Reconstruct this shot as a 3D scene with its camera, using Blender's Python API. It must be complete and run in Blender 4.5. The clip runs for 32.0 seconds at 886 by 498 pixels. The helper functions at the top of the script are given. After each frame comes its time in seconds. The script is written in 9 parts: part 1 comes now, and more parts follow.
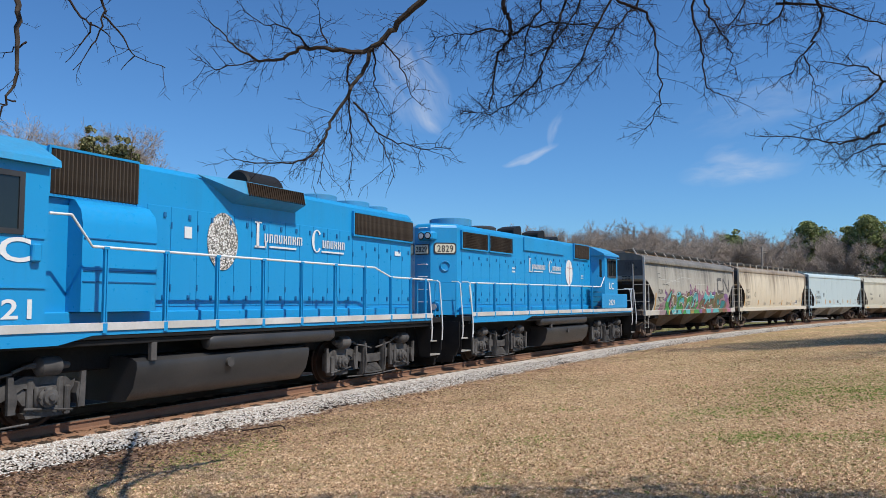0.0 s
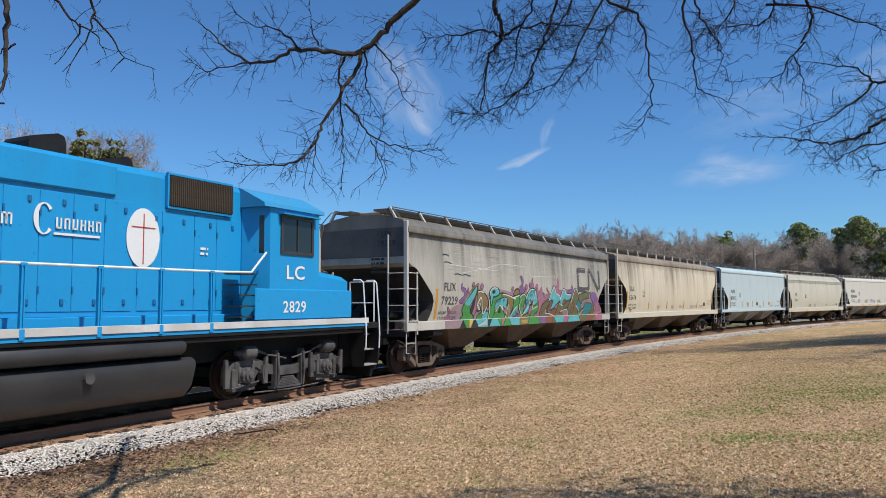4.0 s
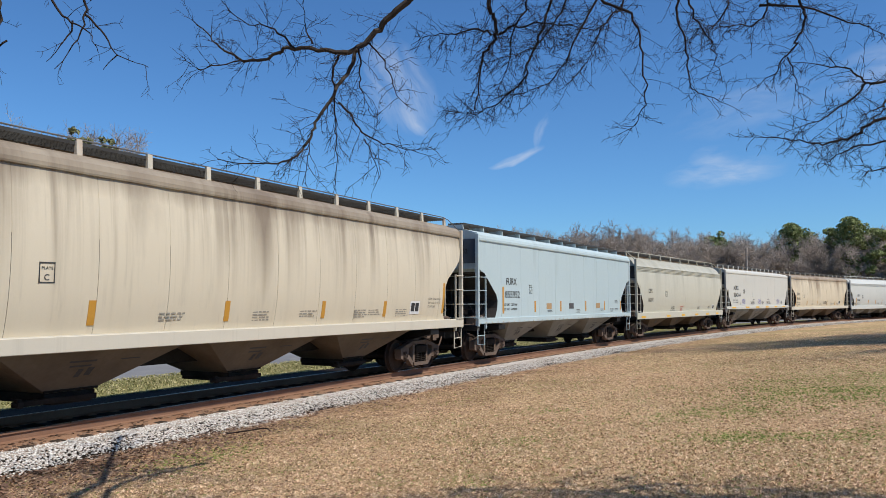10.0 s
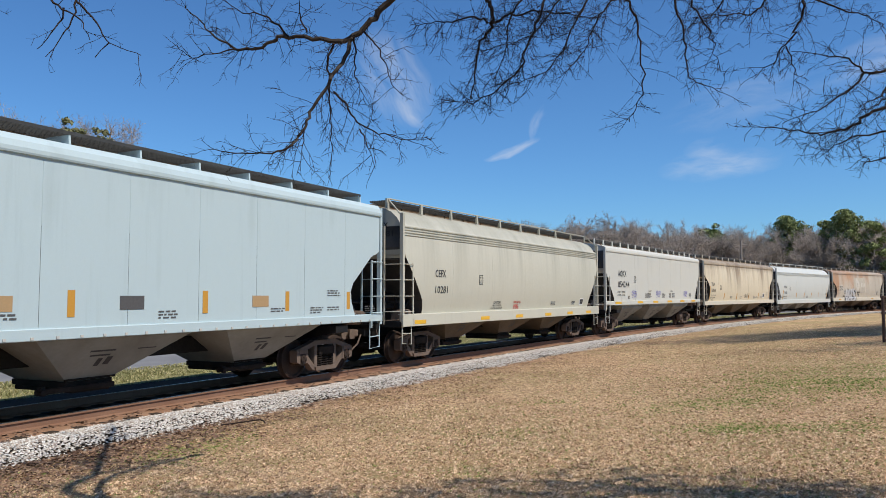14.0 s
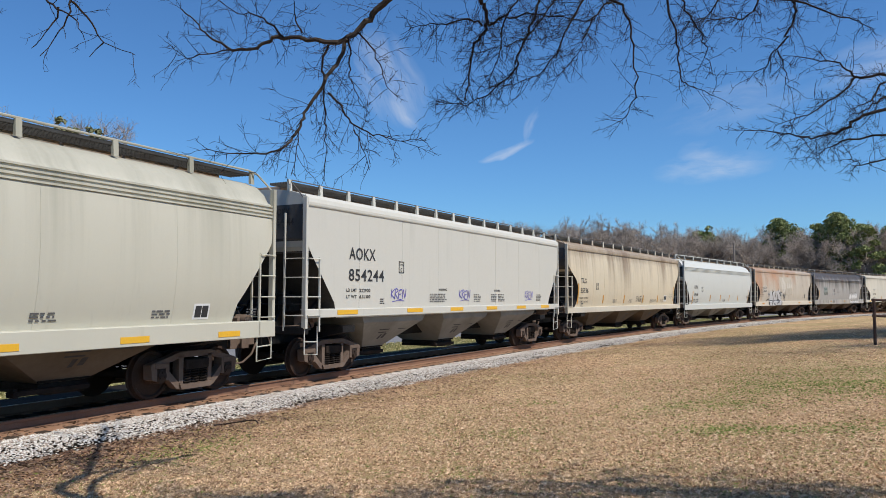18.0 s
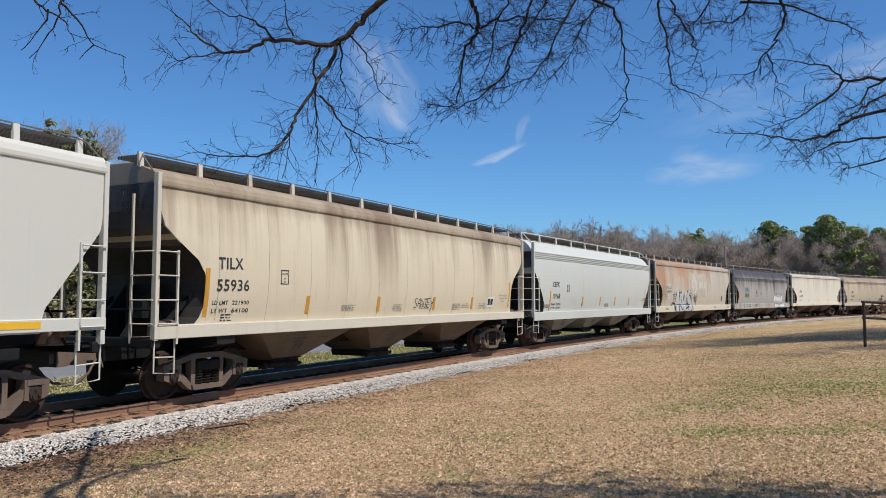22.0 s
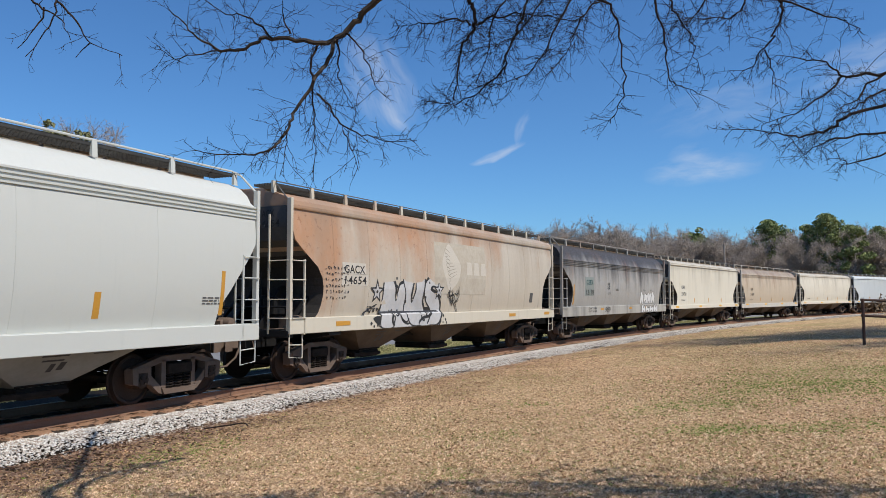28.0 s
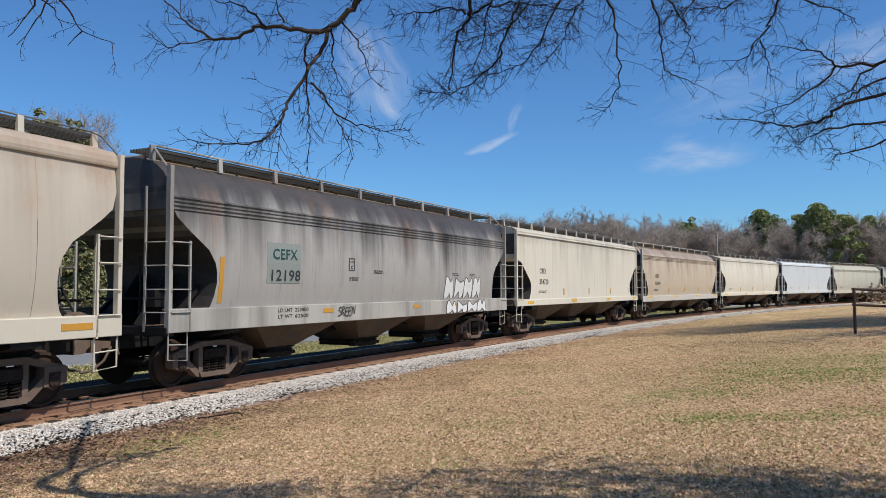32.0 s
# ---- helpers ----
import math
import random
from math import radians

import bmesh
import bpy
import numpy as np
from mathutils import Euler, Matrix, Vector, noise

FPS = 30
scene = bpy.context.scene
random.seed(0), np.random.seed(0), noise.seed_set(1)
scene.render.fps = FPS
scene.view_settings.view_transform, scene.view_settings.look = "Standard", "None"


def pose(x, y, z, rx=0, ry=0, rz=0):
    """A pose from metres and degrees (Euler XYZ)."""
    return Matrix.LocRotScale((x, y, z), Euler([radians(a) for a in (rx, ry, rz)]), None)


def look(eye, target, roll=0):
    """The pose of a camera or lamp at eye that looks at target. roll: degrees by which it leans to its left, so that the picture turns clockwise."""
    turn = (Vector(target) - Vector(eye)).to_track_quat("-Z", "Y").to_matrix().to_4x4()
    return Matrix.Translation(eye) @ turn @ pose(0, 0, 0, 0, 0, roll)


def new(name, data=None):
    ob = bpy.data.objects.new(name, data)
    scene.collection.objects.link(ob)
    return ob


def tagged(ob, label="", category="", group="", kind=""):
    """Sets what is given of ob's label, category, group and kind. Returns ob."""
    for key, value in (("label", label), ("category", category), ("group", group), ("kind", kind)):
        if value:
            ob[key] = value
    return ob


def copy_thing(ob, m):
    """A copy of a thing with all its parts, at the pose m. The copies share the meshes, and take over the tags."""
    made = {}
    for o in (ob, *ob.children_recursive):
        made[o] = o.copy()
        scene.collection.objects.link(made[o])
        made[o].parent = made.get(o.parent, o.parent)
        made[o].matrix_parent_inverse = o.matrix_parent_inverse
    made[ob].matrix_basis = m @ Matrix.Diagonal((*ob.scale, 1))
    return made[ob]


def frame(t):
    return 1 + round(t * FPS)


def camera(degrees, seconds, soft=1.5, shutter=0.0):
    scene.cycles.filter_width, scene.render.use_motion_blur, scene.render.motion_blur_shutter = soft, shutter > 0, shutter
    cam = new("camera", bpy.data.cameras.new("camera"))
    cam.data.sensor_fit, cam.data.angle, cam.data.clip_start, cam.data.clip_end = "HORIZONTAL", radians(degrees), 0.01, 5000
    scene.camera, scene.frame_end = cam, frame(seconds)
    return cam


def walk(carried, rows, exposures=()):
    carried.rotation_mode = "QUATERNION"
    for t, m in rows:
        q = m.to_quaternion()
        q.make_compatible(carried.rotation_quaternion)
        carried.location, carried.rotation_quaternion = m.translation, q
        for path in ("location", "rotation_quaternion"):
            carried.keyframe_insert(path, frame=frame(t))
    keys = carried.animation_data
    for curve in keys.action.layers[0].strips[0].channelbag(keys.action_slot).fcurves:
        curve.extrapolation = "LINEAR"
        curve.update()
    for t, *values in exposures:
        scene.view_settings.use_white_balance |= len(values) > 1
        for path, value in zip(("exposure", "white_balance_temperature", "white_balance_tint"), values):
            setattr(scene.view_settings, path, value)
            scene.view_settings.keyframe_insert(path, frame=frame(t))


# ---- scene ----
EXPO, KELVIN, TINT = -0.05, 6500, 10
# camera: x, y, z, tilt up, pan to the right, lean
cam = camera(60.88, 32.0, soft=0.55)
PATH = [
    (0, -0.0002, -0.0269, 1.9612, 3.983, -1.075, 0.021),
    (0.5, -0.0096, -0.0185, 1.9534, 4.079, -1.251, 0.033),
    (1, -0.0085, -0.0113, 1.9510, 4.127, -1.460, 0.100),
    (1.5, -0.0012, -0.0121, 1.9515, 4.194, -1.392, -0.010),
    (2, 0.0092, -0.0160, 1.9497, 4.232, -1.224, -0.095),
    (2.5, 0.0077, -0.0121, 1.9503, 4.220, -0.985, -0.141),
    (3, 0.0113, -0.0016, 1.9557, 4.183, -0.680, -0.187),
    (3.5, 0.0123, -0.0074, 1.9541, 4.180, -0.672, -0.192),
    (5.5, 0.0144, -0.0150, 1.9499, 4.270, -0.012, -0.294),
    (6, 0.0175, -0.0160, 1.9508, 4.273, 0.031, -0.321),
    (6.5, 0.0180, -0.0010, 1.9569, 4.227, 0.039, -0.314),
    (7, 0.0135, 0.0016, 1.9556, 4.236, 0.060, -0.292),
    (7.5, 0.0138, -0.0005, 1.9520, 4.187, 0.174, -0.239),
    (8, 0.0111, 0.0024, 1.9546, 4.113, 0.176, -0.227),
    (8.5, 0.0057, 0.0028, 1.9544, 4.030, 0.123, -0.138),
    (9, 0.0000, 0.0000, 1.9570, 4.012, -0.000, -0.081),
    (9.5, 0.0025, -0.0015, 1.9554, 4.069, -0.075, -0.059),
    (10, 0.0082, -0.0069, 1.9504, 4.140, -0.060, -0.106),
    (10.5, 0.0065, -0.0136, 1.9481, 4.162, -0.025, -0.148),
    (11, 0.0093, -0.0050, 1.9486, 4.098, -0.118, -0.138),
    (11.5, 0.0205, 0.0159, 1.9485, 4.023, -0.076, -0.115),
    (12, 0.0174, 0.0205, 1.9418, 3.925, -0.221, -0.123),
    (12.5, 0.0133, 0.0335, 1.9385, 3.795, -0.163, -0.174),
    (13, 0.0189, 0.0377, 1.9348, 3.669, 0.004, -0.153),
    (13.5, 0.0145, 0.0412, 1.9382, 3.562, 0.191, -0.142),
    (14, 0.0052, 0.0399, 1.9400, 3.536, 0.297, -0.052),
    (14.5, -0.0021, 0.0389, 1.9401, 3.578, 0.365, -0.045),
    (16.5, 0.0051, 0.0195, 1.9352, 3.630, 0.697, 0.029),
    (17, 0.0044, 0.0263, 1.9407, 3.567, 0.841, 0.140),
    (17.5, 0.0000, 0.0237, 1.9401, 3.597, 0.825, 0.222),
    (18, 0.0082, 0.0143, 1.9378, 3.620, 0.758, 0.169),
    (18.5, 0.0139, 0.0234, 1.9411, 3.627, 0.703, 0.163),
    (19, 0.0169, 0.0244, 1.9417, 3.690, 0.685, 0.163),
    (19.5, 0.0123, 0.0269, 1.9339, 3.723, 0.969, 0.083),
    (20, 0.0113, 0.0325, 1.9386, 3.733, 1.186, 0.044),
    (20.5, 0.0085, 0.0177, 1.9315, 3.778, 1.340, 0.088),
    (21, 0.0136, 0.0124, 1.9342, 3.832, 1.401, 0.099),
    (21.5, 0.0067, 0.0176, 1.9317, 3.828, 1.398, 0.101),
    (22, 0.0140, 0.0170, 1.9376, 3.837, 1.345, 0.072),
    (22.5, 0.0130, 0.0130, 1.9358, 3.844, 1.342, 0.055),
    (23, 0.0061, 0.0265, 1.9346, 3.829, 1.357, 0.108),
    (23.5, 0.0123, 0.0273, 1.9334, 3.840, 1.292, 0.084),
    (24, 0.0091, 0.0240, 1.9285, 3.872, 1.310, 0.020),
    (24.5, 0.0038, 0.0159, 1.9315, 3.861, 1.301, 0.049),
    (25, 0.0086, 0.0234, 1.9285, 3.860, 1.181, 0.052),
    (25.5, 0.0140, 0.0127, 1.9291, 3.859, 1.066, -0.036),
    (27.5, 0.0233, 0.0350, 1.9211, 3.882, 1.284, -0.137),
    (28, 0.0280, 0.0306, 1.9174, 3.826, 1.402, -0.105),
    (28.5, 0.0237, 0.0496, 1.9141, 3.732, 1.515, -0.118),
    (29, 0.0277, 0.0489, 1.9071, 3.543, 1.735, -0.158),
    (29.5, 0.0310, 0.0562, 1.9178, 3.312, 1.923, -0.096),
    (30, 0.0389, 0.0562, 1.9132, 3.104, 2.050, -0.180),
    (30.5, 0.0408, 0.0601, 1.9101, 2.978, 2.166, -0.205),
    (31, 0.0346, 0.0579, 1.9104, 2.966, 2.191, -0.222),
    (31.5, 0.0248, 0.0450, 1.9208, 2.950, 2.046, -0.184),
    (32, 0.0129, 0.0285, 1.9199, 3.027, 1.914, -0.144),
]
walk(cam, [(t, pose(x, y, z, 0, 0, -pan) @ pose(0, 0, 0, 90 + tilt) @ pose(0, 0, 0, 0, 0, roll)) for t, x, y, z, tilt, pan, roll in PATH],
     exposures=[(0, EXPO, KELVIN, TINT), (32, EXPO, KELVIN, TINT)])

# ---- light ----
SUN_FROM = Vector((0.80, -0.60, 0.0)).normalized()
SUN_UP = radians(54.5)
sun = new("sun", bpy.data.lights.new("sun", "SUN"))
sun.data.energy, sun.data.angle, sun.data.color = 5.0, radians(0.53), (1.0, 0.95, 0.87)
sun.matrix_world = look((0, 0, 60), (-SUN_FROM.x * 60, -SUN_FROM.y * 60, 60 - 60 * math.tan(SUN_UP)))
sun.location = (60, -30, 80)


class Nodes:
    """Short hand for wiring a node tree."""

    def __init__(self, tree):
        self.tree = tree
        tree.nodes.clear()

    def add(self, kind, **sets):
        n = self.tree.nodes.new(kind)
        for key, value in sets.items():
            if key in n.inputs:
                if isinstance(value, bpy.types.NodeSocket):
                    self.tree.links.new(value, n.inputs[key])
                else:
                    n.inputs[key].default_value = value
        return n

    def link(self, a, b):
        self.tree.links.new(a, b)

    def noise(self, vec, scale, detail=4.0, rough=0.55, stretch=None):
        if stretch is not None:
            m = self.add("ShaderNodeMapping", Vector=vec)
            m.inputs["Scale"].default_value = stretch
            vec = m.outputs[0]
        n = self.add("ShaderNodeTexNoise", Vector=vec, Scale=scale, Detail=detail, Roughness=rough)
        return n.outputs["Fac"]

    def ramp(self, fac, stops):
        n = self.add("ShaderNodeValToRGB", Fac=fac)
        el = n.color_ramp.elements
        while len(el) < len(stops):
            el.new(0.5)
        for e, (p, c) in zip(el, stops):
            e.position = p
            e.color = (c, c, c, 1) if isinstance(c, (int, float)) else (*c, 1)
        return n.outputs["Color"]

    def mix(self, fac, a, b, mode="MIX"):
        n = self.tree.nodes.new("ShaderNodeMix")
        n.data_type, n.blend_type = "RGBA", mode
        for sock, value in ((n.inputs[0], fac), (n.inputs[6], a), (n.inputs[7], b)):
            if isinstance(value, bpy.types.NodeSocket):
                self.tree.links.new(value, sock)
            elif isinstance(value, (int, float)):
                sock.default_value = value
            else:
                sock.default_value = (*value, 1)
        return n.outputs[2]

    def math(self, op, a, b=0.0, clamp=False):
        n = self.tree.nodes.new("ShaderNodeMath")
        n.operation, n.use_clamp = op, clamp
        for sock, value in ((n.inputs[0], a), (n.inputs[1], b)):
            if isinstance(value, bpy.types.NodeSocket):
                self.tree.links.new(value, sock)
            else:
                sock.default_value = value
        return n.outputs[0]

    def sep(self, vec):
        return self.add("ShaderNodeSeparateXYZ", Vector=vec).outputs


# sky: clear, deep blue, with a few thin wisps
world = bpy.data.worlds.new("world")
scene.world = world
world.use_nodes = True
N = Nodes(world.node_tree)
sky = N.tree.nodes.new("ShaderNodeTexSky")
sky.sky_type, sky.sun_disc = "NISHITA", False
sky.sun_elevation, sky.sun_rotation = SUN_UP, math.atan2(SUN_FROM.x, SUN_FROM.y)
sky.air_density, sky.dust_density, sky.ozone_density = 1.0, 0.3, 2.5
gen = N.add("ShaderNodeTexCoord").outputs["Generated"]
wob = N.add("ShaderNodeTexNoise", Vector=gen, Scale=6.0, Detail=4.0).outputs["Color"]
warped = N.mix(0.07, gen, wob, "ADD")


def wisp(a, b, wide, seed, amount):
    """A thin streak of cloud between two directions of the sky."""
    a, b = Vector(a).normalized(), Vector(b).normalized()
    mid, along = (a + b).normalized(), (b - a).normalized()
    out = along.cross(mid).normalized()
    half = (b - a).length / 2
    off = Vector((0.035, 0.035, 0.035))

    def dot(v):
        n = N.tree.nodes.new("ShaderNodeVectorMath")
        n.operation = "DOT_PRODUCT"
        N.link(warped, n.inputs[0])
        n.inputs[1].default_value = v
        return N.math("ADD", n.outputs["Value"], -off.dot(v))
    x, y, front = dot(along), dot(out), dot(mid)
    ex, ey = N.math("DIVIDE", x, half), N.math("DIVIDE", y, wide)
    rr = N.math("ADD", N.math("MULTIPLY", ex, ex), N.math("MULTIPLY", ey, ey))
    body = N.math("SUBTRACT", 1.0, rr, clamp=True)
    co = N.add("ShaderNodeCombineXYZ", X=N.math("MULTIPLY", x, 7.0), Y=N.math("MULTIPLY", y, 34.0), Z=seed).outputs[0]
    fib = N.add("ShaderNodeTexNoise", Vector=co, Scale=1.0, Detail=7.0, Roughness=0.62).outputs["Fac"]
    fib = N.math("MULTIPLY", N.math("ADD", fib, -0.38, clamp=True), 2.8, clamp=True)
    on = N.math("GREATER_THAN", front, 0.3)
    return N.math("MULTIPLY", N.math("MULTIPLY", N.math("MULTIPLY", body, fib), on), amount)


cloud = wisp((-0.094, 0.94, 0.34), (-0.030, 0.98, 0.225), 0.045, 1.0, 0.60)
for c in (wisp((-0.07, 0.96, 0.27), (-0.022, 0.98, 0.222), 0.012, 5.0, 0.55), wisp((0.050, 0.98, 0.177), (0.140, 0.97, 0.196), 0.0075, 2.3, 0.75), wisp((0.122, 0.97, 0.192), (0.142, 0.96, 0.248), 0.008, 7.3, 0.5),
          wisp((0.26, 0.95, 0.150), (0.42, 0.90, 0.168), 0.020, 3.1, 0.62), wisp((0.27, 0.94, 0.205), (0.46, 0.86, 0.245), 0.028, 0.4, 0.26), wisp((0.43, 0.87, 0.24), (0.60, 0.76, 0.30), 0.035, 4.0, 0.45), wisp((0.30, 0.95, 0.175), (0.36, 0.93, 0.185), 0.012, 8.0, 0.3)):
    cloud = N.math("ADD", cloud, c, clamp=True)
tint = N.mix(1.0, sky.outputs[0], (0.56, 0.95, 1.33), "MULTIPLY")
tone = N.mix(cloud, tint, (7.6, 8.0, 8.6))
bg = N.add("ShaderNodeBackground", Strength=0.100)
N.link(tone, bg.inputs["Color"])
N.link(bg.outputs[0], N.add("ShaderNodeOutputWorld").inputs["Surface"])

# ---- materials ----
def material(name):
    m = bpy.data.materials.new(name)
    m.use_nodes = True
    n = Nodes(m.node_tree)
    b = n.add("ShaderNodeBsdfPrincipled")
    n.link(b.outputs[0], n.add("ShaderNodeOutputMaterial").inputs["Surface"])
    co = n.add("ShaderNodeTexCoord").outputs["Object"]
    return m, n, b, co


def bump(n, b, height, strength, distance):
    k = n.add("ShaderNodeBump", Height=height, Strength=strength, Distance=distance)
    n.link(k.outputs[0], b.inputs["Normal"])


def surface(name, base, other, rough=0.7, metal=0.0, coarse=1.5, fine=30.0, relief=0.3, deep=0.004, vary=0.0):
    """A plain weathered surface: two colours at a coarse and a fine scale, with fine relief."""
    m, n, b, co = material(name)
    a = n.ramp(n.noise(co, coarse, 5), [(0.35, 0.0), (0.68, 1.0)])
    f = n.noise(co, fine, 4, 0.65)
    c = n.mix(a, base, other)
    c = n.mix(n.math("MULTIPLY", f, 0.55), c, [v * 0.55 for v in base])
    if vary:
        r = n.add("ShaderNodeObjectInfo").outputs["Random"]
        v = n.math("ADD", n.math("MULTIPLY", r, vary), 1.0 - vary / 2)
        h = n.add("ShaderNodeHueSaturation", Color=c, Value=v)
        c = h.outputs[0]
    n.link(c, b.inputs["Base Color"])
    b.inputs["Metallic"].default_value = metal
    b.inputs["Specular IOR Level"].default_value = 0.5 if rough < 0.55 else 0.22 if rough < 0.8 else 0.08
    n.link(n.ramp(f, [(0.3, max(rough - 0.12, 0.05)), (0.7, min(rough + 0.12, 1.0))]), b.inputs["Roughness"])
    bump(n, b, f, relief, deep)
    return m


def car_paint(name, base, dirt, dirtiness=0.5, rust=0.0, top=0.3, rough=0.5, stain=(0.20, 0.075, 0.03), runs=0.0, seed=0.0, rust_front=0.0, bloom=(0.34, 0.16, 0.08)):
    """Freight car paint: vertical rain streaks, road dust low down, soot along the roof edge and rust blooms."""
    m, n, b, co = material(name)
    z = n.sep(co)[2]
    streak = n.noise(co, 1.0, 6, 0.6, (1.7, 1.7, 0.10))
    thin = n.noise(co, 1.0, 5, 0.6, (9.0, 9.0, 0.35))
    patch = n.noise(co, 0.55, 5)
    d = n.math("ADD", n.math("MULTIPLY", streak, 0.75), n.math("MULTIPLY", patch, 0.35))
    d = n.math("ADD", d, n.math("MULTIPLY", n.math("SUBTRACT", z, 3.3), 0.10 * top / 0.3))
    edge = 0.78 - 0.33 * dirtiness
    d = n.ramp(d, [(max(edge - 0.10, 0.02), 0.0), (min(edge + 0.22, 0.98), 1.0)])
    c = n.mix(n.math("MULTIPLY", d, min(0.25 + 0.75 * dirtiness, 0.95)), base, dirt)
    t = n.ramp(thin, [(0.58, 0.0), (0.80, 1.0)])
    c = n.mix(n.math("MULTIPLY", t, 0.05 + 0.35 * dirtiness), c, [v * 0.55 for v in dirt])
    if rust:
        r1 = n.noise(co, 1.0, 6, 0.62, (0.55, 0.8, 0.28))
        r1 = n.math("ADD", r1, n.math("MULTIPLY", n.math("SUBTRACT", z, 3.0), 0.07 + 3.0 * rust_front))
        r1 = n.math("ADD", r1, n.math("MULTIPLY", n.sep(co)[0], -rust_front))
        r1 = n.ramp(r1, [(0.62 - 0.22 * rust, 0.0), (0.86 - 0.15 * rust, 1.0)])
        speck = n.ramp(n.noise(co, 7.0, 6, 0.7), [(0.60 - 0.05 * rust, 0.0), (0.68, 1.0)])
        c = n.mix(n.math("MULTIPLY", r1, 0.85), c, bloom)
        c = n.mix(n.math("MULTIPLY", n.math("MULTIPLY", speck, r1), 0.8), c, stain)
    if runs:
        # soot washed down from the roof in long runs
        off = n.add("ShaderNodeMapping", Vector=co)
        off.inputs["Location"].default_value = (seed, 0, 0)
        wide = n.noise(off.outputs[0], 1.0, 3, 0.5, (0.62, 0.0, 0.05))
        slim = n.noise(off.outputs[0], 1.0, 5, 0.65, (3.4, 0.0, 0.10))
        ends = n.noise(off.outputs[0], 1.0, 2, 0.5, (2.2, 0.0, 0.0))
        w = n.ramp(n.math("ADD", n.math("MULTIPLY", wide, 0.6), n.math("MULTIPLY", slim, 0.4)), [(0.47, 0.0), (0.60, 1.0)])
        fall = n.math("ADD", n.math("MULTIPLY", n.math("SUBTRACT", z, 2.1), 0.5), n.math("MULTIPLY", n.math("SUBTRACT", ends, 0.5), 1.6))
        fall = n.ramp(fall, [(0.05, 0.10), (0.85, 1.0)])
        c = n.mix(n.math("MULTIPLY", n.math("MULTIPLY", w, fall), runs), c, dirt)
        c = n.mix(n.math("MULTIPLY", n.ramp(n.math("ADD", n.math("MULTIPLY", n.math("SUBTRACT", z, 3.5), 1.2), n.math("MULTIPLY", slim, 0.6)), [(0.55, 0.0), (1.0, 1.0)]), runs * 0.8), c, dirt)
    grain = n.noise(co, 60.0, 4, 0.7)
    c = n.mix(n.math("MULTIPLY", grain, 0.16), c, [v * 0.6 for v in dirt])
    n.link(c, b.inputs["Base Color"])
    n.link(n.ramp(n.noise(co, 12.0, 4), [(0.3, rough - 0.08), (0.7, rough + 0.15)]), b.inputs["Roughness"])
    dent = n.noise(co, 1.1, 3, 0.5, (1.0, 1.0, 0.6))
    bump(n, b, n.math("ADD", dent, n.math("MULTIPLY", grain, 0.03)), 0.35, 0.03)
    return m


def plain(name, base, rough=0.5, metal=0.0):
    m, n, b, co = material(name)
    f = n.noise(co, 25.0, 4, 0.6)
    n.link(n.mix(n.math("MULTIPLY", f, 0.5), base, [v * 0.6 for v in base]), b.inputs["Base Color"])
    n.link(n.ramp(f, [(0.3, max(rough - 0.1, 0.03)), (0.7, min(1.0, rough + 0.1))]), b.inputs["Roughness"])
    b.inputs["Metallic"].default_value = metal
    return m


def ground_material():
    m, n, b, co = material("dormant lawn")
    big = n.noise(co, 0.14, 5, 0.6)
    mid = n.noise(co, 0.8, 6, 0.65)
    clump = n.noise(co, 11.0, 5, 0.75)
    fine = n.noise(co, 42.0, 4, 0.8)
    c = n.mix(n.ramp(clump, [(0.40, 0.0), (0.62, 1.0)]), (0.24, 0.145, 0.07), (0.70, 0.485, 0.265))
    c = n.mix(n.ramp(fine, [(0.42, 0.0), (0.62, 1.0)]), c, (0.88, 0.64, 0.36))
    c = n.mix(n.math("MULTIPLY", n.ramp(n.noise(co, 26.0, 3, 0.8), [(0.38, 1.0), (0.48, 0.0)]), 0.9), c, (0.13, 0.08, 0.05))
    # russet leaves and needles thicken towards the stones
    reach = n.tree.nodes.new("ShaderNodeAttribute")
    reach.attribute_name = "reach"
    near = n.math("ADD", n.math("MULTIPLY", reach.outputs["Fac"], -0.11), n.math("MULTIPLY", mid, 1.3))
    near = n.ramp(n.math("ADD", near, n.math("MULTIPLY", big, 0.5)), [(0.22, 0.0), (0.55, 1.0)])
    c = n.mix(n.math("MULTIPLY", n.math("MULTIPLY", near, n.ramp(clump, [(0.36, 1.0), (0.62, 0.35)])), 0.6), c, (0.40, 0.235, 0.15))
    red = n.ramp(n.math("ADD", n.noise(co, 0.22, 4), n.math("MULTIPLY", mid, 0.45)), [(0.62, 0.0), (0.82, 1.0)])
    c = n.mix(n.math("MULTIPLY", red, 0.35), c, (0.42, 0.22, 0.125))
    green = n.math("MULTIPLY", n.ramp(n.math("ADD", big, n.math("MULTIPLY", mid, 0.55)), [(0.68, 0.0), (0.86, 1.0)]),
                   n.ramp(clump, [(0.38, 0.1), (0.60, 1.0)]))
    c = n.mix(n.math("MULTIPLY", green, 0.7), c, (0.22, 0.215, 0.07))
    n.link(c, b.inputs["Base Color"])
    b.inputs["Roughness"].default_value = 0.95
    b.inputs["Specular IOR Level"].default_value = 0.1
    bump(n, b, n.math("ADD", clump, n.math("MULTIPLY", fine, 0.5)), 1.0, 0.07)
    return m


LAWN = ground_material()
# near-black so that the bed's colour holds the shade under the train
BALLAST = surface("ballast bed with train shade painted in", (0.016, 0.012, 0.009), (0.032, 0.024, 0.018), 0.9, 0, 3.0, 26.0, 0.8, 0.03)


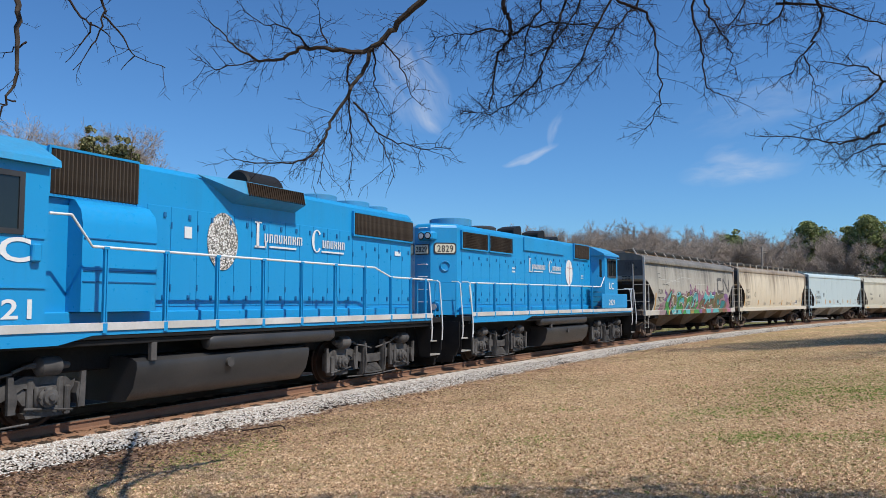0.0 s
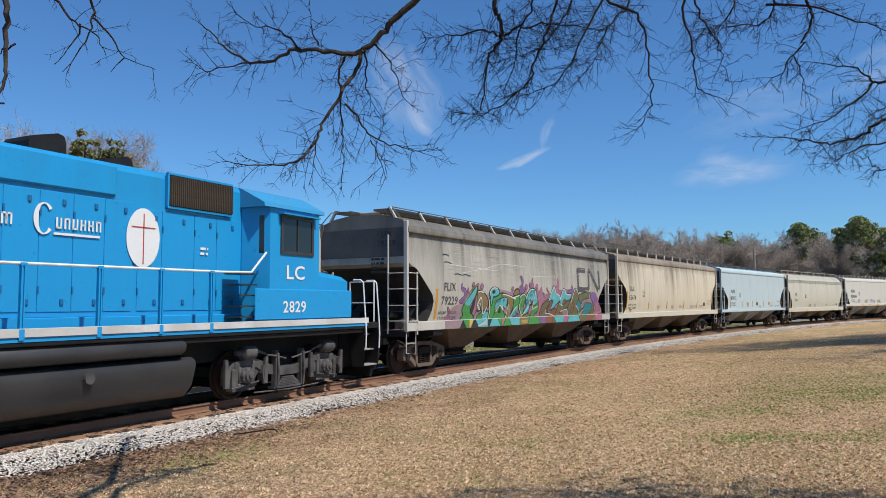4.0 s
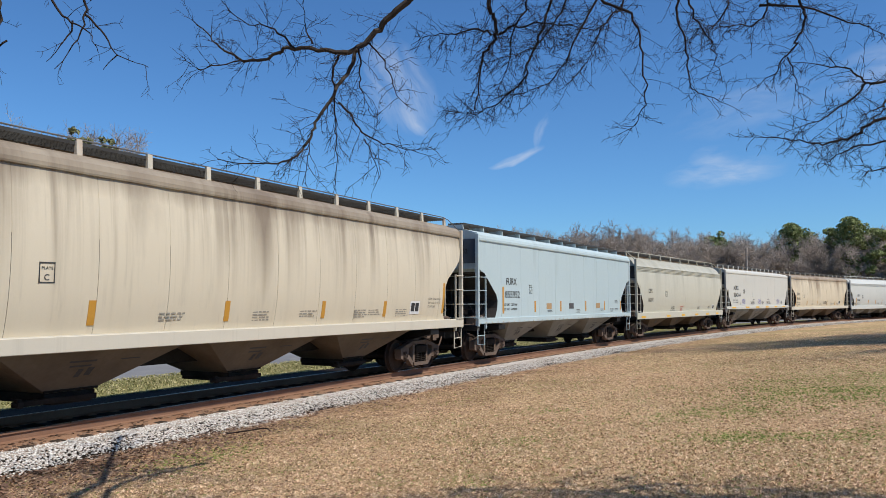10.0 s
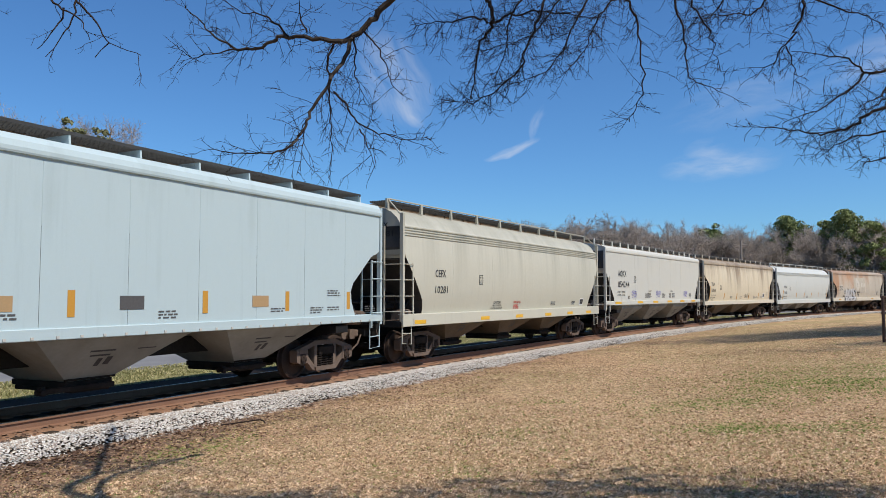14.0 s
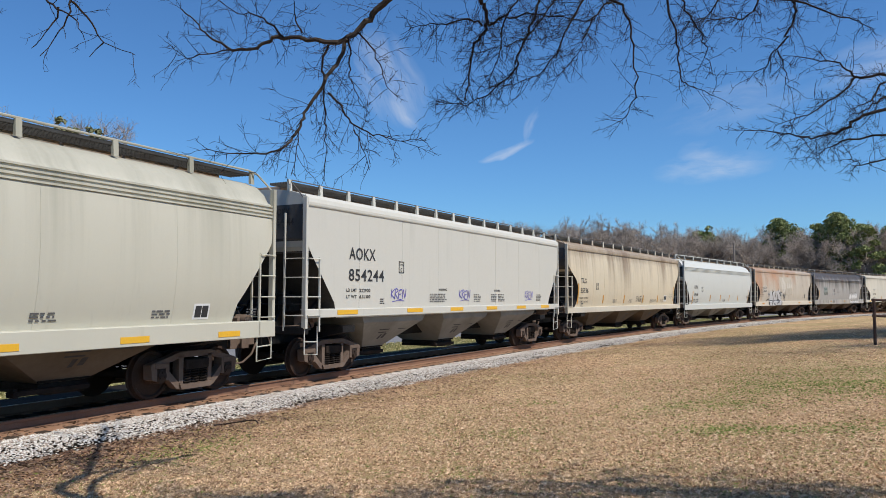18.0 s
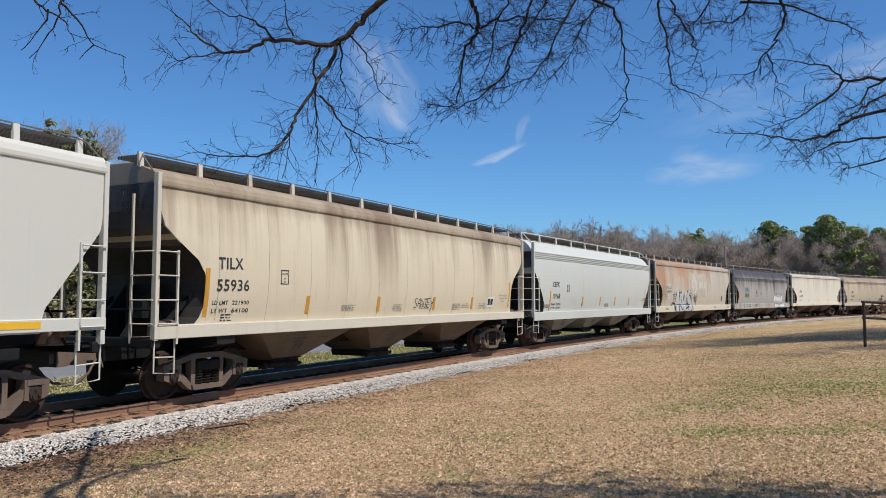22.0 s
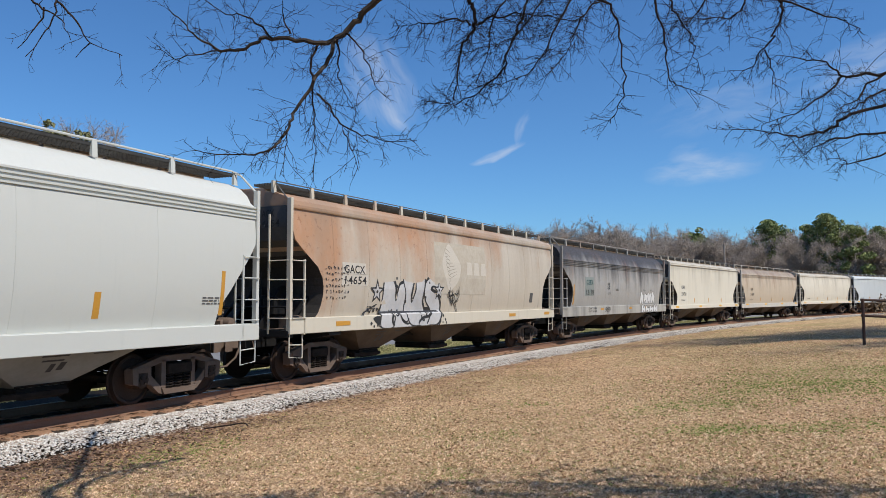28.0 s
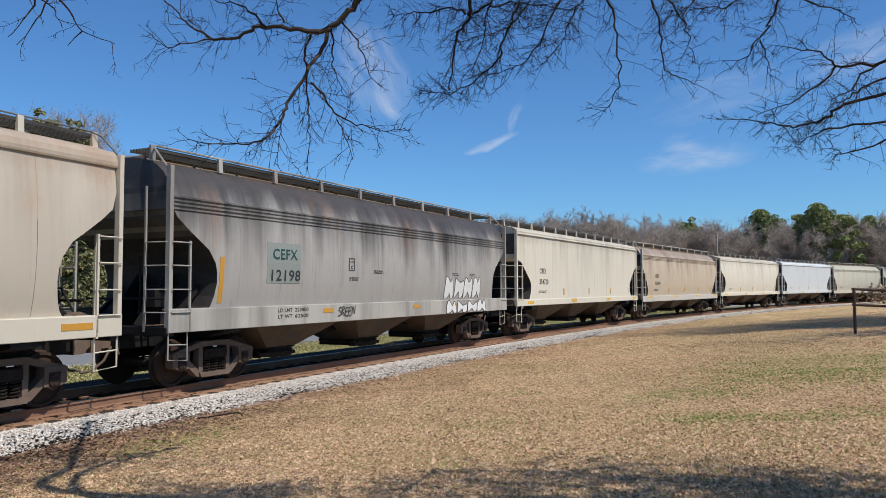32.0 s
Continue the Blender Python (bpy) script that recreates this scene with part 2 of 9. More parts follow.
def island_material(name, stops, rough=0.9):
    """Colour that changes from piece to piece of one mesh."""
    m, n, b, co = material(name)
    r = n.add("ShaderNodeNewGeometry").outputs["Random Per Island"]
    c = n.ramp(r, stops)
    f = n.noise(co, 60.0, 3, 0.6)
    c = n.mix(n.math("MULTIPLY", f, 0.4), c, [v * 0.6 for v in stops[0][1]])
    n.link(c, b.inputs["Base Color"])
    b.inputs["Roughness"].default_value = rough
    b.inputs["Specular IOR Level"].default_value = 0.25
    return m


STONE = island_material("crushed granite", [(0.0, (0.30, 0.215, 0.16)), (0.2, (0.52, 0.45, 0.375)), (0.6, (0.72, 0.67, 0.60)), (1.0, (0.90, 0.87, 0.81))])
BLADE = island_material("dry grass blades", [(0.0, (0.20, 0.11, 0.063)), (0.2, (0.56, 0.35, 0.205)), (0.55, (0.89, 0.605, 0.37)), (1.0, (0.97, 0.75, 0.51))])
RUSSET = island_material("russet grass and needles", [(0.0, (0.17, 0.095, 0.06)), (0.5, (0.47, 0.29, 0.185)), (1.0, (0.70, 0.49, 0.33))])
GREEN_BLADE = island_material("green winter grass", [(0.0, (0.13, 0.18, 0.04)), (0.5, (0.23, 0.31, 0.065)), (1.0, (0.40, 0.43, 0.14))])
LITTER = island_material("fallen leaves", [(0.0, (0.08, 0.05, 0.035)), (0.5, (0.20, 0.11, 0.07)), (1.0, (0.34, 0.23, 0.15))])
RAIL = surface("rusty rail steel", (0.25, 0.135, 0.085), (0.33, 0.19, 0.12), 0.75, 0.2, 1.2, 40.0, 0.3, 0.002)
RAIL_TOP = surface("worn rail head", (0.42, 0.40, 0.38), (0.32, 0.28, 0.25), 0.3, 0.9, 2.0, 60.0, 0.1, 0.001)
TIE = surface("creosoted oak", (0.060, 0.043, 0.031), (0.10, 0.078, 0.058), 0.85, 0, 2.0, 30.0, 0.6, 0.006, 0.5)
ASPHALT = surface("worn asphalt", (0.19, 0.19, 0.195), (0.25, 0.245, 0.24), 0.9, 0, 0.5, 40.0, 0.5, 0.004)
BARK = surface("grey-brown bark", (0.05, 0.038, 0.030), (0.085, 0.068, 0.055), 0.9, 0, 5.0, 45.0, 0.7, 0.006)
TWIG = surface("dark twig bark", (0.030, 0.021, 0.018), (0.048, 0.035, 0.03), 0.85, 0, 6.0, 60.0, 0.4, 0.002)
IRON = surface("grimy cast steel", (0.020, 0.016, 0.014), (0.050, 0.037, 0.029), 0.8, 0.15, 2.5, 30.0, 0.5, 0.004)
IRON_RUST = surface("rust-brown cast steel", (0.15, 0.108, 0.085), (0.21, 0.155, 0.12), 0.85, 0.1, 2.5, 30.0, 0.5, 0.004)
WHEEL = surface("wheel steel", (0.075, 0.045, 0.032), (0.04, 0.031, 0.026), 0.75, 0.3, 3.0, 30.0, 0.3, 0.002)
BLACK = surface("black underframe paint", (0.010, 0.010, 0.011), (0.024, 0.022, 0.02), 0.6, 0, 1.5, 30.0, 0.3, 0.003)
GRATING = surface("galvanised grating", (0.20, 0.20, 0.20), (0.13, 0.115, 0.10), 0.7, 0.4, 2.0, 40.0, 0.3, 0.002)
INK = plain("black stencil paint", (0.03, 0.03, 0.032), 0.6)
WHITE = plain("white enamel", (0.78, 0.78, 0.76), 0.5)
YELLOW = plain("reflective yellow tape", (0.78, 0.43, 0.03), 0.4)
ORANGE = plain("faded amber tape", (0.55, 0.27, 0.035), 0.5)
BRASS = plain("worn brass-brown placard", (0.42, 0.27, 0.13), 0.55)
RED = plain("red stencil paint", (0.45, 0.04, 0.035), 0.5)


# ---- mesh building ----
class Mesh:
    """Gathers vertices and faces of one part."""

    def __init__(self):
        self.v, self.f = [], []

    def face(self, pts):
        k = len(self.v)
        self.v += [tuple(p) for p in pts]
        self.f.append(tuple(range(k, k + len(pts))))
        return self

    def box(self, x0, x1, y0, y1, z0, z1, c=0.0):
        """A box, its edges chamfered by c."""
        if c <= 0:
            k = len(self.v)
            self.v += [(x, y, z) for x in (x0, x1) for y in (y0, y1) for z in (z0, z1)]
            self.f += [tuple(k + i for i in q) for q in ((0, 1, 3, 2), (4, 6, 7, 5), (0, 4, 5, 1), (2, 3, 7, 6), (0, 2, 6, 4), (1, 5, 7, 3))]
            return self
        k = len(self.v)
        cx, cy, cz = (x0 + x1) / 2, (y0 + y1) / 2, (z0 + z1) / 2
        hx, hy, hz = abs(x1 - x0) / 2, abs(y1 - y0) / 2, abs(z1 - z0) / 2
        c = min(c, hx * 0.9, hy * 0.9, hz * 0.9)
        idx = {}
        for sx in (-1, 1):
            for sy in (-1, 1):
                for sz in (-1, 1):
                    for ax in range(3):
                        h = [hx, hy, hz]
                        p = [sx * (h[0] - c), sy * (h[1] - c), sz * (h[2] - c)]
                        p[ax] = (sx, sy, sz)[ax] * h[ax]
                        idx[sx, sy, sz, ax] = k + len(idx)
                        self.v.append((cx + p[0], cy + p[1], cz + p[2]))
        ring = ((-1, -1), (1, -1), (1, 1), (-1, 1))
        for s in (-1, 1):
            for ax in range(3):
                q = []
                for a, b in ring:
                    t = [a, b]
                    t.insert(ax, s)
                    q.append(idx[t[0], t[1], t[2], ax])
                flip = (s > 0) == (ax == 1)
                self.f.append(tuple(q[::-1] if flip else q))
        for ax in range(3):
            o1, o2 = [a for a in range(3) if a != ax]
            for s1 in (-1, 1):
                for s2 in (-1, 1):
                    q = []
                    for s, face in ((-1, o1), (1, o1), (1, o2), (-1, o2)):
                        t = [0, 0, 0]
                        t[ax], t[o1], t[o2] = s, s1, s2
                        q.append(idx[t[0], t[1], t[2], face])
                    self.f.append(tuple(q))
        for sx in (-1, 1):
            for sy in (-1, 1):
                for sz in (-1, 1):
                    self.f.append(tuple(idx[sx, sy, sz, a] for a in range(3)))
        return self

    def prism(self, pts, a, b, axis="y"):
        """A flat outline, of (x, z) for axis y, (y, z) for x and (x, y) for z, drawn out from a to b."""
        def at(p, d):
            return (p[0], d, p[1]) if axis == "y" else (d, p[0], p[1]) if axis == "x" else (p[0], p[1], d)
        k, m = len(self.v), len(pts)
        self.v += [at(p, a) for p in pts] + [at(p, b) for p in pts]
        self.f += [tuple(range(k, k + m)), tuple(range(k + 2 * m - 1, k + m - 1, -1))]
        self.f += [(k + i, k + m + i, k + m + (i + 1) % m, k + (i + 1) % m) for i in range(m)]
        return self

    def tube(self, path, r, n=6, cap=True):
        """A round bar along a path; r may be one radius or one for each point."""
        path = [Vector(p) for p in path]
        rs = r if isinstance(r, (list, tuple)) else [r] * len(path)
        k = len(self.v)
        up = None
        for i, p in enumerate(path):
            d = (path[min(i + 1, len(path) - 1)] - path[max(i - 1, 0)]).normalized()
            if up is None:
                up = Vector((0, 0, 1)) if abs(d.z) < 0.9 else Vector((1, 0, 0))
            a = d.cross(up)
            a = a.normalized() if a.length > 1e-5 else d.orthogonal().normalized()
            b = a.cross(d).normalized()
            up = b
            for j in range(n):
                w = 2 * math.pi * j / n
                self.v.append(tuple(p + (a * math.cos(w) + b * math.sin(w)) * rs[i]))
        for i in range(len(path) - 1):
            for j in range(n):
                self.f.append((k + i * n + j, k + i * n + (j + 1) % n, k + (i + 1) * n + (j + 1) % n, k + (i + 1) * n + j))
        if cap:
            self.f.append(tuple(range(k + n - 1, k - 1, -1)))
            e = k + (len(path) - 1) * n
            self.f.append(tuple(range(e, e + n)))
        return self

    def lathe(self, prof, centre, axis="y", n=20):
        """A turned solid: prof is (radius, along) pairs."""
        k, m = len(self.v), len(prof)
        c = Vector(centre)
        for r, h in prof:
            for j in range(n):
                w = 2 * math.pi * j / n
                a, b = r * math.cos(w), r * math.sin(w)
                o = (a, h, b) if axis == "y" else (h, a, b) if axis == "x" else (a, b, h)
                self.v.append(tuple(c + Vector(o)))
        for i in range(m - 1):
            for j in range(n):
                self.f.append((k + i * n + j, k + i * n + (j + 1) % n, k + (i + 1) * n + (j + 1) % n, k + (i + 1) * n + j))
        self.f.append(tuple(range(k + n - 1, k - 1, -1)))
        self.f.append(tuple(range(k + (m - 1) * n, k + m * n)))
        return self

    def loft(self, rings, close=True, cap=True):
        k, m = len(self.v), len(rings[0])
        for r in rings:
            self.v += [tuple(p) for p in r]
        for i in range(len(rings) - 1):
            for j in range(m if close else m - 1):
                self.f.append((k + i * m + j, k + i * m + (j + 1) % m, k + (i + 1) * m + (j + 1) % m, k + (i + 1) * m + j))
        if cap and close:
            self.f.append(tuple(range(k + m - 1, k - 1, -1)))
            self.f.append(tuple(range(k + (len(rings) - 1) * m, k + len(rings) * m)))
        return self

    def data(self, name, mat, smooth=False):
        me = bpy.data.meshes.new(name)
        me.from_pydata(self.v, [], self.f)
        bm = bmesh.new()
        bm.from_mesh(me)
        bmesh.ops.recalc_face_normals(bm, faces=bm.faces)
        bm.to_mesh(me)
        bm.free()
        if smooth:
            me.shade_smooth()
            me.set_sharp_from_angle(angle=radians(38))
        me.materials.append(mat)
        return me


def part(name, mesh, mat, parent=None, label="", smooth=False):
    """One mesh object under a thing or a part; mesh may be a Mesh or ready data."""
    me = mesh.data(name, mat, smooth) if isinstance(mesh, Mesh) else mesh
    ob = new(name, me)
    if parent is not None:
        ob.parent = parent
    if label:
        ob["label"] = label
    return ob


def thing(name, label, category, group="", kind="", at=None):
    ob = new(name)
    ob.empty_display_size = 0.3
    if at is not None:
        ob.matrix_world = at
    return tagged(ob, label, category, group, kind)


def soup(name, verts, faces, mat):
    """A big mesh out of arrays of triangles or quads."""
    me = bpy.data.meshes.new(name)
    me.vertices.add(len(verts))
    me.vertices.foreach_set("co", np.asarray(verts, dtype=np.float32).ravel())
    faces = np.asarray(faces, dtype=np.int32)
    k = faces.shape[1]
    me.loops.add(faces.size)
    me.loops.foreach_set("vertex_index", faces.ravel())
    me.polygons.add(len(faces))
    me.polygons.foreach_set("loop_start", np.arange(0, faces.size, k, dtype=np.int32))
    me.update(calc_edges=True)
    me.materials.append(mat)
    return me


# ---- the line of the track ----
STEP = 0.5
TS = np.arange(-120.0, 420.0, STEP)
BEND = np.where(TS > 110, 0.0, np.where(TS < -40, 0.002, 0.00332 + 1e-5 * TS))
TH = np.cumsum(BEND) * STEP
TH += radians(29.595) - np.interp(0, TS, TH)
TX, TY = np.cumsum(np.sin(TH)) * STEP, np.cumsum(np.cos(TH)) * STEP
TX += 0.0 - np.interp(0, TS, TX)
TY += 25.92 - np.interp(0, TS, TY)
SC = np.clip(TS, -40, 110)
TZ = 0.00092 * SC + 4e-5 * SC * SC / 2


def track(s, u=0.0, z=0.0):
    """The point at s metres along the line, u metres to the lawn's side of it and z over the rail."""
    h = float(np.interp(s, TS, TH))
    return Vector((float(np.interp(s, TS, TX)) + u * math.cos(h), float(np.interp(s, TS, TY)) - u * math.sin(h), float(np.interp(s, TS, TZ)) + z))


def side_of(x, y):
    """How far points lie from the track (towards the lawn positive), and the place along it."""
    x, y = np.asarray(x, float), np.asarray(y, float)
    best = np.full(x.shape, 1e9)
    u, s = np.zeros(x.shape), np.zeros(x.shape)
    for i in range(0, len(TS), 4):
        dx, dy = x - TX[i], y - TY[i]
        d = dx * dx + dy * dy
        m = d < best
        best = np.where(m, d, best)
        u = np.where(m, dx * math.cos(TH[i]) - dy * math.sin(TH[i]), u)
        s = np.where(m, TS[i], s)
    return np.sign(u) * np.sqrt(best), s


def ground_z(x, y):
    u, s = side_of(x, y)
    rail = np.interp(s, TS, TZ)
    near = -0.40 + 0.07 * np.clip(u - 2.0, 0, 13) + 0.012 * np.clip(u - 15, 0, 60)
    far = -0.45 - 0.01 * np.clip(-u - 3, 0, 30)
    z = rail + np.where(u > 0, near, far)
    r = np.hypot(x, y)
    return z + 0.03 * np.sin(x * 0.7 + 1.3) * np.cos(y * 0.55) * np.clip((np.abs(u) - 3) / 4, 0, 1) + np.clip((r - 250) / 2500, 0, 1) * 2


def spread(lo, hi, fine, near, far):
    """Grid lines: fine near the middle, wide apart far out."""
    xs, x, d = [0.0], 0.0, fine
    while x < hi:
        d = fine if x < near else d * 1.22
        x += d
        xs.append(x)
    ys, x, d = [], 0.0, fine
    while x > lo:
        d = fine if -x < near else d * 1.22
        x -= d
        ys.append(x)
    return np.array(ys[::-1] + xs)


gx, gy = spread(-3800, 3800, 1.0, 45, 0), spread(-3800, 3800, 1.0, 75, 0)
GX, GY = np.meshgrid(gx, gy)
GZ = ground_z(GX, GY)
verts = np.stack([GX, GY, GZ], -1).reshape(-1, 3)
w = len(gx)
ij = (np.arange(len(gy) - 1)[:, None] * w + np.arange(w - 1)[None, :]).ravel()
ground = new("ground", soup("ground", verts, np.stack([ij, ij + 1, ij + 1 + w, ij + w], 1), LAWN))
ground.data.shade_smooth()
ground.data.attributes.new("reach", "FLOAT", "POINT").data.foreach_set("value", np.clip(side_of(GX, GY)[0].ravel(), 0, 60).astype(np.float32))
tagged(ground, "dormant tan lawn with green patches beside the railway", "ground", kind="structure")


def ribbon(name, mat, s0, s1, outline, step=1.0, closed=False):
    """A strip along the track with the given outline of (u, z) points."""
    m = Mesh()
    ss = np.arange(s0, s1 + step / 2, step)
    m.loft([[track(s, u, z) for u, z in outline] for s in ss], close=closed, cap=closed)
    return m.data(name, mat, True)


# the wide far shoulder is a dark strip painted for the train's shadow
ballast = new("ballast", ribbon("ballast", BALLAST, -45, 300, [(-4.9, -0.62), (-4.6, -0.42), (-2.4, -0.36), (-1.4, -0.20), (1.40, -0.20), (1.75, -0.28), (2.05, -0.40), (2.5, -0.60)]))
tagged(ballast, "bed of crushed stone under the track, darkened as the train's shade", "ballast", kind="structure")
DIRT = surface("brown leaf-strewn dirt", (0.30, 0.165, 0.10), (0.40, 0.25, 0.16), 0.95, 0, 2.5, 22.0, 0.9, 0.03)
dirt = new("dirt_shoulder", ribbon("dirt_shoulder", DIRT, -45, 300, [(0.80, -0.21), (0.86, -0.168), (1.08, -0.165), (1.26, -0.185), (1.42, -0.26)]))
tagged(dirt, "brown dirt and leaves between rail and stones", "dirt", kind="structure")
SHOULDER = surface("packed pale stone", (0.62, 0.55, 0.47), (0.44, 0.34, 0.26), 0.9, 0, 1.5, 22.0, 0.4, 0.012)
shoulder = new("stone_shoulder", ribbon("stone_shoulder", SHOULDER, -45, 300, [(1.02, -0.22), (1.10, -0.178), (1.40, -0.195), (1.75, -0.288), (2.00, -0.40), (2.2, -0.48)]))
tagged(shoulder, "pale crushed stone shoulder beside the rail", "gravel", kind="structure")
road = new("road", ribbon("road", ASPHALT, -60, 300, [(-15.2, -0.8), (-14.5, -0.44), (-11.5, -0.40), (-8.6, -0.44), (-8.2, -0.8)]))
tagged(road, "grey asphalt road beyond the railway", "road", kind="structure")
VERGE = surface("green-yellow winter grass", (0.20, 0.19, 0.075), (0.31, 0.275, 0.13), 0.95, 0, 0.8, 14.0, 0.9, 0.04)
verge = new("verge", ribbon("verge", VERGE, -60, 300, [(-8.4, -0.60), (-8.2, -0.47), (-5.5, -0.43), (-4.7, -0.41), (-4.4, -0.55)]))
tagged(verge, "strip of greenish grass between track and road", "grass", kind="structure")
RAIL_OUT = [(-0.07, -0.17), (0.07, -0.17), (0.07, -0.158), (0.010, -0.14), (0.010, -0.045), (0.036, -0.035), (0.036, -0.006),
            (-0.036, -0.006), (-0.036, -0.035), (-0.010, -0.045), (-0.010, -0.14), (-0.07, -0.158)]
for u0 in (0.755, -0.755):
    rail = thing("rail", "rust-brown steel rail with a worn bright top", "rail", group="rails of the track")
    part("rail_body", ribbon("rail_body", RAIL, -45, 300, [(u0 + a, b) for a, b in RAIL_OUT], 1.0, True), RAIL, rail)
    part("rail_head", ribbon("rail_head", RAIL_TOP, -45, 300, [(u0 - 0.034, -0.006), (u0 + 0.034, -0.006), (u0 + 0.028, 0.0), (u0 - 0.028, 0.0)], 1.0, True), RAIL_TOP, rail, "worn bright running surface")


# ---- rolling stock: shared pieces ----
def track_pose(s, half):
    """The pose of a vehicle whose bogie centres stand half metres before and behind s."""
    a, b = track(s - half), track(s + half)
    d = (b - a).normalized()
    turn = math.atan2(d.y, d.x)
    return Matrix.Translation((a + b) / 2) @ Matrix.Rotation(turn, 4, "Z") @ Matrix.Rotation(-math.asin(d.z), 4, "Y")


def wheelset_data(name, r):
    m = Mesh()
    for s in (-1, 1):
        prof = [(0.10, 0.66), (0.15, 0.665), (r * 0.80, 0.685), (r * 0.86, 0.69), (r + 0.028, 0.69), (r + 0.028, 0.715), (r + 0.004, 0.73), (r - 0.006, 0.82), (r * 0.88, 0.825), (r * 0.82, 0.79), (0.17, 0.80), (0.13, 0.84), (0.10, 0.84)]
        m.lathe([(a, s * b) for a, b in prof], (0, 0, 0), "y", 32)
        m.lathe([(0.125, s * 0.92), (0.15, s * 0.93), (0.15, s * 1.09), (0.10, s * 1.10), (0.10, s * 1.125), (0.05, s * 1.13)], (0, 0, 0), "y", 14)
        for k in range(3):
            w = 2 * math.pi * k / 3
            m.lathe([(0.022, s * 1.12), (0.022, s * 1.15)], (0.06 * math.cos(w), 0, 0.06 * math.sin(w)), "y", 6)
    m.lathe([(0.085, -0.93), (0.085, 0.93)], (0, 0, 0), "y", 12)
    return m.data(name, WHEEL, True)


R_CAR, R_LOCO = 0.457, 0.508
CAR_WHEELS = wheelset_data("wheelset", R_CAR)
LOCO_WHEELS = wheelset_data("wheelset", R_LOCO)
ROLLING = []  # wheelsets with their rest pose and radius


def side_frame_data():
    m = Mesh()
    y0, y1 = -0.085, 0.085
    m.prism([(-1.13, 0.60), (-0.62, 0.70), (-0.42, 0.76), (0.42, 0.76), (0.62, 0.70), (1.13, 0.60), (1.13, 0.68), (0.66, 0.80), (0.42, 0.87), (-0.42, 0.87), (-0.66, 0.80), (-1.13, 0.68)], y0, y1)
    m.prism([(-0.40, 0.15), (0.40, 0.15), (0.44, 0.25), (-0.44, 0.25)], y0 - 0.04, y1 + 0.04)
    for s in (-1, 1):
        m.prism([(s * 0.40, 0.15), (s * 0.50, 0.18), (s * 0.86, 0.50), (s * 0.80, 0.62), (s * 0.42, 0.27)], y0, y1)
        m.prism([(s * 0.33, 0.24), (s * 0.44, 0.24), (s * 0.44, 0.80), (s * 0.33, 0.80)], y0, y1)
        m.prism([(s * 0.71, 0.36), (s * 0.79, 0.36), (s * 0.79, 0.68), (s * 0.71, 0.68)], y0 - 0.02, y1 + 0.02)
        m.prism([(s * 1.01, 0.36), (s * 1.13, 0.40), (s * 1.15, 0.66), (s * 1.01, 0.68)], y0 - 0.02, y1 + 0.02)
        m.prism([(s * 0.75, 0.59), (s * 1.05, 0.59), (s * 1.05, 0.68), (s * 0.75, 0.68)], y0 - 0.03, y1 + 0.03)
    return m.data("side_frame", IRON_RUST)


def spring_data():
    m = Mesh()
    path = [(0.082 * math.cos(w), 0.082 * math.sin(w), 0.25 + 0.27 * w / (2 * math.pi * 5)) for w in np.linspace(0, 2 * math.pi * 5, 46)]
    m.tube(path, 0.018, 4)
    return m.data("spring", IRON)


def bolster_data():
    m = Mesh()
    m.prism([(-1.0, 0.55), (1.0, 0.55), (1.0, 0.70), (0.45, 0.80), (-0.45, 0.80), (-1.0, 0.70)], -0.2, 0.2, "x")
    m.box(-0.85, 0.85, -0.06, 0.06, 0.36, 0.44)
    for y in (-1.0, 1.0):
        m.box(-0.32, 0.32, y - 0.14, y + 0.14, 0.52, 0.72, 0.02)
    for s in (-1, 1):
        m.box(s * 0.40 - 0.06, s * 0.40 + 0.06, -0.85, 0.85, 0.30, 0.42)
        for y in (-0.755, 0.755):
            m.box(s * 0.42 - 0.04, s * 0.42 + 0.05, y - 0.06, y + 0.06, 0.24, 0.62)
    return m.data("bolster", IRON)


SIDE_FRAME, SPRING, BOLSTER = side_frame_data(), spring_data(), bolster_data()


def car_truck(parent, x):
    """A two-axle freight bogie: bolster, side frames, springs and wheelsets."""
    t = part("truck", BOLSTER, None, parent)
    t.location.x = x
    for y in (-1.0, 1.0):
        f = part("side_frame", SIDE_FRAME, None, t)
        f.location.y = y
        for x1 in (-0.22, 0.0, 0.22):
            k = part("spring", SPRING, None, t)
            k.location = (x1, y * 1.05, 0)
    for a in (-0.889, 0.889):
        wset = part("wheelset", CAR_WHEELS, None, t)
        wset.location = (a, 0, R_CAR)
        ROLLING.append((wset, (a, 0, R_CAR), R_CAR))
    return t


def coupler_data():
    m = Mesh()
    m.box(-0.70, 0.05, -0.09, 0.09, 0.78, 0.98, 0.03)
    m.prism([(0.0, -0.16), (0.16, -0.17), (0.30, -0.10), (0.30, -0.02), (0.14, 0.02), (0.12, 0.12), (0.24, 0.17), (0.16, 0.20), (0.0, 0.16)], 0.74, 1.02, "z")
    m.tube([(-0.1, 0.30, 0.85), (0.05, 0.30, 0.60), (0.25, 0.22, 0.42), (0.45, 0.15, 0.40)], 0.025, 6)
    m.tube([(-0.15, 0.12, 1.04), (-0.15, -0.8, 1.06), (-0.15, -1.35, 1.10), (-0.10, -1.40, 0.80)], 0.013, 5)
    return m.data("coupler", IRON_RUST, True)


COUPLER = coupler_data()
DEPS = bpy.context.evaluated_depsgraph_get


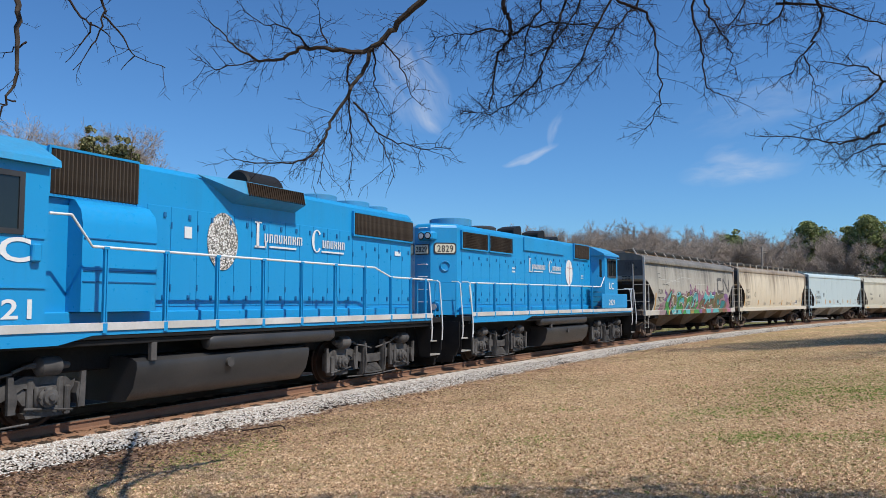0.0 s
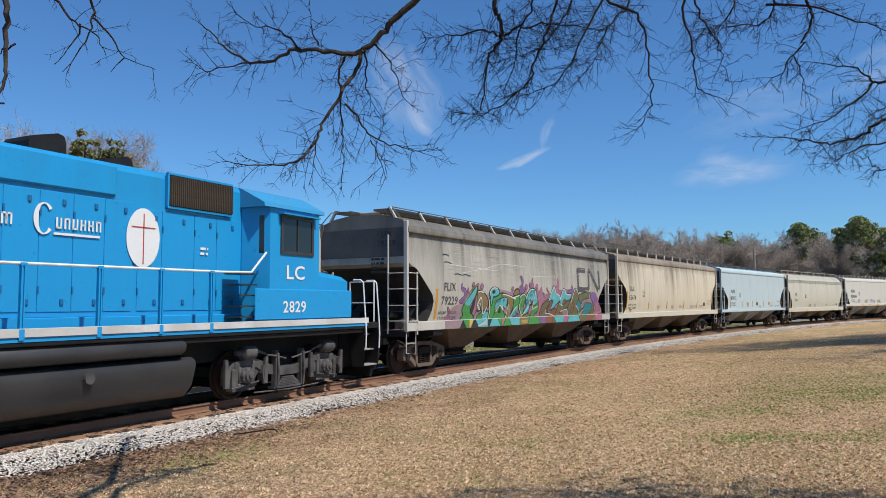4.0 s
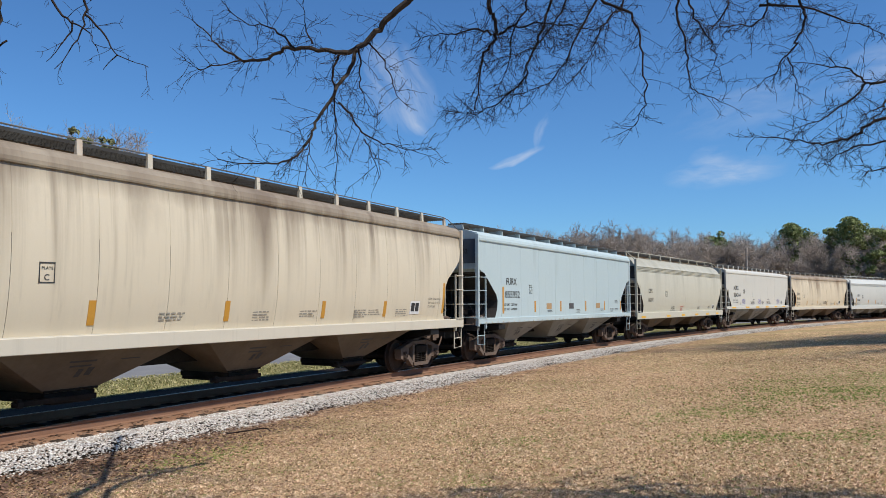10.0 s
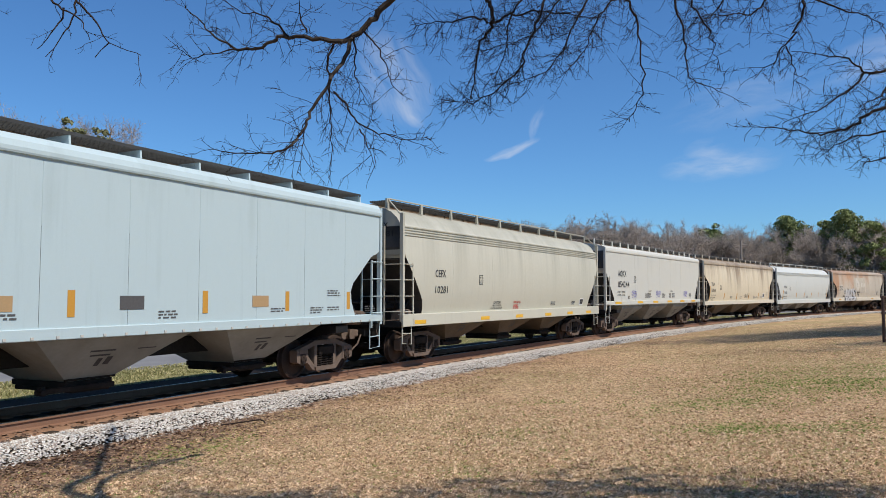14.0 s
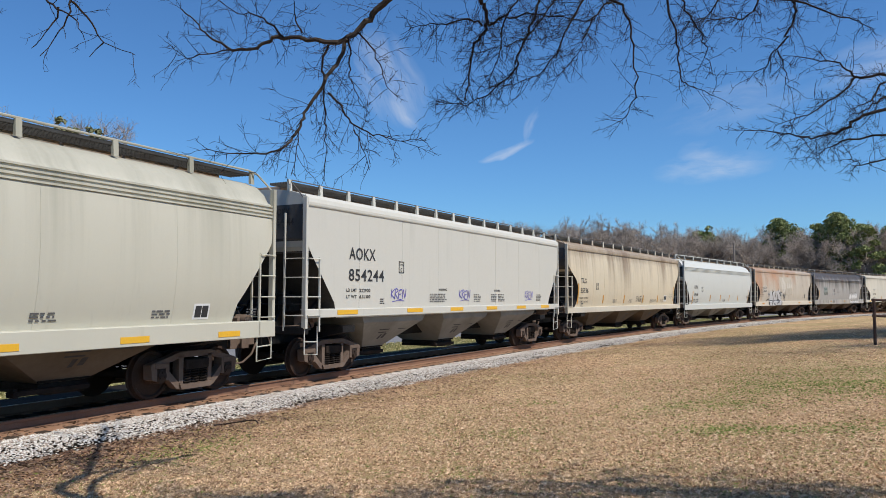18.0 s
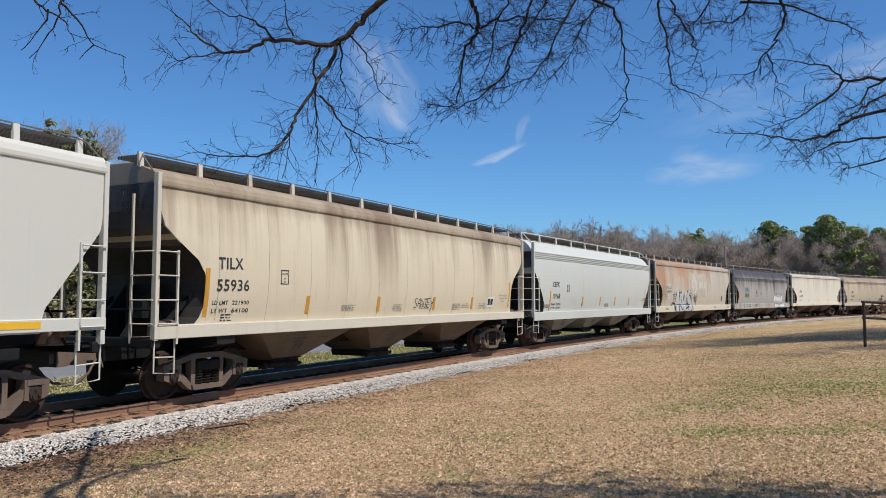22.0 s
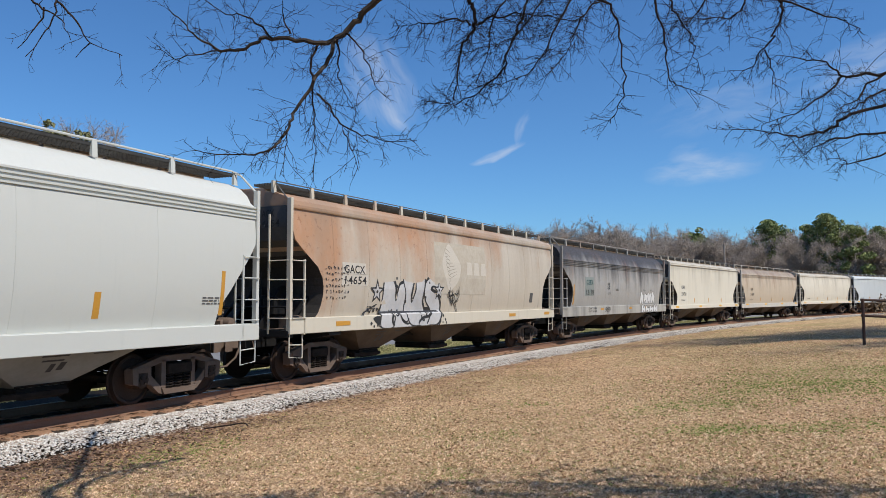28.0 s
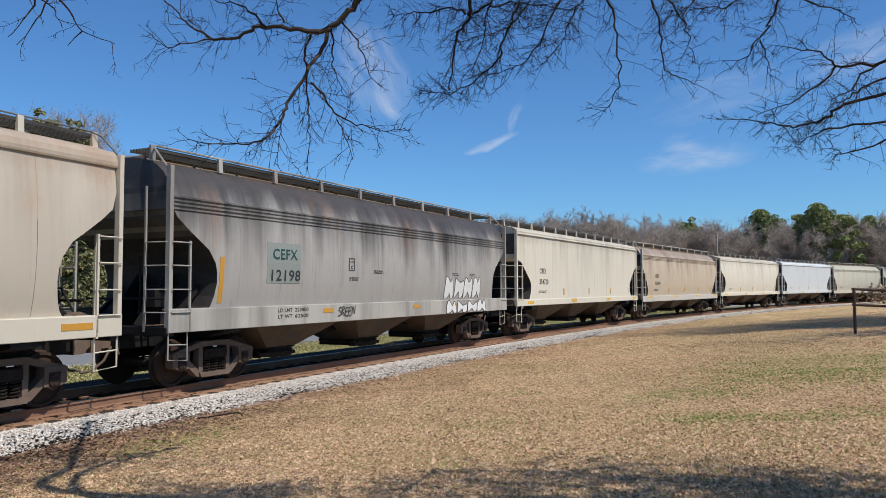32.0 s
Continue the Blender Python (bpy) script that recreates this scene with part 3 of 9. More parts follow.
def lettering(text, x, z, size, mat, parent, y=-1.63, name="lettering", label="", squash=1.0, width=None, face="side", bend=None, align="LEFT", lean=0.0):
    """Flat letters on a vehicle's lawn side ('side', reading along +x) or on its front end ('front'), following its curve."""
    cu = bpy.data.curves.new(name, "FONT")
    cu.body, cu.size, cu.align_x, cu.resolution_u, cu.space_character = text, size, align, 3, 1.08
    cu.shear, cu.offset = lean, 0.016 * size
    ob = bpy.data.objects.new(name, cu)
    scene.collection.objects.link(ob)
    me = bpy.data.meshes.new_from_object(ob.evaluated_get(DEPS()))
    bpy.data.objects.remove(ob)
    bpy.data.curves.remove(cu)
    me.name = name
    xs = [v.co.x for v in me.vertices]
    k = squash if width is None else width / max(max(xs) - min(xs), 1e-4)
    for v in me.vertices:
        a, b = v.co.x * k, v.co.y
        if face == "side":
            zz = z + b
            v.co = (x + a, -(bend(zz) + 0.016) if bend else y, zz)
        else:
            v.co = (y, x - a, z + b)
    me.materials.clear()
    me.materials.append(mat)
    return part(name, me, mat, parent, label)


def bars(x, z, w, rows, parent, mat=None, bend=None, y=-1.63, pitch=0.055, name="stencil_print", label="", seed=1, front=False):
    """Small stencil text too fine to read: rows of short bars."""
    rnd = random.Random(seed)
    m = Mesh()
    for i in range(rows):
        zz, xx = z - i * pitch, x
        end = x + w * rnd.uniform(0.75, 1.0)
        while xx < end:
            d = rnd.uniform(0.05, 0.16)
            yy = -(bend(zz) + 0.016) if bend else y
            e = min(xx + d, end)
            if front:
                m.face([(yy, -xx, zz), (yy, -e, zz), (yy, -e, zz + pitch * 0.5), (yy, -xx, zz + pitch * 0.5)])
            else:
                m.face([(xx, yy, zz), (e, yy, zz), (e, yy, zz + pitch * 0.5), (xx, yy, zz + pitch * 0.5)])
            xx = e + rnd.uniform(0.02, 0.05)
    return tagged(part(name, m, mat or INK, parent, label), kind="stuff")


def plate(x0, x1, z0, z1, parent, mat, name, bend=None, y=-1.63, label="", lift=0.014, nz=4):
    """A thin strip or patch lying on the vehicle's lawn side."""
    m = Mesh()
    zs = [z0 + (z1 - z0) * i / nz for i in range(nz + 1)]
    rings = []
    for zz in zs:
        yy = -(bend(zz) + lift) if bend else y
        rings.append([(x0, yy, zz), (x1, yy, zz), (x1, yy + 0.012, zz), (x0, yy + 0.012, zz)])
    m.loft(rings)
    return part(name, m, mat, parent, label)


# ---- covered hopper cars ----
ROUND = [(1.42, 1.47), (1.7, 1.535), (2.1, 1.59), (2.6, 1.615), (3.1, 1.60), (3.6, 1.56), (4.12, 1.49)]
FLAT = [(1.42, 1.585), (4.12, 1.585)]
END_ROUND = [(1.42, 1.02), (1.6, 1.16), (1.9, 1.26), (2.2, 1.27), (2.45, 1.20), (2.7, 1.02), (2.95, 0.66), (3.25, 0.24), (3.45, 0.12), (4.3, 0.10)]
END_FLAT = [(1.42, 1.22), (1.75, 1.40), (2.05, 1.44), (2.25, 1.34), (2.95, 0.50), (3.05, 0.12), (4.3, 0.10)]
END_CUT = [(1.42, 1.20), (1.75, 1.16), (3.05, 0.14), (3.2, 0.10), (4.3, 0.10)]


def table(rows):
    zs, ys = [r[0] for r in rows], [r[1] for r in rows]
    return lambda z: float(np.interp(z, zs, ys))


DARK_GRATING = surface("dark walkway grating", (0.075, 0.075, 0.072), (0.045, 0.04, 0.036), 0.7, 0.3, 2.0, 40.0, 0.3, 0.002)
# slope sheets: one dark colour for both their grime and the shade they lie in
END_GRIME_SHADE = surface("grimy end paint with shade painted in", (0.035, 0.033, 0.032), (0.07, 0.062, 0.055), 0.7, 0, 1.0, 20.0, 0.3, 0.004)
# end wall paints, darkened to carry the shade of the sunless ends
END_SHADE_GREY = surface("grey end paint darkened as shade", (0.13, 0.125, 0.12), (0.075, 0.07, 0.066), 0.75, 0, 0.9, 14.0, 0.2, 0.003)
END_SHADE_BLUE = surface("blue-grey end paint darkened as shade", (0.14, 0.165, 0.19), (0.09, 0.10, 0.115), 0.75, 0, 0.9, 14.0, 0.2, 0.003)
# road grime, deepened by the sill's shade put into the same colour
BAY_GRIME_SHADE = surface("road-grimed hopper paint with shade painted in", (0.16, 0.125, 0.095), (0.09, 0.068, 0.052), 0.8, 0, 0.9, 12.0, 0.3, 0.004)
# dusty bay paint, its colour lowered to imitate the shade below the sill
BAY_SHADED = surface("dusty hopper paint darkened for shade", (0.19, 0.15, 0.11), (0.12, 0.093, 0.068), 0.8, 0, 0.9, 12.0, 0.3, 0.004)
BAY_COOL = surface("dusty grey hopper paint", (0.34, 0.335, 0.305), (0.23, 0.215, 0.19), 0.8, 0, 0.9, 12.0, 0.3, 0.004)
HATCH = surface("weathered hatch cover", (0.36, 0.33, 0.28), (0.30, 0.16, 0.08), 0.75, 0, 1.5, 25.0, 0.3, 0.004)


def hopper_car(spec):
    """A three-bay covered hopper car, its middle at the origin, +x to its rear, the lawn side at -y."""
    L = spec["length"] - 1.15
    H = L / 2
    body_mat, frame_mat = spec["paint"], spec.get("frame", spec["paint"])
    bend = table(spec["side"])
    inset = table(spec["end"])
    car = thing("covered_hopper_car", spec["label"], "hopper car", group="covered hopper cars of the train")
    # tank: walls, slope sheets and roof in one shell
    ev = spec.get("eave", 4.12)
    zs = [z for z in (1.42, 1.6, 1.8, 2.05, 2.25, 2.45, 2.7, 2.95, 3.1, 3.3, 3.6, 3.9) if z < ev - 0.05] + [ev]
    ring = lambda z: [(-H + inset(z), -bend(z), z), (H - inset(z), -bend(z), z), (H - inset(z), bend(z), z), (-H + inset(z), bend(z), z)]
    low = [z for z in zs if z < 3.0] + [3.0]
    part("slope_sheet", Mesh().loft([ring(z) for z in low]), END_GRIME_SHADE, car, "sloping end sheets, grime and shade in their dark paint")
    part("body", Mesh().loft([ring(3.0)] + [ring(z) for z in zs if z > 3.0]), body_mat, car)
    # upper end walls, plated in a darker paint that stands for their shade
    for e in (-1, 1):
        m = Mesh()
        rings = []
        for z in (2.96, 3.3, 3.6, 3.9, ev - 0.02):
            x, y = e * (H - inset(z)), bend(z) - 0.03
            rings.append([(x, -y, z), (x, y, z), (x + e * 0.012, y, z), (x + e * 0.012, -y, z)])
        part("end_sheet", m.loft(rings), spec.get("end_paint", END_SHADE_GREY), car, "end wall with its shade painted in")
    m = Mesh()
    w0 = bend(ev)
    if ev < 4:
        half = [(w0, ev), (w0 + 0.012, ev + 0.10), (w0 + 0.005, ev + 0.24), (w0 - 0.04, ev + 0.27), (1.44, 3.98), (1.34, 4.15), (1.14, 4.32), (0.85, 4.44), (0.5, 4.50)]
        arch = [(-a, b) for a, b in half] + half[::-1]
    else:
        arch = [(-w0, 4.12), (-w0 - 0.005, 4.20), (-w0 + 0.09, 4.30), (-1.05, 4.43), (-0.55, 4.50), (0.55, 4.50), (1.05, 4.43), (w0 - 0.09, 4.30), (w0 + 0.005, 4.20), (w0, 4.12)]
    m.loft([[(x, a, b) for a, b in arch] for x in (-H + 0.10, -H + 0.14, H - 0.14, H - 0.10)])
    part("roof", m, spec.get("roof", body_mat), car, smooth=True)
    # side sheets, one by one
    n = spec.get("panels", 10)
    step = (2 * H - 0.2) / n
    for sgn in (-1, 1):
        for i in range(n):
            a, b = -H + 0.1 + i * step, -H + 0.1 + (i + 1) * step
            m = Mesh()
            g = 0.0015 if spec.get("ribs") else 0.004
            rings = []
            for z in zs[:-1] + [ev - 0.04]:
                lo, hi = max(a + g, -H + inset(z) + 0.004), min(b - g, H - inset(z) - 0.004)
                lo, hi = min(lo, b - g), max(hi, a + g)
                mid = [(lo + (hi - lo) * k / 4, sgn * (bend(z) + 0.004 + 0.010 * math.sin(math.pi * k / 4) * spec.get("bulge", 0.6)), z) for k in range(5)]
                rings.append(mid + [(hi, sgn * (bend(z) - 0.002), z), (lo, sgn * (bend(z) - 0.002), z)])
            m.loft(rings)
            part("side_sheet", m, body_mat, car, smooth=True)
    # eaves
    for sgn in (-1, 1):
        m = Mesh()
        if spec.get("ribs"):
            y = sgn * (bend(ev) + 0.004)
            for k in range(4):
                z = ev - 0.02 + k * 0.075
                part("eave_rib", Mesh().box(-H + 0.1, H - 0.1, min(y, y + sgn * 0.03), max(y, y + sgn * 0.03), z, z + 0.034), body_mat, car)
            continue
        lip = spec.get("lip")
        if lip:
            z, d = lip
            y = bend(z) + d
            m.prism([(sgn * a, b) for a, b in ((y - d - 0.03, z - 0.01), (y - 0.01, z), (y, z + 0.03), (y, z + 0.09), (y - 0.03, z + 0.19), (bend(4.12) - 0.07, 4.32), (bend(4.12) - 0.1, 4.2))], -H + 0.06, H - 0.06, "x")
        else:
            y = sgn * (bend(4.12) - 0.01)
            m.prism([(y, 4.08), (y + sgn * 0.06, 4.06), (y + sgn * 0.075, 4.085), (y + sgn * 0.06, 4.11), (y, 4.15)], -H + 0.08, H - 0.08, "x")
        part("eave_rail", m, body_mat, car)
    # sills
    zs0, zs1 = spec.get("sill", (1.22, 1.47))
    for sgn in (-1, 1):
        m = Mesh()
        y = sgn * 1.60
        m.box(-H, H, min(y - 0.03, y + 0.03), max(y - 0.03, y + 0.03), zs0, zs1, 0.01)
        m.box(-H, H, min(y, y - sgn * 0.14), max(y, y - sgn * 0.14), zs1 - 0.012, zs1 + 0.008)
        part("side_sill", m, frame_mat, car)
    m = Mesh()
    m.box(-H, H, -0.32, 0.32, 0.78, 1.12, 0.02)
    for x in (-H + 0.1, H - 0.1):
        m.box(x - 0.10, x + 0.10, -1.57, 1.57, 1.06, 1.24, 0.02)
    for x in (-spec["centres"], spec["centres"]):
        m.prism([(-1.57, 1.22), (1.57, 1.22), (1.57, 1.06), (0.5, 0.86), (-0.5, 0.86), (-1.57, 1.06)], x - 0.25, x + 0.25, "x")
    part("underframe", m, spec.get("under", BLACK), car)
    # end structure: sloping braces, platform and brake gear
    for e in (-1, 1):
        m = Mesh()
        x = e * (H - 0.35)
        m.box(min(x, e * (H - 0.14)), max(x, e * (H - 0.14)), -1.5, 1.5, 1.16, 1.20)
        for y in (-0.42, 0.42):
            m.prism([(e * (H - 0.22), 1.2), (e * (H - 1.75), 1.2), (e * (H - 1.55), 1.62), (e * (H - 1.30), 2.25), (e * (H - 1.05), 2.25)], y - 0.025, y + 0.025)
        for y in (-1.1, 1.1):
            m.prism([(e * (H - 0.30), 1.18), (e * (H - 0.42), 1.18), (e * (H - 1.42), 2.05), (e * (H - 1.30), 2.05)], y - 0.04, y + 0.04)
        m.tube([(e * (H - 0.45), -1.2, 1.75), (e * (H - 0.45), 1.2, 1.75)], 0.025, 6)
        m.tube([(e * (H - 0.5), -0.3, 1.2), (e * (H - 0.5), -0.3, 2.6)], 0.025, 6)
        m.tube([(e * (H - 0.55), -1.35, 1.22), (e * (H - 0.62), -0.9, 1.95), (e * (H - 0.62), -0.2, 2.02)], 0.02, 6)
        m.box(min(e * (H - 0.5), e * (H - 0.9)), max(e * (H - 0.5), e * (H - 0.9)), -0.75, -0.35, 1.55, 1.95, 0.04)
        part("end_platform", m, spec.get("under", BLACK), car)
        m = Mesh()
        xx = e * (H - 0.62)
        m.box(xx - 0.16, xx + 0.16, -1.28, -0.88, 1.20, 1.52, 0.03)
        m.lathe([(0.11, -1.42), (0.12, -1.36), (0.12, -1.05), (0.08, -1.0)], (xx, 0, 1.44), "y", 12)
        m.tube([(xx, -1.2, 1.4), (xx + e * 0.25, -1.2, 1.25), (xx + e * 0.3, -0.6, 1.22)], 0.02, 5)
        part("brake_valve", m, spec.get("gear", IRON_RUST), car, smooth=True)
        # corner posts, ladders and stirrups
        for sgn in (-1, 1):
            m = Mesh()
            x, y = e * (H - 0.05), sgn * 1.56
            m.box(x - 0.045, x + 0.045, y - 0.06, y + 0.06, 1.2, 4.26, 0.008)
            part("corner_post", m, spec.get("post", frame_mat), car)
            m = Mesh()
            xo = e * (H - 0.52)
            m.box(xo - 0.02, xo + 0.02, y + sgn * 0.05 - 0.02, y + sgn * 0.05 + 0.02, 1.12, 2.86)
            for z in (1.50, 1.93, 2.38, 2.82):
                m.tube([(x, y + sgn * 0.09, z), (xo, y + sgn * 0.09, z)], 0.014, 6)
            part("side_ladder", m, spec.get("ladder", frame_mat), car)
            m = Mesh()
            yi = sgn * 0.98
            m.box(x + e * 0.04 - 0.02, x + e * 0.04 + 0.02, yi - 0.02, yi + 0.02, 1.14, 3.9 if e * sgn > 0 else 2.9)
            for z in (1.50, 1.93, 2.38, 2.82):
                m.tube([(x + e * 0.06, y, z), (x + e * 0.06, yi, z)], 0.014, 6)
            part("end_ladder", m, spec.get("ladder", frame_mat), car)
            m = Mesh()
            m.tube([(x, y, 1.25), (x, y, 0.62), (xo, y, 0.58), (xo, y, 1.25)], 0.018, 6)
            m.tube([(x, y, 0.90), (xo, y, 0.88)], 0.014, 6)
            part("stirrup", m, spec.get("ladder", frame_mat), car)
        c = part("coupler", COUPLER, None, car)
        c.location.x = e * (H + 0.26)
        if e < 0:
            c.rotation_euler.z = math.pi
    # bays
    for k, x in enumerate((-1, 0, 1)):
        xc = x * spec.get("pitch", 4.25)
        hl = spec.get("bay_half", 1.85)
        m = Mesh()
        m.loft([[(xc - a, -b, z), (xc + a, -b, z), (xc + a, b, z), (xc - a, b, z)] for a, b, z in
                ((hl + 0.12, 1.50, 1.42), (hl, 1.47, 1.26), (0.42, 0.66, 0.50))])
        bay = part("hopper_bay", m, spec.get("bay", BAY_GRIME_SHADE), car)
        m = Mesh()
        slope = lambda zz: -(0.66 + 0.81 * (zz - 0.50) / 0.76) - 0.008
        for q, (dx, z0, z1, w) in enumerate(((-0.42, 1.02, 1.05, 0.5), (-0.36, 0.94, 0.97, 0.4), (-0.15, 0.76, 0.90, 0.10), (0.02, 0.78, 0.92, 0.12), (0.55, 1.02, 1.04, 0.4))):
            m.face([(xc + dx, slope(z0), z0), (xc + dx + w, slope(z0), z0), (xc + dx + w, slope(z1), z1), (xc + dx, slope(z1), z1)])
        tagged(part("bay_stencil", m, INK, bay), kind="stuff")
        m = Mesh()
        m.box(xc - 0.47, xc + 0.47, -0.70, 0.70, 0.41, 0.51, 0.01)
        m.box(xc - 0.38, xc + 0.38, -0.74, 0.74, 0.32, 0.40, 0.01)
        # the gate's long operating bar with its capstan end
        m.box(xc - 1.05, xc + 0.42, -0.82, -0.74, 0.36, 0.45, 0.01)
        m.lathe([(0.02, -0.96), (0.055, -0.95), (0.055, -0.86), (0.03, -0.84), (0.03, -0.74)], (xc - 1.02, 0, 0.41), "y", 10)
        m.box(xc - 1.06, xc - 0.98, -0.92, -0.84, 0.45, 0.50)
        m.tube([(xc - 0.5, -0.72, 0.54), (xc + 0.5, -0.72, 0.54)], 0.02, 5)
        part("outlet_gate", m, spec.get("gate", IRON), bay)
    # roof walk
    for sgn in (-1, 1):
        m = Mesh()
        y0, y1 = sgn * 0.98, sgn * 0.42
        nb = 8
        for j in range(nb):
            y = y0 + (y1 - y0) * j / (nb - 1)
            m.box(-H + 0.1, H - 0.1, y - 0.009, y + 0.009, 4.60, 4.66)
        for x in np.arange(-H + 0.2, H - 0.1, 0.22):
            m.box(x - 0.006, x + 0.006, min(y0, y1), max(y0, y1), 4.615, 4.64)
        part("running_board", m, DARK_GRATING, car)
        cnt = spec.get("stays", 11)
        for i in range(cnt):
            x = -H + 0.12 + (2 * H - 0.24) * i / (cnt - 1)
            m = Mesh()
            if spec.get("stay", "post") == "post":
                m.prism([(sgn * 1.02, 4.70), (sgn * 0.97, 4.70), (sgn * 0.97, 4.42), (sgn * 1.04, 4.40)], x - 0.055, x + 0.055, "x")
            elif spec["stay"] == "slant":
                m.prism([(sgn * 0.98, 4.70), (sgn * 0.92, 4.70), (sgn * 1.14, 4.36), (sgn * 1.20, 4.36)], x - 0.04, x + 0.04, "x")
            else:
                m.prism([(sgn * 0.98, 4.60), (sgn * 0.4, 4.60), (sgn * 0.5, 4.46), (sgn * 1.0, 4.40)], x - 0.02, x + 0.02, "x")
            part("walk_support", m, spec.get("stay_paint", frame_mat), car)
        if spec.get("stay", "post") != "low":
            m = Mesh()
            m.tube([(-H + 0.02, sgn * 1.50, 4.24), (-H + 0.06, sgn * 1.12, 4.62), (-H + 0.2, sgn * 1.0, 4.70), (H - 0.2, sgn * 1.0, 4.70), (H - 0.06, sgn * 1.12, 4.62), (H - 0.02, sgn * 1.50, 4.24)], 0.022 if spec.get("ribs") else 0.014, 6)
            part("edge_rail", m, frame_mat if spec.get("ribs") else GRATING, car)
    m = Mesh()
    k = 0
    x = -H + 0.5
    while x < H - 1.2:
        m.box(x, x + 1.27, -0.40, 0.40, 4.48, 4.64, 0.02)
        m.box(x + 0.55, x + 0.62, -0.42, 0.42, 4.62, 4.66)
        x += 1.32
    part("hatch_cover", m, spec.get("hatch", HATCH), car)
    for e in (-1, 1):
        car_truck(car, e * spec["centres"])
    # markings
    spec["marks"](car, H, bend)
    return car


# paints of the cars
P_GREY = car_paint("grimy grey paint", (0.44, 0.41, 0.345), (0.10, 0.088, 0.07), 0.60, 0.0, 0.5, runs=0.75, seed=12.0)
P_CREAM = car_paint("cream paint", (0.63, 0.55, 0.41), (0.16, 0.115, 0.075), 0.40, 0.0, 0.40, runs=0.8, seed=3.0)
P_CREAM_B = car_paint("stained cream paint", (0.63, 0.54, 0.39), (0.19, 0.125, 0.075), 0.42, 0.0, 0.40, runs=0.7, seed=31.0)
P_BLUE = car_paint("pale blue-grey paint", (0.45, 0.54, 0.55), (0.17, 0.19, 0.17), 0.20, 0.0, 0.15)
P_BEIGE = car_paint("pale beige paint", (0.53, 0.505, 0.41), (0.21, 0.20, 0.145), 0.24, 0.0, 0.20, runs=0.4, seed=70.0)
P_OFF = car_paint("off-white grey paint", (0.56, 0.54, 0.475), (0.27, 0.27, 0.22), 0.16, 0.0, 0.15)
P_WHITE = car_paint("light grey paint", (0.53, 0.53, 0.485), (0.32, 0.35, 0.32), 0.12, 0.0, 0.15)
P_RUST = car_paint("faded pinkish-grey paint streaked with rust", (0.50, 0.44, 0.355), (0.27, 0.20, 0.14), 0.48, 0.60, 0.2, runs=0.45, seed=44.0, rust_front=0.020, bloom=(0.44, 0.21, 0.095))
P_SOOT = car_paint("soot-streaked grey paint", (0.37, 0.35, 0.32), (0.045, 0.038, 0.033), 0.78, 0.12, 0.8, runs=0.95, seed=57.0)
P_IVORY = car_paint("ivory paint", (0.66, 0.61, 0.50), (0.22, 0.18, 0.13), 0.24, 0.0, 0.25, runs=0.4, seed=90.0)
P_TAN = car_paint("dusty tan paint", (0.52, 0.43, 0.32), (0.17, 0.12, 0.085), 0.40, 0.2, 0.4, runs=0.6, seed=80.0)
P_PALE = car_paint("pale grey-blue paint", (0.56, 0.585, 0.58), (0.26, 0.26, 0.24), 0.25, 0.0, 0.25)
F_WHITE = car_paint("dusty white frame paint", (0.58, 0.525, 0.42), (0.22, 0.18, 0.13), 0.30, 0.1, 0.1)
F_GREY = car_paint("dusty grey frame paint", (0.52, 0.49, 0.43), (0.16, 0.13, 0.10), 0.42, 0.25, 0.1)
F_SOOT = car_paint("sooty pale sill paint", (0.42, 0.395, 0.35), (0.07, 0.06, 0.05), 0.72, 0.2, 0.1)
SPRAY_BLUE = plain("violet-blue spray paint", (0.12, 0.10, 0.42), 0.6)
SPRAY_BLACK = plain("black spray paint", (0.025, 0.024, 0.024), 0.55)
SPRAY_WHITE = plain("white spray paint", (0.72, 0.71, 0.69), 0.6)
LETTER_GREY = plain("faded grey stencil paint", (0.085, 0.08, 0.078), 0.65)
TEAL_INK = plain("teal stencil paint", (0.012, 0.07, 0.068), 0.6)
STENCIL = plain("worn brown-grey stencil paint", (0.27, 0.24, 0.19), 0.65)
FADED_FIELD = surface("thin faded paint", (0.50, 0.445, 0.36), (0.44, 0.38, 0.30), 0.7, 0, 3.0, 9.0, 0.0, 0.001)
SPRAY_GREY = surface("pale grey spray paint", (0.55, 0.54, 0.53), (0.43, 0.42, 0.41), 0.6, 0, 1.5, 8.0, 0.0, 0.001)
FADED = plain("faded pale paint", (0.55, 0.50, 0.42), 0.7)
GREEN_PATCH = plain("grey-green patch paint", (0.25, 0.275, 0.25), 0.6)


def tapes(car, H, bend, places, mat, z0=1.62, h=0.42, w=0.13):
    for f in places:
        x = -H + 2 * H * f
        plate(x, x + w, z0, z0 + h, car, mat, "reflective_strip", bend)


def sill_tapes(car, H, places, mat=YELLOW, w=0.75, z=1.30, h=0.11):
    for f in places:
        x = -H + 2 * H * f
        plate(x, x + w, z, z + h, car, mat, "reflective_strip", y=-1.637)


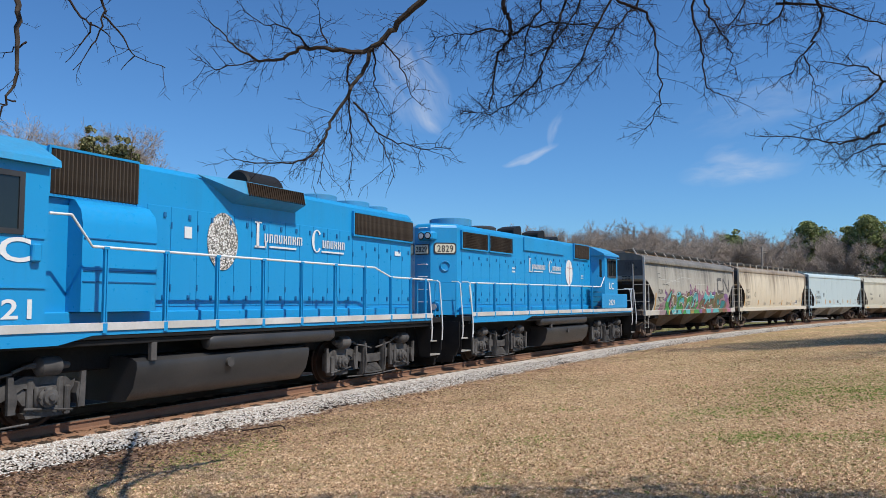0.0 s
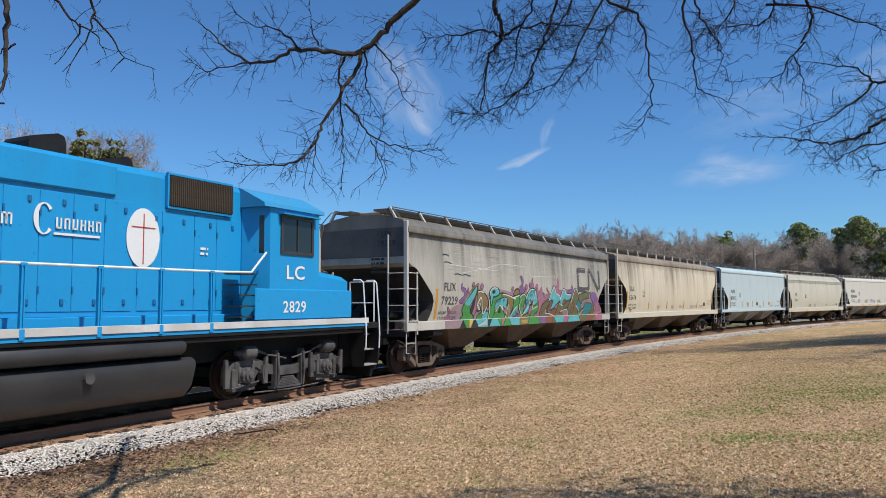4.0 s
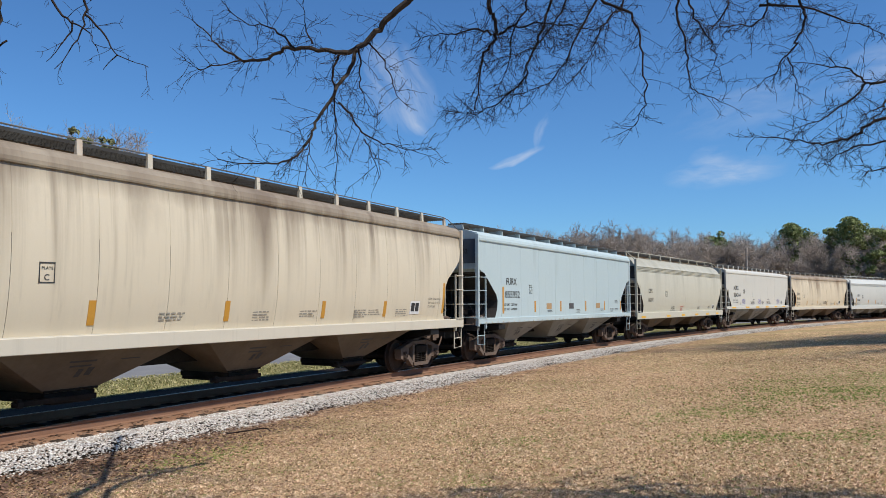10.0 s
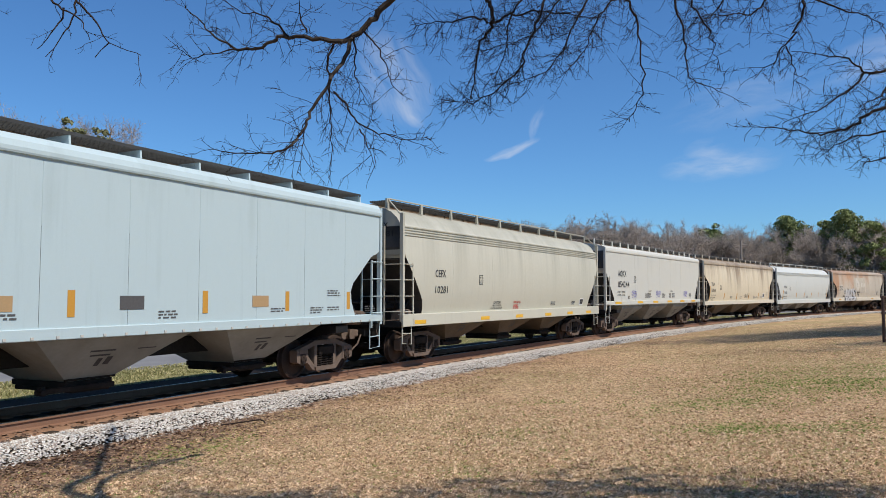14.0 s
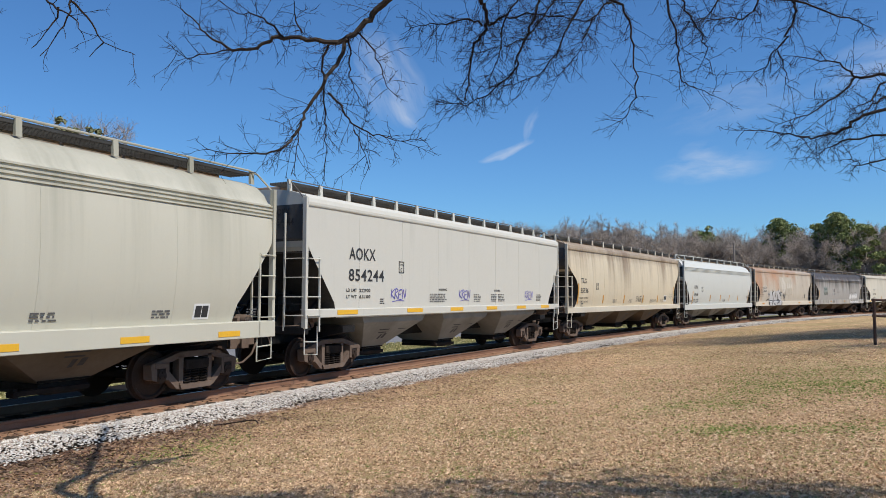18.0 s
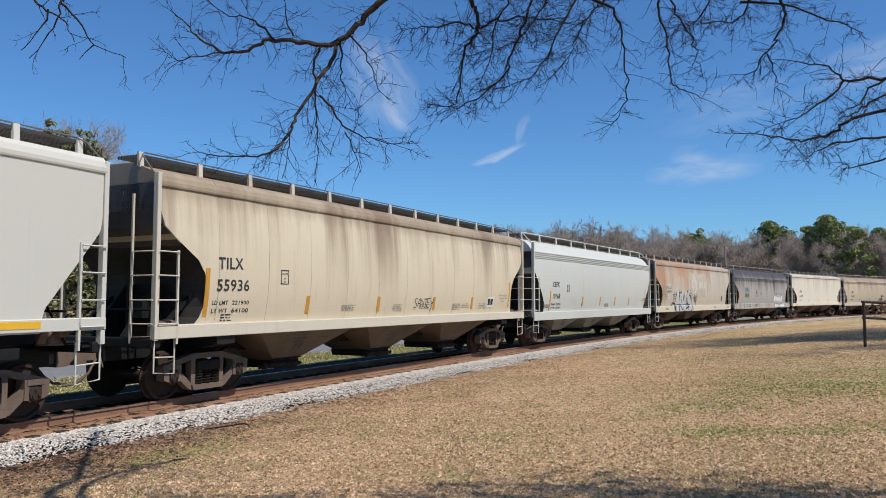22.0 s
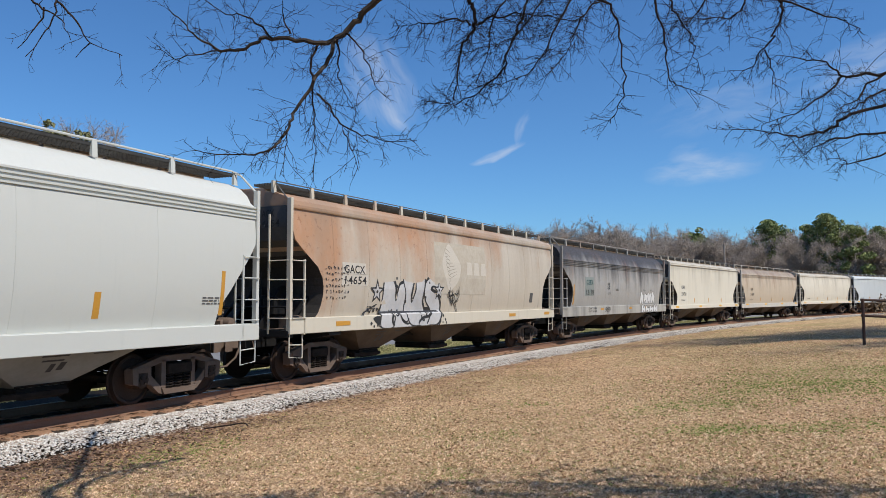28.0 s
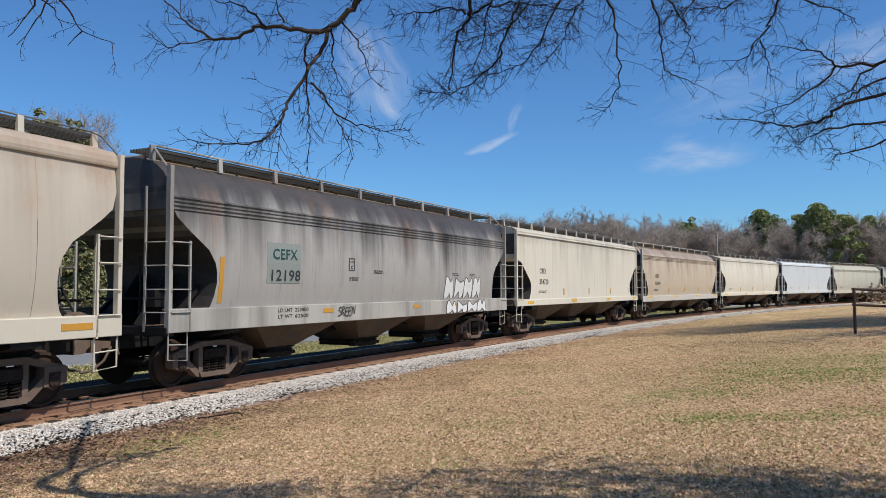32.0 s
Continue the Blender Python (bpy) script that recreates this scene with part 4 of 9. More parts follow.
def placard(car, x, z, bend, size=0.26):
    m = Mesh()
    for a, b, c, d in ((0, size, 0, 0.015), (0, size, size * 1.15, size * 1.15 + 0.015), (0, 0.015, 0, size * 1.15), (size - 0.015, size, 0, size * 1.15)):
        m.box(x + a, x + b, -(bend(z + (c + d) / 2) + 0.020), -(bend(z + (c + d) / 2) - 0.010), z + c, z + d)
    part("plate_mark", m, INK, car)
    lettering("C", x + size * 0.32, z + 0.04, size * 0.5, INK, car, bend=bend, name="plate_letter")
    lettering("PLATE", x + size * 0.14, z + size * 0.78, size * 0.24, INK, car, bend=bend, name="plate_word", width=size * 0.72)


def standard(mark, number, x0=1.65, zm=2.62, zn=2.16, size=0.34, wm=0.75, wn=1.10, mat=None, limits=None, end_marks=True, gap=0.0):
    """The usual stencils of a hopper car's side: mark, number, weights and the small print."""
    def draw(car, H, bend):
        k = mat or INK
        if mark:
            lettering(mark, -H + x0 + gap, zm, size, k, car, bend=bend, name="reporting_mark", width=wm)
        if number:
            lettering(number, -H + x0 - 0.03, zn, size, k, car, bend=bend, name="car_number", width=wn)
        if limits:
            for i, (word, figure) in enumerate((("LD LMT", limits[0]), ("LT WT", limits[1]))):
                z = zn - 0.28 - 0.16 * i
                lettering(word, -H + x0 - 0.12, z, 0.115, k, car, bend=bend, name="weight_word", width=0.44)
                lettering(figure, -H + x0 + 0.44, z, 0.115, k, car, bend=bend, name="weight_figure", width=0.49)
        if end_marks and mark:
            lettering(mark, -0.55, 3.86, 0.22, k, car, y=-H + 0.078, name="reporting_mark", face="front", width=0.5)
            lettering(number, -0.55, 3.62, 0.22, k, car, y=-H + 0.078, name="car_number", face="front", width=0.62)
    return draw


def marks_cream(mark, number, limits):
    base = standard(mark, number, 1.55, 2.56, 2.12, 0.32, 0.70, 0.92, limits=limits)

    def draw(car, H, bend):
        base(car, H, bend)
        plate(-H + 1.22, -H + 1.33, 1.60, 2.55, car, ORANGE, "reflective_strip", bend)
        tapes(car, H, bend, (0.245, 0.415, 0.59, 0.74), ORANGE, h=0.40)
        plate(7.50, 7.62, 1.66, 2.56, car, ORANGE, "reflective_strip", bend)
        placard(car, -H + 3.45, 2.28, bend)
        for i, f in enumerate((0.325, 0.46, 0.545, 0.665, 0.70, 0.775)):
            bars(-H + 2 * H * f, 1.78, 0.62, 3 + i % 2, car, bend=bend, seed=i, mat=STENCIL)
        bars(-H + 1.72, 1.62, 0.35, 3, car, bend=bend, seed=9)
        plate(5.62, 6.14, 1.66, 2.02, car, SPRAY_WHITE, "stencil_panel", bend)
        for x in (5.67, 5.90):
            plate(x, x + 0.19, 1.74, 1.97, car, INK, "stencil_panel", bend, lift=0.018)
        for i, words in enumerate(("EXW 10-8 H 8-8", "EW 8-6 H 15-0", "CU FT 5461")):
            lettering(words, 6.62, 2.06 - 0.11 * i, 0.085, STENCIL, car, bend=bend, name="size_stencil", width=0.72 if i < 2 else 0.45)
    return draw


def marks_cream_tagged(car, H, bend):
    marks_cream("TILX", "55936", ("221900", "64100"))(car, H, bend)
    tag("SANTEY", 0.45, 1.70, 0.27, car, bend, SPRAY_BLACK, 0.012)


def marks_blue(car, H, bend):
    standard("FURX", "855952", 2.03, 2.61, 2.15, 0.34, 0.83, 1.18, limits=("225100", "60900"), gap=0.05)(car, H, bend)
    plate(-H + 1.80, -H + 1.92, 1.60, 2.53, car, ORANGE, "reflective_strip", bend)
    tapes(car, H, bend, (0.275, 0.43, 0.605, 0.755, 0.90), ORANGE, h=0.42)
    placard(car, -H + 4.0, 2.32, bend)
    for i, f in enumerate((0.345, 0.49, 0.69)):
        plate(-H + 2 * H * f, -H + 2 * H * f + 0.5, 1.72, 1.95, car, BRASS if i != 1 else LETTER_GREY, "stencil_panel", bend)
    for i, f in enumerate((0.35, 0.54, 0.725, 0.81, 0.85, 0.95)):
        bars(-H + 2 * H * f, 1.66, 0.5, 2 + i % 2, car, bend=bend, seed=20 + i, mat=LETTER_GREY)
    bars(-H + 2 * H * 0.85, 2.05, 0.55, 3, car, bend=bend, seed=31, mat=LETTER_GREY)
    m = Mesh()
    for x in np.arange(-H + 0.5, H - 0.3, 0.42):
        m.box(x, x + 0.05, -1.645, -1.62, 1.30, 1.34)
    part("rivet_row", m, F_GREY, car)


def marks_beige(car, H, bend):
    standard("CEFX", "10281", 1.75, 2.50, 2.02, 0.30, 0.62, 0.75)(car, H, bend)
    sill_tapes(car, H, (0.035, 0.28, 0.445, 0.61, 0.755, 0.895), w=0.62, z=1.14)
    placard(car, -H + 4.6, 2.3, bend)
    lettering("CAUTION", -H + 2 * H * 0.345, 1.66, 0.12, INK, car, bend=bend, name="caution_stencil", lean=0.2)
    for i, words in enumerate(("OPEN HATCH BEFORE", "UNLOADING COMPARTMENTS")):
        lettering(words, -H + 2 * H * 0.345 - 0.05 - 0.1 * i, 1.57 - 0.09 * i, 0.075, INK, car, bend=bend, name="caution_stencil", lean=0.2, width=0.72 + 0.2 * i)
    lettering("WARNING", -H + 2 * H * 0.443, 1.66, 0.12, RED, car, bend=bend, name="warning_stencil", lean=0.2)
    bars(-H + 2 * H * 0.447, 1.60, 0.5, 5, car, bend=bend, seed=4, mat=RED, pitch=0.035)
    for i, f in enumerate((0.66, 0.80, 0.95)):
        bars(-H + 2 * H * f, 1.66, 0.5, 3, car, bend=bend, seed=40 + i, mat=LETTER_GREY)
    plate(-H + 2 * H * 0.86, -H + 2 * H * 0.86 + 0.42, 1.50, 1.80, car, SPRAY_WHITE, "stencil_panel", bend)
    for dx in (0.04, 0.22):
        plate(-H + 2 * H * 0.86 + dx, -H + 2 * H * 0.86 + dx + 0.16, 1.54, 1.76, car, INK, "stencil_panel", bend, lift=0.018)


def painted(pts, mat, name, car, skin, lift):
    """Lay a flat painted shape on the curved lawn side, cut into level strips; skin gives the side's reach at a height."""
    low, high = min(q[1] for q in pts), max(q[1] for q in pts)
    zs = sorted({round(z, 4) for _, z in pts} | {round(0.1 * k, 4) for k in range(10, 40) if low < 0.1 * k < high})
    m = Mesh()
    ring = list(zip(pts, pts[1:] + pts[:1]))
    for z0, z1 in zip(zs, zs[1:]):
        mid, cuts = (z0 + z1) / 2, []
        for (xa, za), (xb, zb) in ring:
            if min(za, zb) < mid < max(za, zb):
                k = (xb - xa) / (zb - za)
                cuts.append((xa + k * (mid - za), xa + k * (z0 - za), xa + k * (z1 - za)))
        cuts.sort()
        y0, y1 = -(skin(z0) + lift), -(skin(z1) + lift)
        for (_, a0, a1), (_, b0, b1) in zip(cuts[::2], cuts[1::2]):
            m.face([(a0, y0, z0), (b0, y0, z0), (b1, y1, z1), (a1, y1, z1)])
    return part(name, m, mat, car)


def rounded(pts):
    """A smooth closed outline through the points."""
    pts = list(pts)
    return glide2([*pts[-2:], *pts, *pts[:2]], 4)[8:8 + 4 * len(pts)]


def grown(loop, edge, floor=0.0):
    """The outline moved outwards by edge."""
    area = sum(a[0] * b[1] - b[0] * a[1] for a, b in zip(loop, loop[1:] + loop[:1]))
    rim = []
    for i, (x, z) in enumerate(loop):
        a, b = loop[i - 1], loop[(i + 1) % len(loop)]
        d = (math.hypot(b[0] - a[0], b[1] - a[1]) or 1.0) * (1 if area > 0 else -1)
        rim.append((x + (b[1] - a[1]) / d * edge, max(z - (b[0] - a[0]) / d * edge, floor)))
    return rim


def brushed(pts, w, mat, name, car, skin, lift, k=4):
    """A painted line of width 2 w."""
    line = glide2(pts, k) if k > 1 else list(pts)
    rows = []
    for i, (x, z) in enumerate(line):
        a, b = line[max(i - 1, 0)], line[min(i + 1, len(line) - 1)]
        d = math.hypot(b[0] - a[0], b[1] - a[1]) or 1.0
        nx, nz = -(b[1] - a[1]) / d * w, (b[0] - a[0]) / d * w
        rows.append([(x + nx, -(skin(z + nz) + lift), z + nz), (x - nx, -(skin(z - nz) + lift), z - nz)])
    return part(name, Mesh().loft(rows, close=False, cap=False), mat, car)


GLYPHS = {
    "K": (((0.0, 0.05), (0.05, 1.0)), ((0.6, 1.0), (0.06, 0.5), (0.75, 0.0))),
    "R": (((0.0, 0.0), (0.05, 0.95), (0.55, 0.8), (0.08, 0.5), (0.6, -0.05)),),
    "E": (((0.6, 0.95), (0.05, 0.9), (0.0, 0.05), (0.6, 0.0)), ((0.03, 0.5), (0.45, 0.55))),
    "N": (((0.0, 0.0), (0.05, 1.0), (0.5, 0.1), (0.6, 1.05)),),
    "S": (((0.6, 0.95), (0.2, 0.95), (0.1, 0.65), (0.5, 0.4), (0.4, 0.05), (-0.05, 0.05)),),
    "A": (((0.0, 0.0), (0.4, 1.0), (0.6, 0.0)), ((0.15, 0.4), (0.6, 0.42))),
    "T": (((0.3, 0.0), (0.38, 0.95)), ((0.0, 0.95), (0.85, 1.0))),
    "Y": (((0.0, 1.0), (0.3, 0.45), (0.75, 1.0)), ((0.7, 1.0), (0.2, -0.4))),
}


def tag(word, x, z, size, car, skin, mat, w=0.014, label=""):
    """A quick sprayed signature."""
    for i, c in enumerate(word):
        for pts in GLYPHS[c]:
            brushed([(x + (i * 0.72 + a + 0.12 * b) * size, z + (b + 0.06 * math.sin(i * 2.0)) * size) for a, b in pts], w, mat, "paint_scrawl", car, skin, 0.018)


def glide2(pts, k=5):
    out = []
    for i in range(len(pts) - 1):
        a, b, c, d = pts[max(i - 1, 0)], pts[i], pts[i + 1], pts[min(i + 2, len(pts) - 1)]
        for j in range(k):
            t = j / k
            out.append(tuple(0.5 * (2 * b[q] + (c[q] - a[q]) * t + (2 * a[q] - 5 * b[q] + 4 * c[q] - d[q]) * t * t + (3 * b[q] - a[q] - 3 * c[q] + d[q]) * t ** 3) for q in (0, 1)))
    return out + [pts[-1]]


def marks_off(car, H, bend):
    standard("AOKX", "854244", 1.72, 2.88, 2.34, 0.42, 1.18, 1.60, limits=("222900", "63100"))(car, H, bend)
    sill_tapes(car, H, (0.072, 0.266, 0.42, 0.575, 0.73, 0.876), w=0.85, z=1.50)
    placard(car, -H + 4.05, 2.6, bend)
    for i, f in enumerate((0.218, 0.457, 0.78)):
        tag("KREN", -H + 2 * H * f, 1.88, 0.27, car, bend, SPRAY_BLUE, 0.013)
        brushed([(-H + 2 * H * f + 0.05, 1.80), (-H + 2 * H * f + 0.4, 1.84), (-H + 2 * H * f + 0.7, 1.82)], 0.008, SPRAY_BLUE, "paint_scrawl", car, bend, 0.018)
    lettering("WARNING", -H + 2 * H * 0.378, 2.12, 0.10, INK, car, bend=bend, name="warning_stencil")
    lettering("WARNING", -H + 2 * H * 0.615, 2.12, 0.10, INK, car, bend=bend, name="warning_stencil")
    for i, f in enumerate((0.345, 0.375, 0.52, 0.60, 0.635, 0.85)):
        bars(-H + 2 * H * f, 2.0, 0.55, 5, car, bend=bend, seed=70 + i, mat=LETTER_GREY)
    bars(-H + 3.1, 1.86, 0.25, 3, car, bend=bend, seed=8)


def marks_white(car, H, bend):
    standard("CEFX", "10168", 1.95, 2.48, 1.98, 0.30, 0.72, 0.78, limits=("224800", "61900"))(car, H, bend)
    plate(-H + 1.66, -H + 1.78, 1.45, 2.30, car, ORANGE, "reflective_strip", bend)
    plate(-H + 2 * H * 0.93, -H + 2 * H * 0.93 + 0.1, 1.62, 2.50, car, ORANGE, "reflective_strip", bend)
    tapes(car, H, bend, (0.33, 0.475, 0.61, 0.75), ORANGE, h=0.44)
    placard(car, -H + 3.55, 2.28, bend)
    for i, f in enumerate((0.07, 0.52, 0.90)):
        bars(-H + 2 * H * f, 1.95 if f > 0.8 else 1.70, 0.6, 3, car, bend=bend, seed=80 + i, mat=LETTER_GREY)


def marks_rust(car, H, bend):
    standard("GACX", "14654", 2.08, 2.60, 2.32, 0.28, 0.9, 0.95, mat=SPRAY_BLACK)(car, H, bend)
    # sprayed lettering: fat white strokes with black outlines
    plate(-H + 2.0, -H + 3.05, 2.58, 2.86, car, FADED, "faded_patch", bend, lift=0.012)
    plate(-H + 1.98, -H + 3.15, 2.28, 2.56, car, FADED, "faded_patch", bend, lift=0.012)
    tall = table([(0.0, 1.615), (1.5, 1.615), (1.58, bend(1.58)), (2.2, bend(2.2)), (3.2, bend(3.2))])

    letters = (
        ((-4.86, 1.16), (-4.89, 1.45), (-4.72, 1.67), (-3.43, 1.57), (-2.51, 1.60), (-1.74, 1.53), (-1.65, 1.16), (-2.50, 1.15), (-3.42, 1.15)),
        ((-4.69, 2.42), (-4.24, 2.40), (-4.12, 1.95), (-4.04, 1.89), (-3.92, 2.30), (-3.51, 2.34), (-3.54, 1.94), (-3.32, 1.47), (-3.49, 1.26), (-3.80, 1.35), (-3.94, 1.66), (-4.08, 1.49), (-4.26, 1.66), (-4.38, 1.33), (-4.31, 1.17), (-4.83, 1.17), (-4.91, 1.35), (-4.76, 1.84)),
        ((-3.69, 2.55), (-3.16, 2.65), (-3.28, 2.06), (-3.18, 1.82), (-2.99, 2.19), (-2.96, 2.59), (-2.51, 2.52), (-2.61, 1.88), (-2.45, 1.55), (-2.69, 1.23), (-3.14, 1.18), (-3.42, 1.30), (-3.58, 1.65), (-3.54, 2.06)),
        ((-2.39, 2.42), (-2.13, 2.55), (-1.65, 2.59), (-1.69, 2.32), (-2.00, 2.34), (-2.14, 2.20), (-1.69, 2.02), (-1.47, 1.68), (-1.68, 1.23), (-2.19, 1.17), (-2.84, 1.17), (-2.66, 1.33), (-2.21, 1.40), (-2.03, 1.61), (-2.34, 1.87), (-2.48, 2.13)))
    for i, pts in enumerate(letters):
        loop = rounded(pts)
        painted(grown([(x + 0.02, z + 0.02) for x, z in loop], 0.075, 1.145), SPRAY_BLACK, "graffiti_outline", car, tall, 0.019 + 0.0006 * i)
        painted([(x, max(z, 1.15)) for x, z in loop], SPRAY_GREY, "graffiti_letter", car, tall, 0.0193 + 0.0006 * i)
    for pts in (((-4.4, 1.62), (-4.2, 1.42), (-4.3, 1.2)), ((-3.95, 1.6), (-3.85, 1.4), (-3.6, 1.28), (-3.45, 1.38)), ((-2.75, 1.55), (-2.7, 1.35), (-2.55, 1.3)), ((-2.3, 1.55), (-2.25, 1.4), (-2.4, 1.2))):
        brushed(pts, 0.03, SPRAY_BLACK, "graffiti_line", car, tall, 0.024)
    for x, z, r in ((-5.35, 1.60, 0.04), (-5.16, 1.63, 0.05), (-4.99, 1.66, 0.05), (-5.39, 1.29, 0.05), (-5.26, 1.21, 0.04), (-5.08, 1.24, 0.05), (-4.12, 2.68, 0.05), (-4.08, 2.51, 0.045), (-4.08, 2.29, 0.05), (-1.93, 2.72, 0.04), (-1.78, 2.66, 0.04), (-1.52, 2.60, 0.04),
                    (-1.38, 1.42, 0.05), (-1.23, 1.30, 0.045), (-1.16, 1.20, 0.04), (-1.40, 1.22, 0.035), (-3.55, 1.86, 0.05), (-2.4, 1.98, 0.05), (-2.2, 2.42, 0.04)):
        painted([(x + r * math.cos(q * 0.785), z + r * math.sin(q * 0.785)) for q in range(8)], SPRAY_BLACK, "graffiti_dot", car, tall, 0.023)
    painted(rounded([(-5.3, 1.42), (-5.0, 1.48), (-4.93, 1.35), (-5.08, 1.26)]), SPRAY_BLACK, "graffiti_shape", car, tall, 0.0185)
    brushed([(-5.75, 1.52), (-5.3, 1.70), (-5.0, 1.80)], 0.02, SPRAY_BLACK, "graffiti_line", car, tall, 0.0185)
    brushed([(-3.27, 2.70), (-3.13, 2.75), (-3.0, 2.71), (-3.13, 2.67), (-3.27, 2.70)], 0.014, SPRAY_BLACK, "graffiti_line", car, tall, 0.0185)
    for sx, sz, r in ((-5.07, 2.13, 0.36), (-1.60, 2.20, 0.34)):
        for mat, k, lift in ((SPRAY_BLACK, 1.0, 0.024), (SPRAY_GREY, 0.66, 0.0245), (SPRAY_BLACK, 0.13, 0.025)):
            painted([(sx + r * k * (1 if q % 2 == 0 or k < 0.2 else 0.42) * math.sin(math.pi * q / 5), sz + r * k * (1 if q % 2 == 0 or k < 0.2 else 0.42) * math.cos(math.pi * q / 5)) for q in range(10)], mat, "graffiti_star", car, tall, lift)
    rnd = random.Random(204)
    for row in range(6):
        # a list of sprayed words, too slight to read
        x = -7.42 + 0.02 * row
        while x < -6.45:
            pts = [(x + rnd.uniform(0, 0.10), 2.70 - 0.145 * row + rnd.uniform(-0.045, 0.045)) for _ in range(4)]
            brushed(pts, 0.009, SPRAY_BLACK, "paint_scrawl", car, bend, 0.018, 3)
            x += 0.125
    for i in range(14):
        x, z = rnd.uniform(-0.95, -0.2), rnd.uniform(1.7, 2.15)
        brushed([(x + rnd.gauss(0, 0.10), z + rnd.gauss(0, 0.13)) for _ in range(5)], 0.010, SPRAY_BLACK, "paint_scrawl", car, bend, 0.018, 4)
    # a pale repainted field with a faded emblem and three faded letters, drawn as plain shapes
    painted([(-1.9, 2.08), (1.78, 2.06), (1.80, 3.72), (-1.85, 3.70)], FADED_FIELD, "faded_field", car, bend, 0.012)
    painted(rounded([(-0.90, 3.67), (-0.49, 3.39), (-0.12, 3.00), (-0.32, 2.50), (-0.88, 2.21), (-1.15, 2.54), (-1.38, 3.00), (-1.23, 3.34)]), FADED, "faded_emblem", car, bend, 0.0125)["label"] = "faded pale leaf-shaped emblem"
    for i in range(9):
        a = -1.0 + 0.08 * i
        brushed([(-0.86 + 0.03 * math.sin(i), 2.35 + 0.13 * i), (-0.86 + 0.30 * math.sin(a * 3), 2.55 + 0.12 * i), (-0.80 + 0.38 * math.sin(a * 5), 2.72 + 0.09 * i)], 0.008, STENCIL, "emblem_line", car, bend, 0.0135)
    for x in (0.32, 0.86, 1.40):
        painted([(x, 2.72), (x + 0.42, 2.72), (x + 0.36, 3.14), (x + 0.06, 3.14)], FADED, "faded_letter", car, bend, 0.013)
    plate(-H + 2 * H * 0.845, -H + 2 * H * 0.845 + 0.3, 1.78, 2.16, car, LETTER_GREY, "stencil_panel", bend)
    sill_tapes(car, H, (0.10, 0.72, 0.93), ORANGE, 0.6, z=1.28)
    bars(-H + 3.2, 1.72, 0.5, 3, car, bend=bend, seed=91)


def marks_soot(car, H, bend):
    plate(-H + 2.75, -H + 3.92, 2.06, 2.96, car, GREEN_PATCH, "repaint_patch", bend)
    lettering("CEFX", -H + 2.92, 2.60, 0.32, TEAL_INK, car, bend=lambda z: bend(z) + 0.004, name="reporting_mark", width=0.86)
    lettering("12198", -H + 2.82, 2.12, 0.34, INK, car, bend=lambda z: bend(z) + 0.004, name="car_number", width=1.02)
    plate(-H + 1.32, -H + 1.44, 1.66, 2.58, car, ORANGE, "reflective_strip", bend)
    sill_tapes(car, H, (0.29, 0.56, 0.735), ORANGE, 0.42, z=1.36, h=0.10)
    for i, (word, figure) in enumerate((("LD LMT", "223800"), ("LT WT", "62500"))):
        lettering(word, -H + 3.1, 1.42 - 0.14 * i, 0.115, INK, car, name="weight_word", y=-1.636, width=0.5)
        lettering(figure, -H + 3.7, 1.42 - 0.14 * i, 0.115, INK, car, name="weight_figure", y=-1.636, width=0.5)
    sill = table([(0, 1.632), (5, 1.632)])
    for i in range(4):
        for z0, z1, skin, wide in ((1.64, 2.28, bend, 0.66), (1.15, 1.52, sill, 0.74)):
            x = -H + 11.4 + (wide + 0.05) * i
            k, q = 0.10 * math.sin(i * 2.3 + z0), 0.08 * math.cos(i * 1.7 + z0)
            loop = rounded([(x + 0.02, z0), (x + wide * 0.30 + k, z0 + 0.05), (x + wide * 0.5, z0 + 0.3 * (z1 - z0)), (x + wide * 0.7 + q, z0), (x + wide - 0.04, z0 + 0.04),
                            (x + wide * 0.9 - k, z1 - 0.05 + q), (x + wide * 0.55, z1 - 0.16), (x + wide * 0.2 + q, z1 + k * 0.3), (x + 0.03, z1 - 0.12)])
            painted(grown(loop, 0.03, z0 - 0.02), SPRAY_BLACK, "graffiti_outline", car, skin, 0.014 + 0.0003 * i)
            painted(loop, SPRAY_WHITE, "graffiti_letter", car, skin, 0.0142 + 0.0003 * i)
    tag("SREEN", -H + 5.4, 1.27, 0.21, car, sill, SPRAY_BLACK, 0.013)
    placard(car, -H + 5.9, 2.4, bend)
    for i, f in enumerate((0.36, 0.43, 0.72, 0.80)):
        bars(-H + 2 * H * f, 2.4 if i else 2.2, 0.5, 2, car, bend=bend, seed=340 + i)


GRAF = {k: surface("%s spray paint" % k, c, [v * 0.72 + 0.03 for v in c], 0.55, 0, 2.2, 9.0, 0.0, 0.001) for k, c in dict(
    teal=(0.03, 0.24, 0.26), green=(0.07, 0.30, 0.075), violet=(0.23, 0.12, 0.28), pink=(0.42, 0.16, 0.23),
    ochre=(0.25, 0.18, 0.075), olive=(0.16, 0.15, 0.07), wash=(0.34, 0.24, 0.25), aqua=(0.12, 0.45, 0.47), dark=(0.03, 0.035, 0.04),
    rust=(0.28, 0.10, 0.06), cream=(0.68, 0.67, 0.60), plum=(0.13, 0.035, 0.15), yellow=(0.62, 0.46, 0.10), scrape=(0.52, 0.49, 0.43)).items()}


